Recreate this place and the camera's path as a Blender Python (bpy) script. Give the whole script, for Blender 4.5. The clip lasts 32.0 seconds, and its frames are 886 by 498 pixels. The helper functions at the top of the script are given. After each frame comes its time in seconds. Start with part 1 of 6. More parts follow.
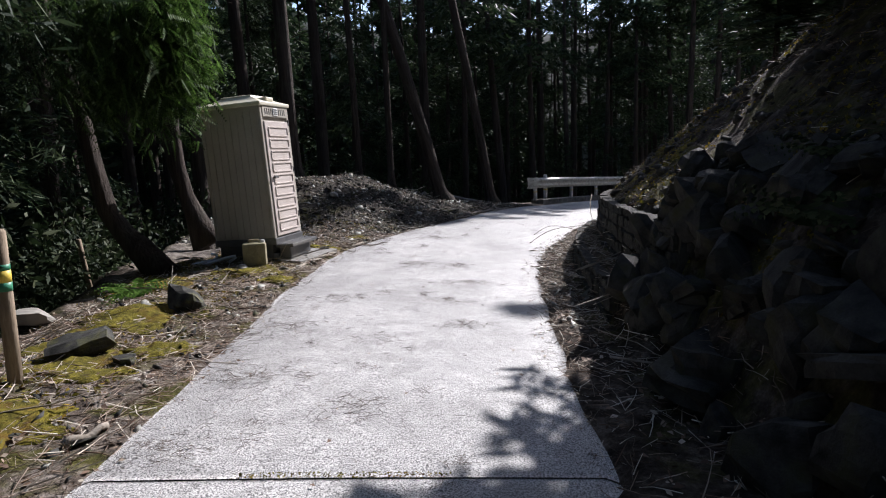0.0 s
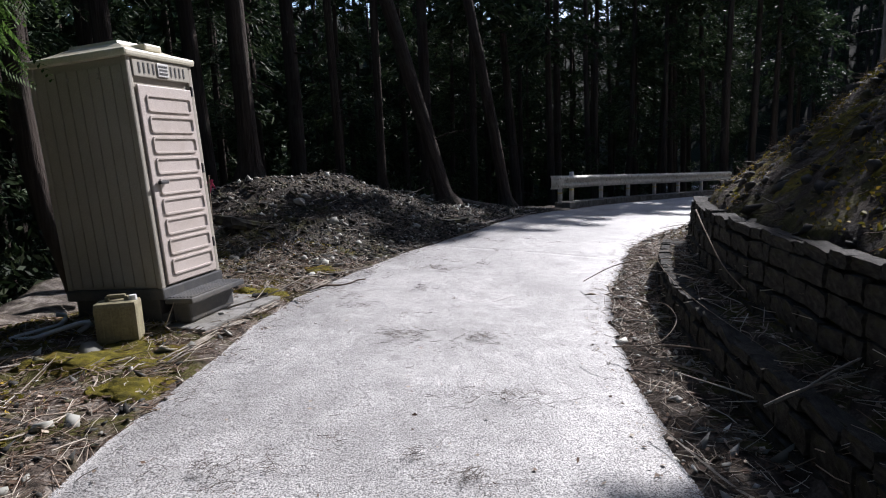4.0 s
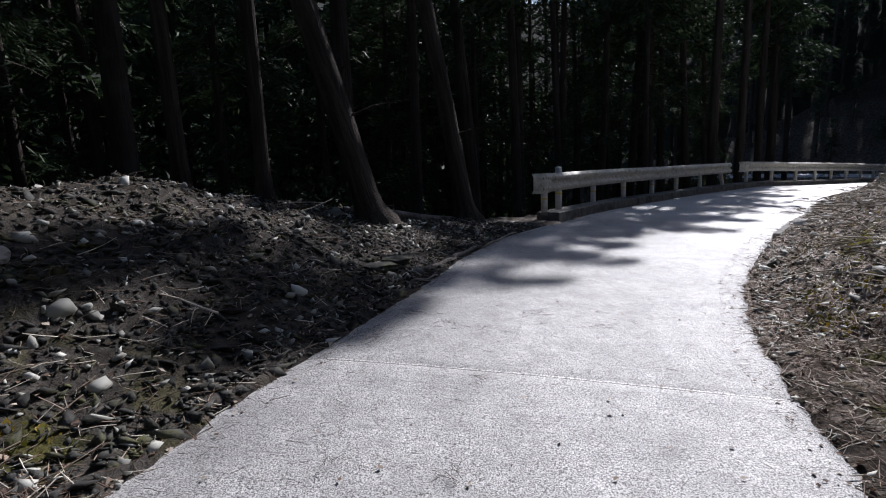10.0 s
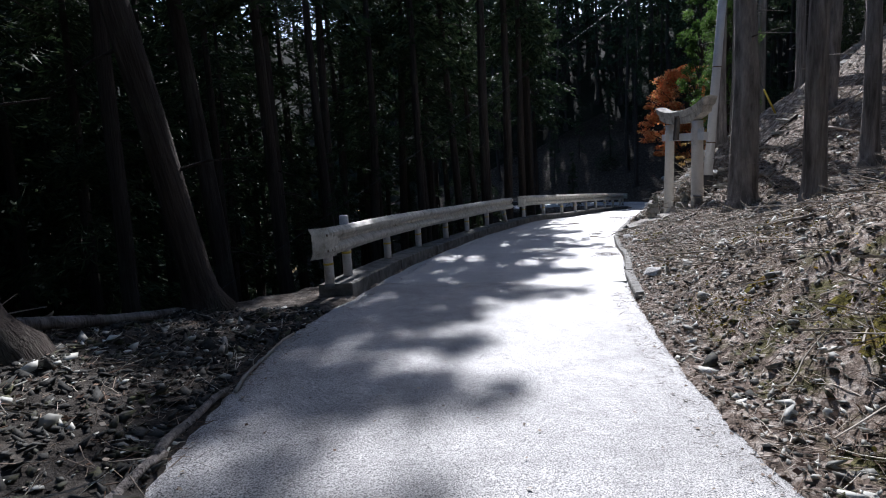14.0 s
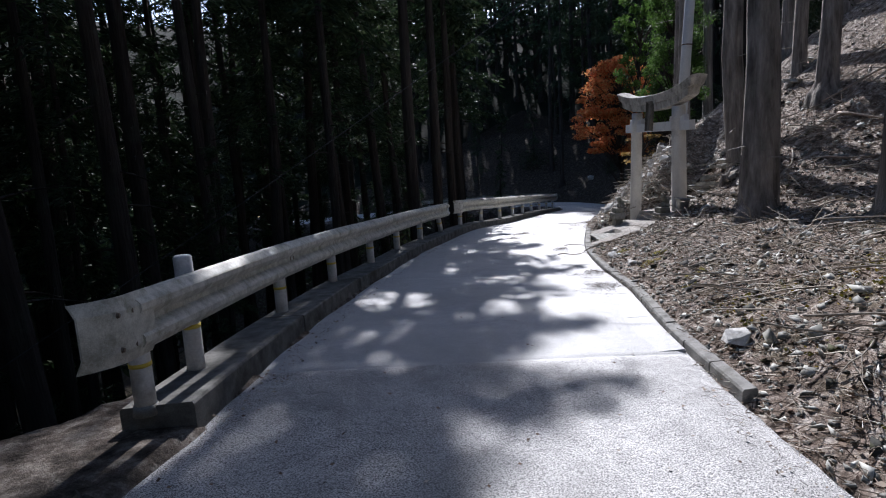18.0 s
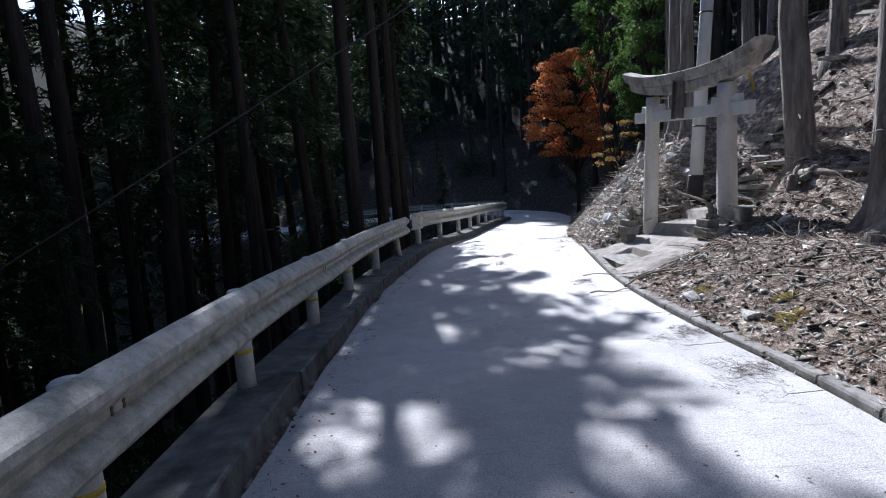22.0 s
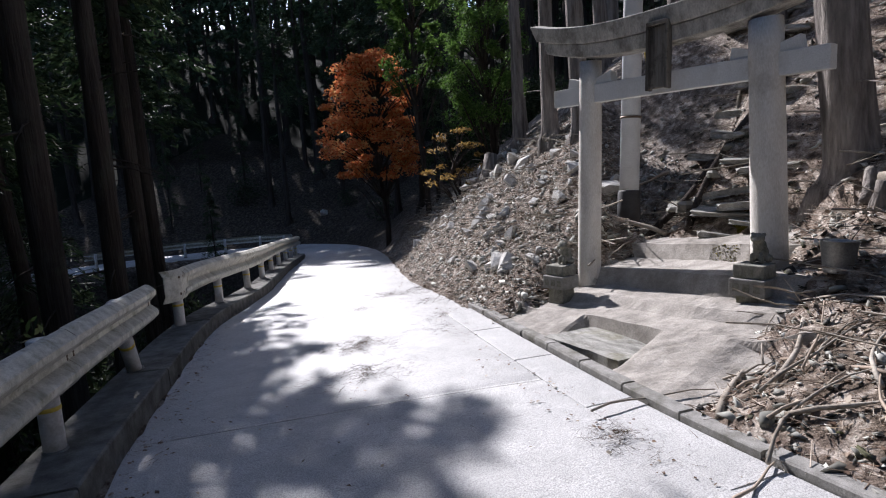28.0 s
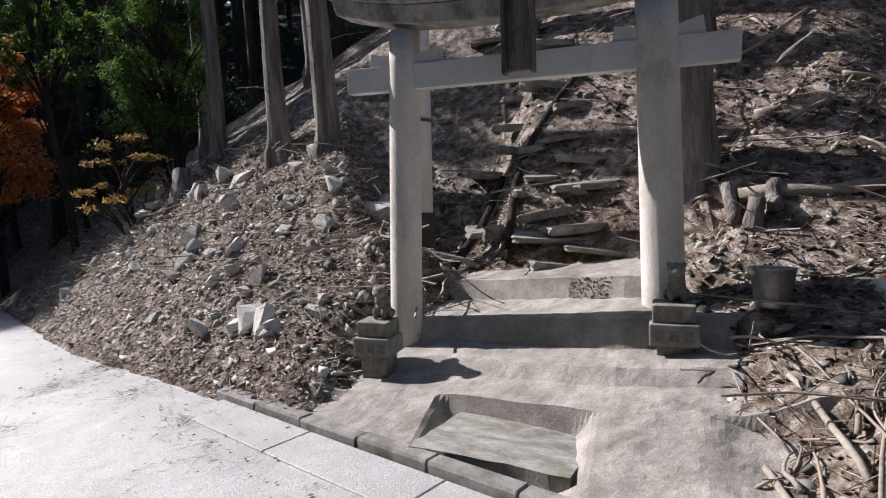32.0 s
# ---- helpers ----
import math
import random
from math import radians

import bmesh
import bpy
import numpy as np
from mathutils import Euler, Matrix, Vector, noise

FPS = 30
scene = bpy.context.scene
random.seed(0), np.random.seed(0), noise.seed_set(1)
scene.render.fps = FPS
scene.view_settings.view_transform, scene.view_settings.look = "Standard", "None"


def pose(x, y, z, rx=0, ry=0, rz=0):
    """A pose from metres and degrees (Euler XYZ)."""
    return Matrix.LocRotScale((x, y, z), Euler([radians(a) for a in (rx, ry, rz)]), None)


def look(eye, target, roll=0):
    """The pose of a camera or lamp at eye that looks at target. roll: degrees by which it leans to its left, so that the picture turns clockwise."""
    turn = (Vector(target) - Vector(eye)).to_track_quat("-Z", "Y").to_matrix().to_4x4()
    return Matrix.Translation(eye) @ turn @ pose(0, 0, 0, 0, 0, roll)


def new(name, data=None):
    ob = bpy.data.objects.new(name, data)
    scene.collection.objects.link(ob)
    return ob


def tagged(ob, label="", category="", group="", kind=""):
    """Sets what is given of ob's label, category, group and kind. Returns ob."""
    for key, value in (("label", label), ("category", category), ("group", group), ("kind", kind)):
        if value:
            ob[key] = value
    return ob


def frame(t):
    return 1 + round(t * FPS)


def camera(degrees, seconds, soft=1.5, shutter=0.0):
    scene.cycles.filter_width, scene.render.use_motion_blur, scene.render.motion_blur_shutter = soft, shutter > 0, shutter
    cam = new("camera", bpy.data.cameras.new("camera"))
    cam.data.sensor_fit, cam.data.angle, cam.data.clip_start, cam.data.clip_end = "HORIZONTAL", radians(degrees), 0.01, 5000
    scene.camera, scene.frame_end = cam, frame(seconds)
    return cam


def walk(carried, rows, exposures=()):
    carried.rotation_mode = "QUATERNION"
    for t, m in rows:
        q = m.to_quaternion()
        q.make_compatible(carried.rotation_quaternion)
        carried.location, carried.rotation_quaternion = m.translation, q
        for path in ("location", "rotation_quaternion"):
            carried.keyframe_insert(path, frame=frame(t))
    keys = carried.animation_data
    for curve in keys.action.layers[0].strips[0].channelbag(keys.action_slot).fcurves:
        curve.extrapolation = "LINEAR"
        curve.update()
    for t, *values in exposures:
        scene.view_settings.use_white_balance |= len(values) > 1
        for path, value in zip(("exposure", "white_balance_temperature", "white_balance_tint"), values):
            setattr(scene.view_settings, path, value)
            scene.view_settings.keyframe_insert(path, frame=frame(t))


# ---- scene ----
cam = camera(73.8, 32.0, soft=1.1)
METRES, EYE, TILT, LEAN, TURN = 29.4, 1.5, 0.0, 0.0, 0.0
ROWS = [
    (0.0, 0.0, 0.0, 0.0, -0.35, -9.27, 2.17),
    (0.5, 0.0019, 0.0159, -0.0008, -0.4, -9.31, 2.17),
    (1.0, 0.0018, 0.032, -0.0013, -0.44, -9.3, 2.18),
    (1.5, 0.0018, 0.0467, -0.0017, -0.47, -9.31, 2.19),
    (2.0, 0.0009, 0.0629, -0.0013, -0.36, -9.29, 2.22),
    (2.5, -0.0002, 0.0787, -0.0009, -0.18, -9.29, 2.25),
    (3.0, -0.0002, 0.0942, -0.001, -0.06, -9.34, 2.25),
    (3.5, -0.0015, 0.1101, -0.0016, -0.07, -9.48, 2.29),
    (5.5, -0.0001, 0.177, -0.003, -0.67, -10.77, 2.05),
    (6.0, 0.0003, 0.1943, -0.0038, -0.9, -10.97, 2.11),
    (6.5, 0.002, 0.2101, -0.0042, -1.16, -11.1, 2.13),
    (7.0, 0.0014, 0.2258, -0.0044, -1.45, -11.23, 2.14),
    (7.5, 0.0015, 0.2412, -0.0047, -1.86, -11.2, 2.18),
    (8.0, 0.0029, 0.257, -0.0047, -2.2, -11.19, 2.23),
    (8.5, 0.0039, 0.2718, -0.0046, -2.31, -11.13, 2.21),
    (9.0, 0.0056, 0.2874, -0.0046, -2.43, -11.05, 2.3),
    (9.5, 0.0062, 0.3025, -0.0052, -3.58, -10.97, 2.37),
    (10.0, 0.0084, 0.3183, -0.006, -5.73, -10.93, 2.39),
    (10.5, 0.0098, 0.3346, -0.006, -6.84, -10.92, 2.45),
    (11.0, 0.0113, 0.3509, -0.0057, -10.58, -11.1, 2.75),
    (11.5, 0.013, 0.367, -0.005, -16.1, -11.2, 2.88),
    (12.0, 0.0142, 0.3834, -0.0048, -21.42, -10.56, 2.98),
    (12.5, 0.0186, 0.3993, -0.0049, -23.69, -9.65, 3.05),
    (13.0, 0.0221, 0.4157, -0.006, -25.42, -8.74, 3.14),
    (13.5, 0.0275, 0.4312, -0.0075, -28.39, -8.59, 3.12),
    (14.0, 0.0338, 0.4473, -0.0078, -28.96, -8.49, 3.18),
    (14.5, 0.0405, 0.4623, -0.0079, -29.78, -8.47, 3.28),
    (16.5, 0.0679, 0.5202, -0.0088, -33.75, -8.71, 3.29),
    (17.0, 0.075, 0.534, -0.0095, -34.83, -8.74, 3.34),
    (17.5, 0.0831, 0.5485, -0.0097, -35.98, -8.83, 3.35),
    (18.0, 0.0921, 0.5624, -0.0106, -37.26, -8.93, 3.41),
    (18.5, 0.1004, 0.5761, -0.0113, -37.74, -8.92, 3.39),
    (19.0, 0.1077, 0.5921, -0.0118, -37.76, -8.88, 3.42),
    (19.5, 0.1158, 0.6077, -0.0122, -37.9, -8.84, 3.4),
    (20.0, 0.1214, 0.6236, -0.013, -38.37, -8.81, 3.48),
    (20.5, 0.1286, 0.6381, -0.014, -39.5, -8.71, 3.5),
    (21.0, 0.1363, 0.6532, -0.0145, -40.01, -8.55, 3.46),
    (21.5, 0.1449, 0.6679, -0.0151, -42.32, -8.57, 3.59),
    (22.0, 0.1542, 0.682, -0.0155, -44.69, -8.63, 3.73),
    (22.5, 0.1624, 0.6947, -0.0159, -48.85, -8.82, 3.77),
    (23.0, 0.1738, 0.7073, -0.0168, -50.72, -8.77, 3.76),
    (23.5, 0.184, 0.7199, -0.0186, -51.18, -8.57, 3.75),
    (24.0, 0.196, 0.7314, -0.0193, -52.47, -8.52, 3.81),
    (24.5, 0.2067, 0.7427, -0.0198, -53.98, -8.59, 3.73),
    (25.0, 0.2169, 0.7531, -0.0203, -55.42, -8.66, 3.68),
    (25.5, 0.2278, 0.7654, -0.0206, -56.13, -8.47, 3.72),
    (27.5, 0.2735, 0.8128, -0.0236, -60.95, -7.7, 4.07),
    (28.0, 0.2833, 0.8222, -0.0238, -66.49, -7.3, 4.0),
    (28.5, 0.2917, 0.8314, -0.0241, -73.0, -6.55, 3.89),
    (29.0, 0.3019, 0.8409, -0.0241, -75.15, -5.71, 3.83),
    (29.5, 0.3108, 0.8495, -0.0242, -76.84, -5.46, 3.78),
    (30.0, 0.3214, 0.8569, -0.0255, -78.46, -5.52, 3.75),
    (30.5, 0.3305, 0.8643, -0.026, -80.66, -5.55, 3.64),
    (31.0, 0.3399, 0.8707, -0.0263, -86.69, -5.94, 3.45),
    (31.5, 0.3489, 0.8747, -0.0261, -91.8, -6.17, 3.3),
    (32.0, 0.3551, 0.8799, -0.0266, -99.27, -6.52, 2.99),
]
walk(cam, [(t, pose(0, 0, EYE, TILT, LEAN, TURN) @ pose(METRES * x, METRES * y, METRES * z, 90 + pitch, roll, yaw)) for t, x, y, z, yaw, pitch, roll in ROWS],
     [(0.0, 1.15, 6100, 16), (3.0, 1.0, 6080, 16), (6.0, 0.78, 6050, 16), (9.0, 0.64, 6000, 16), (12.0, 0.74, 5900, 15), (14.0, 0.95, 5850, 14), (19.0, 0.95, 5850, 15), (23.0, 1.28, 5600, 15), (28.0, 1.12, 6050, 17), (32.0, 0.95, 6250, 17)])

# world and sun
AZ, EL = radians(39), radians(37)
SUN_DIR = Vector((math.sin(AZ) * math.cos(EL), math.cos(AZ) * math.cos(EL), math.sin(EL)))
world = bpy.data.worlds.new("world")
scene.world = world
world.use_nodes = True
wn = world.node_tree.nodes
sky = wn.new("ShaderNodeTexSky")
sky.sky_type = 'NISHITA'
sky.sun_disc = False
sky.sun_elevation = EL
sky.sun_rotation = AZ
world.node_tree.links.new(sky.outputs[0], wn["Background"].inputs[0])
wn["Background"].inputs[1].default_value = 0.088
sun_data = bpy.data.lights.new("sun", 'SUN')
sun_data.energy, sun_data.angle, sun_data.color = 4.0, radians(0.55), (1.0, 0.96, 0.91)
sun = new("sun", sun_data)
sun.matrix_world = look(SUN_DIR * 60, (0, 0, 0))


# ---- materials ----
def material(name):
    m = bpy.data.materials.new(name)
    m.use_nodes = True
    nt = m.node_tree
    return m, nt, nt.nodes["Principled BSDF"]


def node(nt, kind, **kw):
    n = nt.nodes.new(kind)
    for k, v in kw.items():
        n.inputs[k.replace("_", " ")].default_value = v
    return n


def noise_at(nt, scale, detail=6.0, rough=0.6, coord="Object", stretch=None):
    tc = nt.nodes.new("ShaderNodeTexCoord")
    n = node(nt, "ShaderNodeTexNoise", Scale=scale, Detail=detail, Roughness=rough)
    src = tc.outputs[coord]
    if stretch:
        mp = nt.nodes.new("ShaderNodeMapping")
        mp.inputs["Scale"].default_value = stretch
        nt.links.new(src, mp.inputs[0])
        src = mp.outputs[0]
    nt.links.new(src, n.inputs["Vector"])
    return n.outputs[0]


def ramp(nt, fac, stops):
    r = nt.nodes.new("ShaderNodeValToRGB")
    el = r.color_ramp.elements
    while len(el) < len(stops):
        el.new(0.5)
    for e, (p, c) in zip(el, stops):
        e.position, e.color = p, (*c, 1) if len(c) == 3 else c
    nt.links.new(fac, r.inputs[0])
    return r.outputs[0]


def mixc(nt, fac, a, b, blend='MIX'):
    m = nt.nodes.new("ShaderNodeMix")
    m.data_type, m.blend_type = 'RGBA', blend
    for sock, v in ((m.inputs[0], fac), (m.inputs[6], a), (m.inputs[7], b)):
        if hasattr(v, "is_linked"):
            nt.links.new(v, sock)
        else:
            sock.default_value = v if not isinstance(v, tuple) else (*v, 1)
    return m.outputs[2]


def bump(nt, bsdf, height, strength=0.4, dist=0.02):
    b = node(nt, "ShaderNodeBump", Strength=strength, Distance=dist)
    nt.links.new(height, b.inputs["Height"])
    nt.links.new(b.outputs[0], bsdf.inputs["Normal"])


def simple(name, c1, c2, scale=6.0, rough=0.8, fine=60.0, bumps=0.3, stain=None, stain_scale=1.3, metal=0.0, stretch=None, coord="Object", dist=0.01):
    """Two colours at one scale, a fine grain that also makes the relief, and stains at a large scale."""
    m, nt, p = material(name)
    a = noise_at(nt, scale, 5, 0.6, coord, stretch)
    f = noise_at(nt, fine, 4, 0.65, coord, stretch)
    col = ramp(nt, a, [(0.32, c1), (0.68, c2)])
    col = mixc(nt, 0.45, col, ramp(nt, f, [(0.3, (0.25, 0.25, 0.25)), (0.7, (0.75, 0.75, 0.75))]), 'OVERLAY')
    if stain:
        s = noise_at(nt, stain_scale, 7, 0.7, coord)
        col = mixc(nt, ramp(nt, s, [(0.52, (0, 0, 0)), (0.68, (0.8, 0.8, 0.8))]), col, stain)
    nt.links.new(col, p.inputs["Base Color"])
    p.inputs["Roughness"].default_value, p.inputs["Metallic"].default_value = rough, metal
    p.inputs["Specular IOR Level"].default_value = .5 if rough < .75 else .12
    if bumps:
        bump(nt, p, f, bumps, dist)
    return m


def leafy(name, c1, c2, c3, through_light=0.35):
    m, nt, p = material(name)
    geo = nt.nodes.new("ShaderNodeNewGeometry")
    info = nt.nodes.new("ShaderNodeObjectInfo")
    col = ramp(nt, geo.outputs["Random Per Island"], [(0.0, c1), (0.55, c2), (1.0, c3)])
    big = noise_at(nt, 0.9, 3, 0.5)
    col = mixc(nt, 0.5, col, ramp(nt, big, [(0.3, (0.3, 0.3, 0.3)), (0.7, (0.7, 0.7, 0.7))]), 'OVERLAY')
    hue = ramp(nt, info.outputs["Random"], [(0.0, (0.42, 0.45, 0.4)), (1.0, (0.58, 0.55, 0.5))])
    col = mixc(nt, 0.5, col, hue, 'OVERLAY')
    nt.links.new(col, p.inputs["Base Color"])
    p.inputs["Roughness"].default_value = 0.65
    p.inputs["Specular IOR Level"].default_value = 0.18
    tr = nt.nodes.new("ShaderNodeBsdfTranslucent")
    nt.links.new(col, tr.inputs[0])
    ms = nt.nodes.new("ShaderNodeMixShader")
    ms.inputs[0].default_value = through_light
    nt.links.new(p.outputs[0], ms.inputs[1])
    nt.links.new(tr.outputs[0], ms.inputs[2])
    nt.links.new(ms.outputs[0], nt.nodes["Material Output"].inputs[0])
    return m


def ground_material():
    m, nt, p = material("forest_soil")
    at = {}
    for key in ("scree", "moss", "soil_shade"):
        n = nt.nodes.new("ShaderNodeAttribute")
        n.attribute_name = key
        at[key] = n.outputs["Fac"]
    big, mid, fine = noise_at(nt, 0.8, 6), noise_at(nt, 7, 7, 0.65), noise_at(nt, 45, 5, 0.7)
    litter = ramp(nt, mid, [(0.34, (0.04, 0.029, 0.022)), (0.5, (0.235, 0.18, 0.142)), (0.64, (0.60, 0.53, 0.46))])
    scree = ramp(nt, mid, [(0.3, (0.085, 0.082, 0.075)), (0.5, (0.25, 0.243, 0.225)), (0.72, (0.48, 0.473, 0.45))])
    col = mixc(nt, at["scree"], litter, scree)
    # near-black soil tone: shade on bank, heap and valley put into the colour
    soil_shade = ramp(nt, mid, [(0.3, (0.010, 0.008, 0.006)), (0.5, (0.028, 0.022, 0.017)), (0.72, (0.075, 0.062, 0.048))])
    col = mixc(nt, at["soil_shade"], col, soil_shade)
    mossc = ramp(nt, mid, [(0.3, (0.028, 0.03, 0.010)), (0.7, (0.13, 0.12, 0.032))])
    mask = nt.nodes.new("ShaderNodeMath")
    mask.operation = 'MULTIPLY'
    nt.links.new(at["moss"], mask.inputs[0])
    nt.links.new(ramp(nt, noise_at(nt, 2.3, 5), [(0.48, (0, 0, 0)), (0.58, (1, 1, 1))]), mask.inputs[1])
    col = mixc(nt, mask.outputs[0], col, mossc)
    col = mixc(nt, 0.6, col, ramp(nt, fine, [(0.3, (0.2, 0.2, 0.2)), (0.7, (0.8, 0.8, 0.8))]), 'OVERLAY')
    col = mixc(nt, 0.4, col, ramp(nt, big, [(0.3, (0.35, 0.33, 0.31)), (0.7, (0.62, 0.62, 0.62))]), 'OVERLAY')
    nt.links.new(col, p.inputs["Base Color"])
    p.inputs["Roughness"].default_value = 0.95
    p.inputs["Specular IOR Level"].default_value = 0.1
    bump(nt, p, fine, 0.8, 0.05)
    return m


def road_material(name, c1, c2, stripes, grain):
    m, nt, p = material(name)
    tc = nt.nodes.new("ShaderNodeTexCoord")
    big, mid, fine = noise_at(nt, 0.55, 6, 0.6), noise_at(nt, 5, 6, 0.65), noise_at(nt, 110, 3, 0.7)
    col = ramp(nt, mid, [(0.3, c1), (0.7, c2)])
    col = mixc(nt, grain, col, ramp(nt, fine, [(0.38, (0.02, 0.02, 0.02)), (0.49, (0.5, 0.5, 0.5)), (0.60, (0.95, 0.95, 0.95))]), 'OVERLAY')
    col = mixc(nt, ramp(nt, big, [(0.42, (0, 0, 0)), (0.7, (0.55, 0.55, 0.55))]), col, tuple(0.55 * v for v in c1))
    nt.links.new(col, p.inputs["Base Color"])
    p.inputs["Roughness"].default_value = 0.6
    # brushed grooves run across the road
    uv = nt.nodes.new("ShaderNodeUVMap")
    mp = nt.nodes.new("ShaderNodeMapping")
    mp.inputs["Scale"].default_value = (2.6, stripes, 1)
    nt.links.new(uv.outputs[0], mp.inputs[0])
    gn = node(nt, "ShaderNodeTexNoise", Scale=1.0, Detail=3.0, Roughness=0.6)
    nt.links.new(mp.outputs[0], gn.inputs["Vector"])
    add = nt.nodes.new("ShaderNodeMath")
    add.operation = 'ADD'
    nt.links.new(gn.outputs[0], add.inputs[0])
    col = mixc(nt, ramp(nt, gn.outputs[0], [(0.27, (0.6, 0.6, 0.6)), (0.37, (0, 0, 0))]), col, tuple(0.5 * v for v in c1))
    nt.links.new(col, p.inputs["Base Color"])
    nt.links.new(fine, add.inputs[1])
    bump(nt, p, add.outputs[0], 0.6, 0.010)
    return m


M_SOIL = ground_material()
M_ROAD_OLD = road_material("weathered_concrete_road", (0.265, 0.258, 0.248), (0.415, 0.407, 0.393), 22, 1.0)
M_ROAD_NEW = road_material("brushed_concrete_road", (0.375, 0.372, 0.364), (0.475, 0.47, 0.46), 30, 0.35)
M_KERB = simple("kerb_concrete", (0.19, 0.185, 0.17), (0.33, 0.32, 0.30), 9, 0.9, 130, 0.5, (0.10, 0.095, 0.07), 1.7)
# weathered kerb, coloured darker still for the guardrail's shadow on it
M_KERB_DARK = simple("shaded_weathered_kerb_concrete", (0.085, 0.083, 0.076), (0.20, 0.195, 0.18), 7, 0.92, 110, 0.5, (0.05, 0.05, 0.035), 1.7)
M_RAIL = simple("weathered_white_rail_paint", (0.34, 0.325, 0.27), (0.62, 0.60, 0.53), 11, 0.5, 120, 0.25, (0.17, 0.16, 0.10), 6)
M_POST = simple("white_post_paint", (0.56, 0.55, 0.55), (0.70, 0.69, 0.68), 8, 0.5, 60, 0.1, (0.33, 0.31, 0.27), 3)
M_BAND = simple("yellow_tape", (0.62, 0.46, 0.05), (0.75, 0.58, 0.10), 9, 0.5, 60, 0.1)
M_BOLT = simple("rusty_bolt", (0.10, 0.07, 0.05), (0.2, 0.15, 0.11), 20, 0.6, 90, 0.2, metal=0.7)
M_TORII = simple("aged_torii_concrete", (0.56, 0.53, 0.48), (0.74, 0.71, 0.65), 3.2, 0.9, 90, 0.4, (0.30, 0.275, 0.23), 1.4, stretch=(1, 1, 0.35))
M_LINTEL = simple("stained_lintel_concrete", (0.26, 0.245, 0.215), (0.62, 0.59, 0.53), 7, 0.9, 70, 0.5, (0.09, 0.08, 0.065), 3.6, stretch=(1, 1, .45))
M_OLDBOARD = simple("black_stained_old_board", (0.05, 0.043, 0.035), (0.26, 0.235, 0.20), 9, 0.9, 60, 0.6, (0.022, 0.02, 0.017), 5, stretch=(1, 1, 0.08))
M_NUKI = simple("pale_painted_beam", (0.62, 0.62, 0.60), (0.74, 0.74, 0.72), 3, 0.8, 80, 0.2, (0.50, 0.48, 0.44), 1.6)
M_DARKSTONE = simple("dark_mossy_stone", (0.12, 0.12, 0.10), (0.30, 0.29, 0.25), 9, 0.95, 70, 0.6, (0.11, 0.12, 0.04), 4)
M_SLATE = simple("slate_stone", (0.016, 0.016, 0.015), (0.08, 0.079, 0.072), 3.5, 0.85, 45, 0.6, (0.13, 0.13, 0.05), 2.2)
# darker copy of the slate: the bank's shade is put into the stone colour
M_WALLSTONE = simple("shade_black_schist", (0.015, 0.0145, 0.013), (0.065, 0.061, 0.053), 3.5, 0.8, 45, 0.7, (0.045, 0.045, 0.018), 2.2)
M_APRON = simple("rough_cast_concrete", (0.23, 0.213, 0.19), (0.42, 0.39, 0.35), 5, 0.95, 75, 0.8, (0.17, 0.155, 0.13), 1.6, dist=0.007)
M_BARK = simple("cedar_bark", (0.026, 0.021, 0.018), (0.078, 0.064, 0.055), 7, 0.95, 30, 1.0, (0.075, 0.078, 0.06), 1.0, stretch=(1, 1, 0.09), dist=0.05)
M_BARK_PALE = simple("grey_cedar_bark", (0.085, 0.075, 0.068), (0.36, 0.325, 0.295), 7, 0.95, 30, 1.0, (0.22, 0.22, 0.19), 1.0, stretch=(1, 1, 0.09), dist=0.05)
M_TWIG = leafy("dead_twig", (0.06, 0.043, 0.033), (0.33, 0.265, 0.215), (0.68, 0.63, 0.56), 0.0)
M_BLEACHED = simple("bleached_wood", (0.20, 0.17, 0.135), (0.46, 0.42, 0.36), 4, 0.9, 50, 0.5, (0.16, 0.13, 0.10), 2)
M_PEBBLE = leafy("pale_schist_gravel", (0.11, 0.105, 0.095), (0.31, 0.30, 0.28), (0.58, 0.565, 0.535), 0.0)
M_CEDAR = leafy("cedar_needles", (0.012, 0.026, 0.012), (0.030, 0.054, 0.024), (0.085, 0.115, 0.06), 0.22)
# paler copy of the cedar needles: sunlight and haze on far woods as colour
M_FARCEDAR = leafy("sunlit_distant_cedar_needles", (0.025, 0.05, 0.03), (0.05, 0.085, 0.05), (0.11, 0.15, 0.085), 0.2)
M_CYPRESS = leafy("bright_cypress_sprays", (0.035, 0.075, 0.016), (0.075, 0.145, 0.03), (0.13, 0.22, 0.055), 0.45)
M_MAPLE = leafy("autumn_maple_leaves", (0.46, 0.12, 0.045), (0.72, 0.27, 0.10), (0.62, 0.42, 0.18), 0.5)
M_SHRUB = leafy("evergreen_shrub_leaves", (0.012, 0.022, 0.009), (0.025, 0.042, 0.018), (0.07, 0.085, 0.045), 0.2)
# far slopes below real foliage tone: the woods' self-shadowing is in the colour
M_FARWOOD = simple("self_shaded_undergrowth", (0.004, 0.007, 0.004), (0.012, 0.017, 0.010), 0.4, 0.95, 3, 0.6)
M_POLE = simple("pale_utility_pole_concrete", (0.50, 0.52, 0.54), (0.60, 0.62, 0.64), 3, 0.75, 90, 0.2)
M_BLACK = simple("black_rubber_sleeve", (0.018, 0.018, 0.02), (0.04, 0.04, 0.042), 8, 0.6, 90, 0.2)
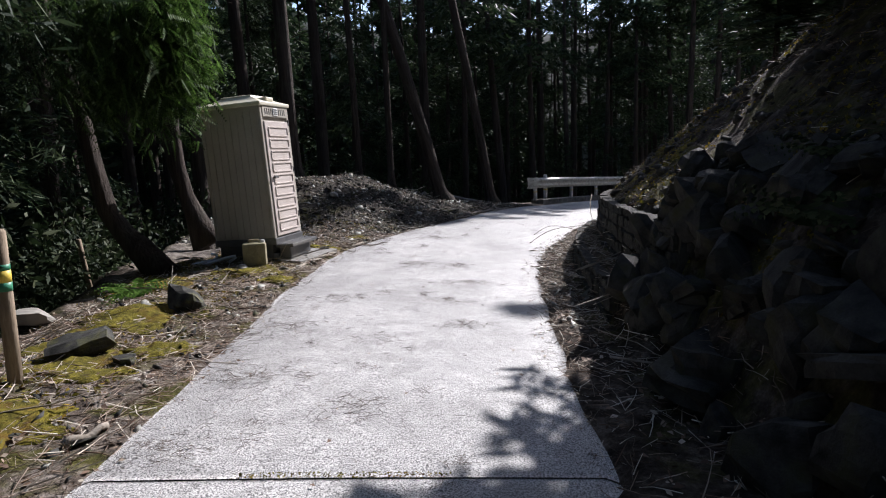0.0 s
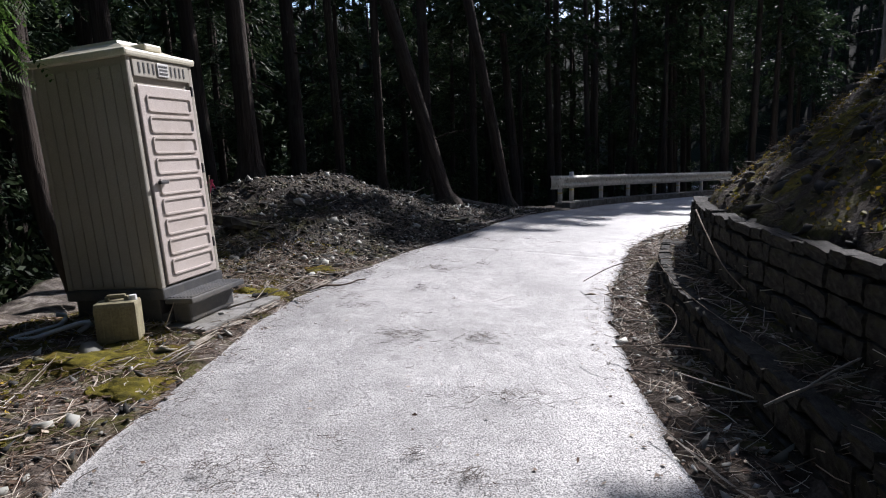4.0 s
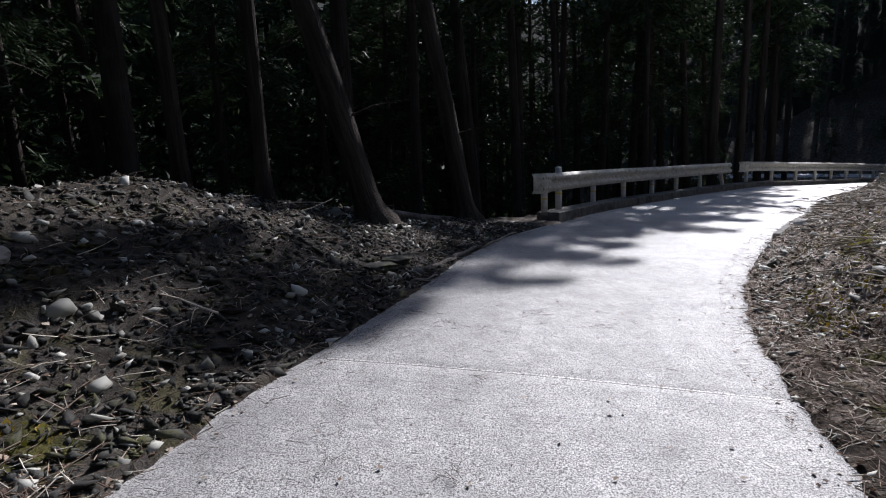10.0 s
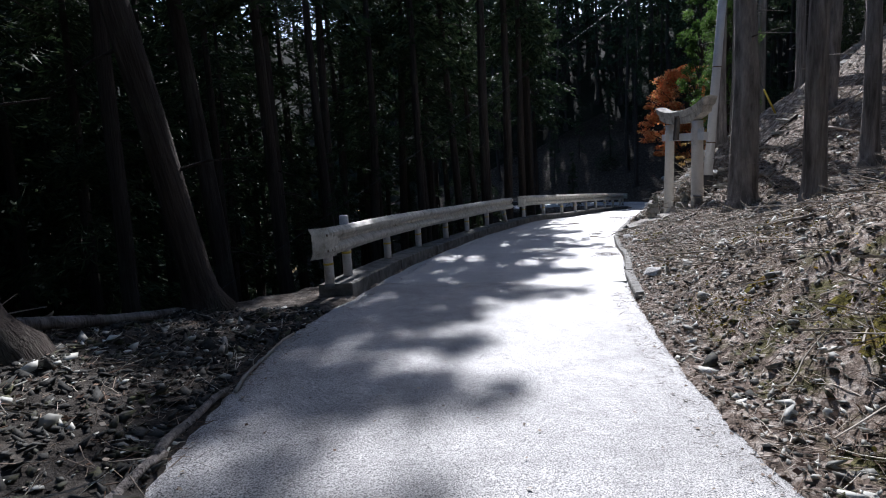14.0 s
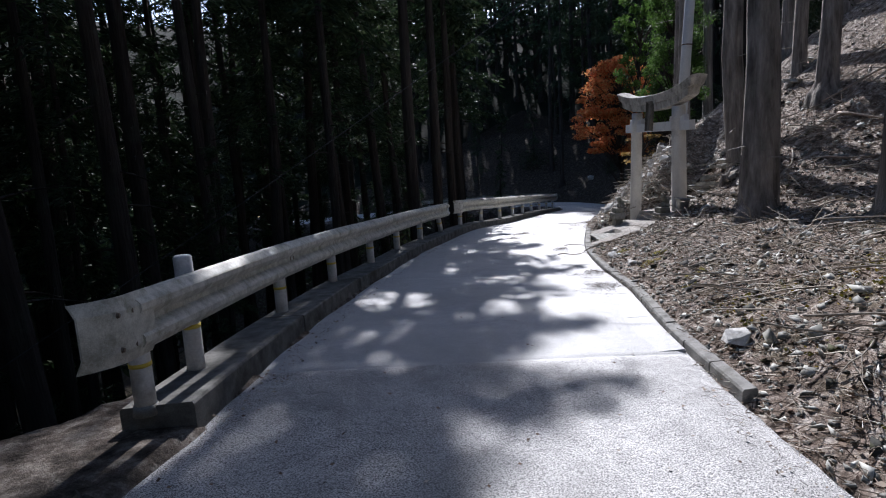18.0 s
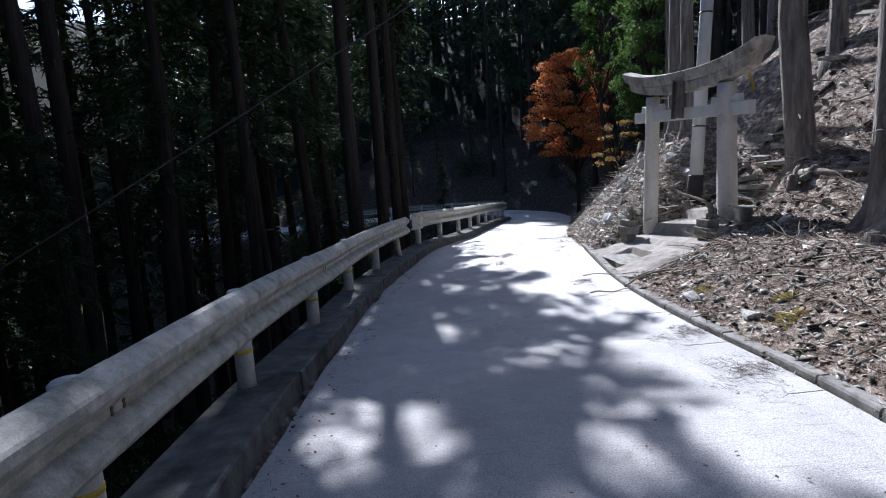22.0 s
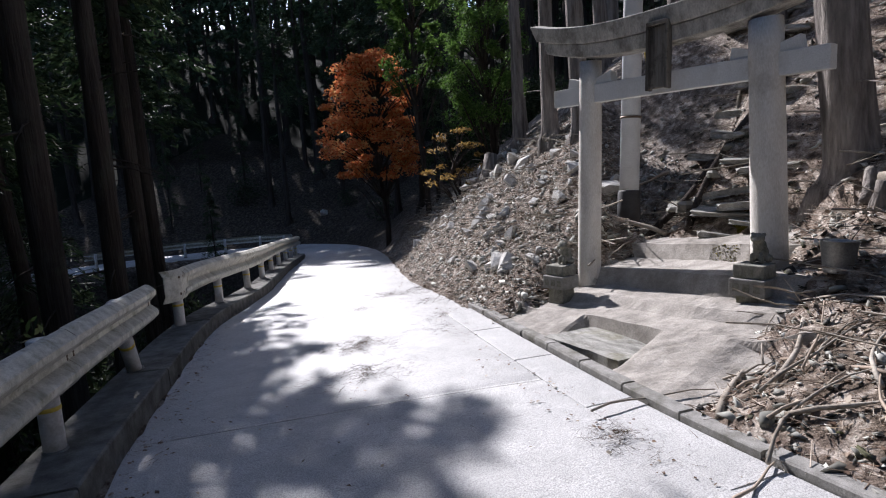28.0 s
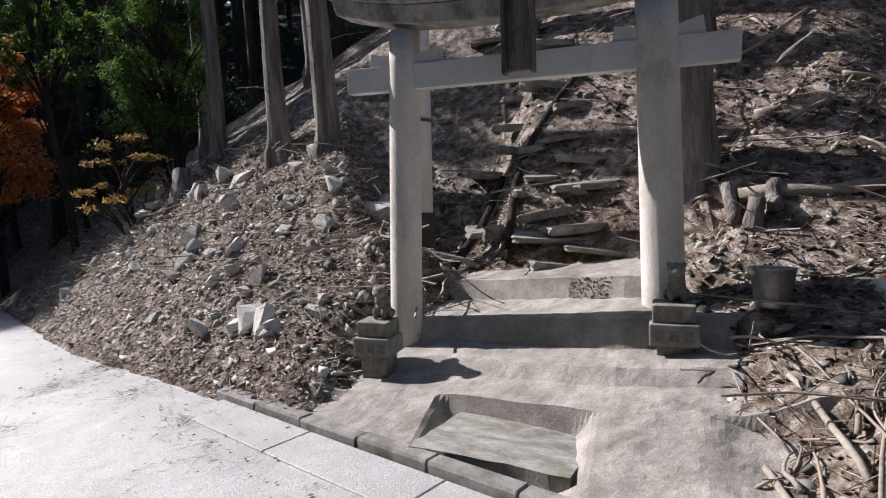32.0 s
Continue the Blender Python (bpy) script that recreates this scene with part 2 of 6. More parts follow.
# cabin colour lowered to hold the shade of the side walls
M_TOILET = simple("faded_shaded_beige_plastic", (0.34, 0.315, 0.265), (0.41, 0.385, 0.33), 2, 0.5, 120, 0.06, (0.33, 0.30, 0.24), 1.2)
M_ROOF = simple("cream_plastic_roof", (0.55, 0.52, 0.40), (0.64, 0.60, 0.48), 3, 0.45, 90, 0.06, (0.42, 0.37, 0.25), 2)
M_DOOR = simple("pinkish_beige_plastic_door", (0.50, 0.44, 0.40), (0.56, 0.50, 0.46), 2, 0.5, 120, 0.06, (0.42, 0.36, 0.31), 1.5)
M_TBASE = simple("dark_grey_plastic", (0.045, 0.047, 0.05), (0.085, 0.087, 0.09), 3, 0.5, 70, 0.15, (0.13, 0.12, 0.10), 2)

# ---- the lie of the land ----
LEFT = [(-1.75, -10), (-1.75, -3), (-1.78, 2.5), (-1.83, 5), (-1.85, 7), (-1.7, 9.2), (-1.25, 10.9), (-.55, 12.8), (.35, 14.7),
        (1.2, 16.7), (2.15, 18.5), (3.6, 20.35), (4.9, 21.9), (6.4, 23.55), (8, 25.1), (9.8, 26.8), (11.9, 28.5), (14.2, 30.2),
        (17.6, 32.2), (21.6, 34.9), (25.4, 37.4), (28.6, 39.6), (31.3, 42), (32.3, 45), (31, 48.5), (27, 52), (18, 56)]
RIGHT = [(.5, -10), (.6, -3), (.75, 2.5), (.95, 5), (1.15, 7), (1.45, 8.9), (1.85, 10.4), (2.45, 12), (3.2, 13.8),
         (4.2, 15.5), (5.5, 17.2), (6.7, 18.6), (7.9, 19.9), (9.2, 21.2), (10.6, 22.8), (12.1, 24.3), (13.9, 25.8), (16.2, 27.6),
         (19.2, 29.9), (23.2, 32.4), (27.2, 35), (30.8, 37.6), (34, 40.8), (35.4, 45), (33.7, 50), (29, 54.6), (19.5, 59)]
Z_LEFT = [.1, .03, 0, -.02, -.03, -.04, -.06, -.11, -.17, -.22, -.29, -.40, -.49, -.60, -.71, -.82, -.94, -1.06, -1.33, -1.65, -1.98, -2.28, -2.5, -2.6, -2.7, -2.8, -2.9]
Z_RIGHT = [.05, -.03, -.09, -.14, -.18, -.23, -.27, -.32, -.37, -.44, -.51, -.58, -.65, -.72, -.80, -.87, -.94, -1.06, -1.33, -1.65, -1.98, -2.28, -2.5, -2.6, -2.7, -2.8, -2.9]
TC = Vector((14.90, 24.475, -.40))
TU = Vector((-.496, -.868, 0)).normalized()
FINE = 12      # steps between two stations


def smooth(values):
    """A Catmull-Rom line through the values, FINE steps a span."""
    v = np.array(values, float)
    v = v.reshape(len(v), -1)
    p = np.vstack([2 * v[0] - v[1], v, 2 * v[-1] - v[-2]])
    out = []
    for i in range(1, len(p) - 2):
        for k in range(FINE):
            f = k / FINE
            out.append(0.5 * (2 * p[i] + (p[i + 1] - p[i - 1]) * f + (2 * p[i - 1] - 5 * p[i] + 4 * p[i + 1] - p[i + 2]) * f * f
                              + (3 * p[i] - p[i - 1] - 3 * p[i + 1] + p[i + 2]) * f ** 3))
    out.append(p[-2])
    return np.array(out)


EDGE_L = np.hstack([smooth(LEFT), smooth(Z_LEFT)])
EDGE_R = np.hstack([smooth(RIGHT), smooth(Z_RIGHT)])
MID = (EDGE_L + EDGE_R) / 2
HALF = np.linalg.norm((EDGE_R - EDGE_L)[:, :2], axis=1) / 2


def at_station(u, e, side):
    """The place e metres outside the road's edge at station u; side 1 is the right, -1 the left."""
    i = min(max(u, 0), len(LEFT) - 1.001) * FINE
    k, f = int(i), i - int(i)
    a = EDGE_L[k] * (1 - f) + EDGE_L[k + 1] * f
    b = EDGE_R[k] * (1 - f) + EDGE_R[k + 1] * f
    n = (b - a)[:2] / np.linalg.norm((b - a)[:2])
    p = (b if side > 0 else a)[:2] + n * e * side
    return Vector((p[0], p[1], (b if side > 0 else a)[2]))


def road_coords(x, y):
    """For arrays of points: station u, signed offset d from the middle (right positive), half width and road height there."""
    x, y = np.asarray(x, float).ravel(), np.asarray(y, float).ravel()
    best = np.full(x.shape, 1e9)
    u, d, h, zl, zr = (np.zeros(x.shape) for _ in range(5))
    for i in range(len(MID) - 1):
        a, b = MID[i, :2], MID[i + 1, :2]
        ab = b - a
        f = np.clip(((x - a[0]) * ab[0] + (y - a[1]) * ab[1]) / (ab @ ab), 0, 1)
        px, py = x - a[0] - f * ab[0], y - a[1] - f * ab[1]
        dist = np.hypot(px, py)
        m = dist < best
        best[m] = dist[m]
        u[m] = (i + f[m]) / FINE
        d[m] = np.where(px * ab[1] - py * ab[0] > 0, dist, -dist)[m]
        h[m] = HALF[i] + (HALF[i + 1] - HALF[i]) * f[m]
        zl[m] = EDGE_L[i, 2] + (EDGE_L[i + 1, 2] - EDGE_L[i, 2]) * f[m]
        zr[m] = EDGE_R[i, 2] + (EDGE_R[i + 1, 2] - EDGE_R[i, 2]) * f[m]
    return u, d, h, zl, zr


def fractal(x, y, scale, octaves=4, seed=0.0):
    out = np.zeros(len(x))
    for k in range(len(x)):
        out[k] = noise.fractal(Vector((x[k] * scale + seed, y[k] * scale - seed, seed * 1.7)), 0.9, 2.1, octaves)
    return out


def apron_z(x, y):
    """Height over the gate's foot; x along the gate, y uphill: worn steps, skewed towards the kerb."""
    s = y + .27 * np.clip(x, -.7, .7)
    z = np.interp(s, [-2.1, -1.5, -.99, -.955, -.64, -.53, -.24, -.14, .34, .42, 1.3], [-.62, -.57, -.52, -.325, -.285, -.195, -.155, .03, .085, .245, .30])
    return z + .08 * x, s


def gate_coords(x, y):
    return (x - TC.x) * TU.x + (y - TC.y) * TU.y, -(x - TC.x) * TU.y + (y - TC.y) * TU.x


def apron_half(y):
    return np.interp(y, [-2.1, -1.2, -.4, .1, .6, 1.15], [1.2, 1.15, 1.25, .95, .75, .6])


def soil_height(x, y, rough=True):
    u, d, h, zl, zr = road_coords(x, y)
    x, y = np.asarray(x, float).ravel(), np.asarray(y, float).ravel()
    e = np.abs(d) - h
    right = d > 0
    tab = lambda us, vs: np.interp(u, us, vs)
    # right bank: a strip of litter, a first slope, a second slope, the hillside
    flat = tab([0, 2.4, 3.2, 7.3, 8, 10, 11.6, 12], [.75, .75, .92, .92, .5, .35, .2, .12])
    step = tab([0, 2.4, 3.2, 7, 7.6, 8], [1.4, 1.2, .62, .62, .3, 0])
    ledge = tab([0, 2.6, 3.2, 6.9, 7.4], [0, 0, .36, .36, 0])
    s1 = tab([0, 3.4, 7.2, 8, 9, 10, 11, 12, 13, 14, 15, 16, 17, 18, 19, 21, 23], [.9, .9, .8, .7, .62, .6, .5, .36, .28, .28, .30, .42, .85, 1.0, .95, .8, .5])
    s2 = tab([0, 7, 10, 12, 14, 15, 16, 17, 18, 20, 23], [.75, .75, .5, .34, .28, .55, .95, .8, .75, .7, .5])
    e1 = np.maximum(e - flat, 0)
    run = tab([0, 2.4, 3.2, 8], [.75, .75, .14, .2])
    lip = tab([10.6, 10.9, 16.6, 16.9], [0, .075, .075, 0])
    zr_out = zr + lip * np.clip((e - .05) / .1, 0, 1) + ledge * np.clip((e - .56) / .1, 0, 1) + .03 * np.minimum(np.maximum(e, 0), 1) + step * np.clip(e1 / run, 0, 1)
    e2 = np.maximum(e1 - run * (step > 0.05), 0)
    zr_out = zr_out + s1 * np.minimum(e2, 2.2) + s2 * np.clip(e2 - 2.2, 0, 4.5) + .52 * np.clip(e2 - 6.7, 0, 40)
    # left side: shoulder, heap of gravel, drop into the valley and the far hillside
    width = tab([0, 4, 6, 9, 10.2, 11.2, 22, 23], [2.3, 2.5, 4.2, 3.8, 1.6, .55, .55, .4])
    drop = tab([0, 5, 9, 11.5, 16, 22, 26], [.55, .6, .8, 1.15, 1.0, .75, .9])
    zl_out = zl + .06 * np.clip(e, 0, .6)
    heap = np.clip((u - 5.85) / 1.1, 0, 1) * np.clip((10.4 - u) / 2.6, 0, 1)
    rise = np.interp(e, [0, .35, 1.0, 2.1, 3.0, 4.2, 5.5], [0, .05, .30, .85, 1.12, .95, .3])
    zl_out = zl_out + heap * rise
    down = np.maximum(e - width, 0)
    zl_out = zl_out - drop * np.minimum(down, 7) - .12 * np.clip(down - 7, 0, 10) + .30 * np.clip(down - 20, 0, 80)
    z = np.where(right, zr_out, zl_out)
    z = np.where(e < 0, (zl + zr) / 2 + (zr - zl) / 2 * np.clip(d / h, -1, 1) - .07, z)
    if rough:
        amp = np.clip(e * .5, 0, 1)
        z = z + amp * (.16 * fractal(x, y, .55, 3) + .07 * fractal(x, y, 2.6, 3, 5.0))
        clods = np.interp(u, [7.4, 8.2, 10.8, 11.6], [0, 1, 1, 0]) * np.clip((e - .5) / .8, 0, 1) * right
        z = z + clods * (.20 * fractal(x, y, 1.3, 3, 7.0) + .10 * np.abs(fractal(x, y, 3.4, 2, 2.0)))
    gx, gy = gate_coords(x, y)
    out = np.maximum(np.maximum(np.abs(gx) - apron_half(gy), gy - .85), 0)
    near = apron_z(np.clip(gx, -1.6, 1.6), np.minimum(gy, .85))[0] + TC.z - .09
    z = np.where((gy > -2.3) & (e > 0) & (out < 6), np.minimum(z, near + np.where(gy > .85, .95 * out + np.clip((-gx - .5) / .5, 0, 1) * (.12 * out + .95 * np.maximum(out - 1.0, 0) - .95 * out), np.where(gx > 0, .38 * out + .4 * np.maximum(out - .7, 0), .7 * out))), z)
    return z, u, d, e


FINE_X, FINE_Y = np.arange(-5.1, 21.01, .13), np.arange(.9, 31.01, .13)
FINE_Z = soil_height(*np.meshgrid(FINE_X, FINE_Y))[0].reshape(len(FINE_Y), len(FINE_X))


def surface(x, y):
    """Height of the near ground's mesh; the plain formula outside it."""
    x, y = np.asarray(x, float).ravel(), np.asarray(y, float).ravel()
    i, j = (x - FINE_X[0]) / .13, (y - FINE_Y[0]) / .13
    inside = (i > 0) & (j > 0) & (i < len(FINE_X) - 1.01) & (j < len(FINE_Y) - 1.01)
    z = np.zeros(len(x))
    if (~inside).any():
        z[~inside] = soil_height(x[~inside], y[~inside])[0]
    a, b = i[inside].astype(int), j[inside].astype(int)
    f, g = i[inside] - a, j[inside] - b
    z[inside] = (FINE_Z[b, a] * (1 - f) + FINE_Z[b, a + 1] * f) * (1 - g) + (FINE_Z[b + 1, a] * (1 - f) + FINE_Z[b + 1, a + 1] * f) * g
    return z


def ground_z(x, y):
    return float(surface([x], [y])[0])


def sample_bank(rng, count, u0, u1, e0, e1, side, dense=1.0):
    """Seeded places on a bank: arrays of x, y, z; dense > 1 crowds them towards the road."""
    u = rng.uniform(u0, u1, count)
    e = e0 + (e1 - e0) * rng.random(count) ** dense
    i = np.clip(u, 0, len(LEFT) - 1.01) * FINE
    k = i.astype(int)
    f = (i - k)[:, None]
    a = EDGE_L[k] * (1 - f) + EDGE_L[k + 1] * f
    b = EDGE_R[k] * (1 - f) + EDGE_R[k + 1] * f
    n = (b - a)[:, :2]
    n = n / np.linalg.norm(n, axis=1)[:, None]
    p = (b if side > 0 else a)[:, :2] + n * e[:, None] * side
    gx, gy = gate_coords(p[:, 0], p[:, 1])
    p = p[~((np.abs(gx) < apron_half(gy) + .05) & (gy > -2.0) & (gy < 1.0))]
    return p[:, 0], p[:, 1], surface(p[:, 0], p[:, 1])


def link_mesh(name, verts, faces, mat, parent=None, label="", smooth_shade=True):
    me = bpy.data.meshes.new(name)
    me.from_pydata([tuple(v) for v in verts], [], [tuple(f) for f in faces])
    if smooth_shade:
        me.polygons.foreach_set("use_smooth", [True] * len(me.polygons))
    me.materials.append(mat)
    ob = new(name, me)
    if parent:
        ob.parent = parent
    if label:
        ob["label"] = label
    return ob


def part(name, bm, mat, parent=None, label="", smooth_shade=False):
    me = bpy.data.meshes.new(name)
    if smooth_shade:
        for f in bm.faces:
            f.smooth = True
    bm.to_mesh(me)
    bm.free()
    me.materials.append(mat)
    ob = new(name, me)
    if parent:
        ob.parent = parent
    if label:
        ob["label"] = label
    return ob


def empty(name, m=None):
    ob = new(name)
    ob.empty_display_size = .1
    if m is not None:
        ob.matrix_world = m
    return ob


def grid_soil(name, xs, ys, hole=None):
    X, Y = np.meshgrid(xs, ys)
    z, u, d, e = soil_height(X, Y)
    nx, ny = len(xs), len(ys)
    v = np.stack([X.ravel(), Y.ravel(), z], 1)
    idx = np.arange(nx * ny).reshape(ny, nx)
    f = np.stack([idx[:-1, :-1], idx[:-1, 1:], idx[1:, 1:], idx[1:, :-1]], -1).reshape(-1, 4)
    if hole:
        cx, cy = v[f].mean(1)[:, 0], v[f].mean(1)[:, 1]
        f = f[~((cx > hole[0]) & (cx < hole[1]) & (cy > hole[2]) & (cy < hole[3]))]
    ob = link_mesh(name, v, f.tolist(), M_SOIL)
    right = d > 0
    scree = np.where(right, np.interp(u, [9, 11, 16, 16.8, 19.5, 21], [.1, .1, .15, .35, .35, .2]), np.interp(u, [4.5, 6.2, 10, 11], [.25, .9, .8, .1]))
    moss = np.where(right, np.interp(u, [0, 4, 6, 8, 10, 10.5, 12, 14], [.5, .8, .9, .9, .9, .2, .45, .1]) * (e > .35), np.where(e < 2.4, np.interp(u, [0, 6.4, 7], [1, .9, 0]), .15))
    # where the soil colour carries the shade of trees and slopes
    soil_shade = np.where(right, np.interp(u, [7, 9, 19.5, 21.5], [.85, 0, 0, .9]), np.where(e > np.interp(u, [0, 4, 6, 9, 10.2, 11.2], [2.2, 2.4, 4.2, 3.8, 1.6, .6]), 1.0, np.interp(u, [5.5, 6.5, 10, 11], [.4, .85, .85, .5])))
    soil_shade = np.maximum(soil_shade, np.clip((e - 7) / 4, 0, 1.0))
    for key, val in (("scree", scree), ("moss", moss), ("soil_shade", soil_shade)):
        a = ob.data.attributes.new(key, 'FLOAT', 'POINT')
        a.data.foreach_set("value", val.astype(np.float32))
    return tagged(ob, kind="structure")


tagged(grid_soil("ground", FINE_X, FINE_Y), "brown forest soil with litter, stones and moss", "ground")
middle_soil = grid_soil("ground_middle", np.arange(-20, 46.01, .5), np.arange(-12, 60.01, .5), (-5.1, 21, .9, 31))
far_soil = grid_soil("ground_far", np.arange(-140, 190.1, 6.0), np.arange(-120, 210.1, 6.0), (-20, 46, -12, 60))
for soil, (x0, x1, y0, y1), sink in ((middle_soil, (-5.2, 21.1, .8, 31.1), .12), (far_soil, (-21, 47, -13, 61), .5)):
    tagged(soil, "forest floor on the slopes around, shade put into its colour", "ground")
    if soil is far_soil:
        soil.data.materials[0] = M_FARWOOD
    for vert in soil.data.vertices:
        if x0 < vert.co.x < x1 and y0 < vert.co.y < y1:
            vert.co.z -= sink

# ---- road slabs ----
JOINTS = [0, 2.04, 7.25, 11.45, 13.6, 15.55, 17.3, 19.2, 21.2, 23, 26]
road = tagged(empty("road"), "pale concrete forest road cast in slabs", "road", kind="structure")


def road_slab(u0, u1, mat):
    n = max(3, int((u1 - u0) * 14))
    stations = [u0, u0 + .008] + [u0 + (u1 - u0) * i / n for i in range(1, n)] + [u1 - .008, u1]
    n = len(stations) - 1
    verts, faces, uvs = [], [], []
    cross = [0, .03, .25, .5, .75, .97, 1]
    length = 0.0
    prev = None
    for i in range(n + 1):
        u = stations[i]
        jog = .05 * noise.noise(Vector((u * 3, 1.3, 0))) + .025 * noise.noise(Vector((u * 11, 4.3, 0)))
        a, b = at_station(u, 0.06 + jog, -1), at_station(u, 0.05 + .06 * noise.noise(Vector((u * 4, 8.1, 0))), 1)
        mid = (a + b) / 2
        length += (mid - prev).length if prev else 0
        prev = mid
        for c in cross:
            p = a.lerp(b, c)
            z = p.z + .012 * math.sin(math.pi * c) + (-.03 if c in (0, 1) else 0) + .008 * noise.noise(p * .9)
            if i in (0, n):
                z -= .007
            verts.append((p.x, p.y, z))
            uvs.append(((b - a).length * c, length))
    w = len(cross)
    for i in range(n):
        for k in range(w - 1):
            faces.append((i * w + k, i * w + k + 1, (i + 1) * w + k + 1, (i + 1) * w + k))
    # the rim hangs down into the soil
    rim = [i * w for i in range(n + 1)] + [n * w + k for k in range(1, w)] + [i * w + w - 1 for i in range(n - 1, -1, -1)] + [k for k in range(w - 2, 0, -1)]
    base = len(verts)
    for r in rim:
        verts.append((verts[r][0], verts[r][1], verts[r][2] - .16))
        uvs.append(uvs[r])
    for k in range(len(rim)):
        k2 = (k + 1) % len(rim)
        faces.append((rim[k], base + k, base + k2, rim[k2]))
    ob = link_mesh("slab", verts, faces, mat, road)
    uvl = ob.data.uv_layers.new(name="UVMap")
    for lp in ob.data.loops:
        uvl.data[lp.index].uv = uvs[lp.vertex_index]
    return ob


for u0, u1 in zip(JOINTS[:-1], JOINTS[1:]):
    gap = .0018
    road_slab(u0 + gap, u1 - gap, M_ROAD_OLD if u1 < 11.5 else M_ROAD_NEW)


# ---- small mesh makers ----
def box_bm(size, bevel=0.0, centre=(0, 0, 0), bm=None):
    bm = bm or bmesh.new()
    made = bmesh.ops.create_cube(bm, size=1)["verts"]
    for v in made:
        v.co = Vector((v.co.x * size[0] + centre[0], v.co.y * size[1] + centre[1], v.co.z * size[2] + centre[2]))
    if bevel:
        edges = list({e for v in made for e in v.link_edges})
        bmesh.ops.bevel(bm, geom=edges, offset=bevel, segments=2, affect='EDGES', profile=.6)
    return bm


def tube_rings(points, radii, sides=10, wob=0.0, seed=0.0, cap=True):
    """Rings round a line of points: vertices and faces."""
    verts, faces = [], []
    for i, (p, r) in enumerate(zip(points, radii)):
        p = Vector(p)
        a = Vector(points[max(i - 1, 0)])
        b = Vector(points[min(i + 1, len(points) - 1)])
        d = (b - a).normalized()
        s = d.cross(Vector((0, 0, 1)) if abs(d.z) < .9 else Vector((1, 0, 0))).normalized()
        t = d.cross(s)
        for k in range(sides):
            ang = 2 * math.pi * k / sides
            rr = r * (1 + wob * noise.noise(Vector((math.cos(ang) * 2 + seed, math.sin(ang) * 2, i * .35 + seed))))
            verts.append(p + (s * math.cos(ang) + t * math.sin(ang)) * rr)
    n = len(points)
    for i in range(n - 1):
        for k in range(sides):
            k2 = (k + 1) % sides
            faces.append((i * sides + k, i * sides + k2, (i + 1) * sides + k2, (i + 1) * sides + k))
    if cap:
        faces.append(tuple(range(sides - 1, -1, -1)))
        faces.append(tuple((n - 1) * sides + k for k in range(sides)))
    return verts, faces


def sweep(name, path, profile, mat, parent=None, closed=True, label=""):
    """A profile of (across, up) swept along a path of (place, across-vector)."""
    verts, faces = [], []
    w = len(profile)
    for p, n in path:
        for a, z in profile:
            verts.append((p.x + n.x * a, p.y + n.y * a, p.z + z))
    for i in range(len(path) - 1):
        for k in range(w if closed else w - 1):
            k2 = (k + 1) % w
            faces.append((i * w + k, (i + 1) * w + k, (i + 1) * w + k2, i * w + k2))
    if closed:
        faces.append(tuple(range(w)))
        faces.append(tuple((len(path) - 1) * w + k for k in range(w - 1, -1, -1)))
    return link_mesh(name, verts, faces, mat, parent, label, False)


def edge_path(u0, u1, e, side, steps, dz=0.0):
    out = []
    for i in range(steps + 1):
        u = u0 + (u1 - u0) * i / steps
        p, q = at_station(u, e, side), at_station(u, e + .1, side)
        n = (q - p).normalized()
        out.append((p + Vector((0, 0, dz)), n))
    return out


def along(side, e, u0, u1, step):
    """Stations step metres apart on the line e outside the road's edge."""
    out, last, u = [u0], at_station(u0, e, side), u0
    while u < u1:
        u += .01
        p = at_station(u, e, side)
        if (p - last).length >= step:
            out.append(u)
            last = p
    return out


# ---- kerbs ----
def kerb_run(name, u0, u1, e0, e1, up, side, step, mat, label):
    thing = tagged(empty(name), label, "kerb", kind="structure")
    us = along(side, (e0 + e1) / 2, u0, u1, step)
    for a, b in zip(us[:-1], us[1:]):
        j = random.uniform(-.008, .008)
        prof = [(e0 + j, -.2), (e0 + j + .006, up - .012), (e0 + j + .018, up + j), (e1 - .012, up + j), (e1, up - .012), (e1, -.2)]
        g = .012 / step * (b - a)
        sweep("kerb_stone", edge_path(a + g, b - g, 0, side, 5), prof, mat, thing)
    return thing


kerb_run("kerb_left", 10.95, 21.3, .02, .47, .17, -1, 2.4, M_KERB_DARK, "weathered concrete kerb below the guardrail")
kerb_run("kerb_right", 10.85, 16.75, .02, .15, .07, 1, .62, M_KERB, "worn concrete kerb stones along the litter bank")


def gutter():
    thing = tagged(empty("gutter"), "smooth pale concrete gutter strip beside the kerb", "gutter", kind="structure")
    us = along(1, -.2, 11.5, 16.75, 1.25)
    for a, b in zip(us[:-1], us[1:]):
        prof = [(-.36, -.05), (-.36, .0), (-.35, .005), (.0, .009), (.012, .004), (.012, -.05)]
        sweep("gutter_slab", edge_path(a + .004, b - .004, 0, 1, 4, .012), prof, M_ROAD_NEW, thing)


gutter()

# ---- guardrails ----
BEAM = [(0, 0), (-.028, .008), (-.074, .05), (-.083, .062), (-.083, .098), (-.074, .11), (-.03, .15), (-.02, .158), (-.02, .192), (-.03, .20), (-.074, .24), (-.083, .252), (-.083, .288), (-.074, .30), (-.028, .342), (0, .35)]
BEAM_BACK = [(a + .008, z) for a, z in BEAM][::-1]
BEAM_FLAT = [(-.03 - .034 * min(1, 5 * f, 5 * (1 - f)), -.01 + .37 * f) for f in np.linspace(0, 1, len(BEAM))]
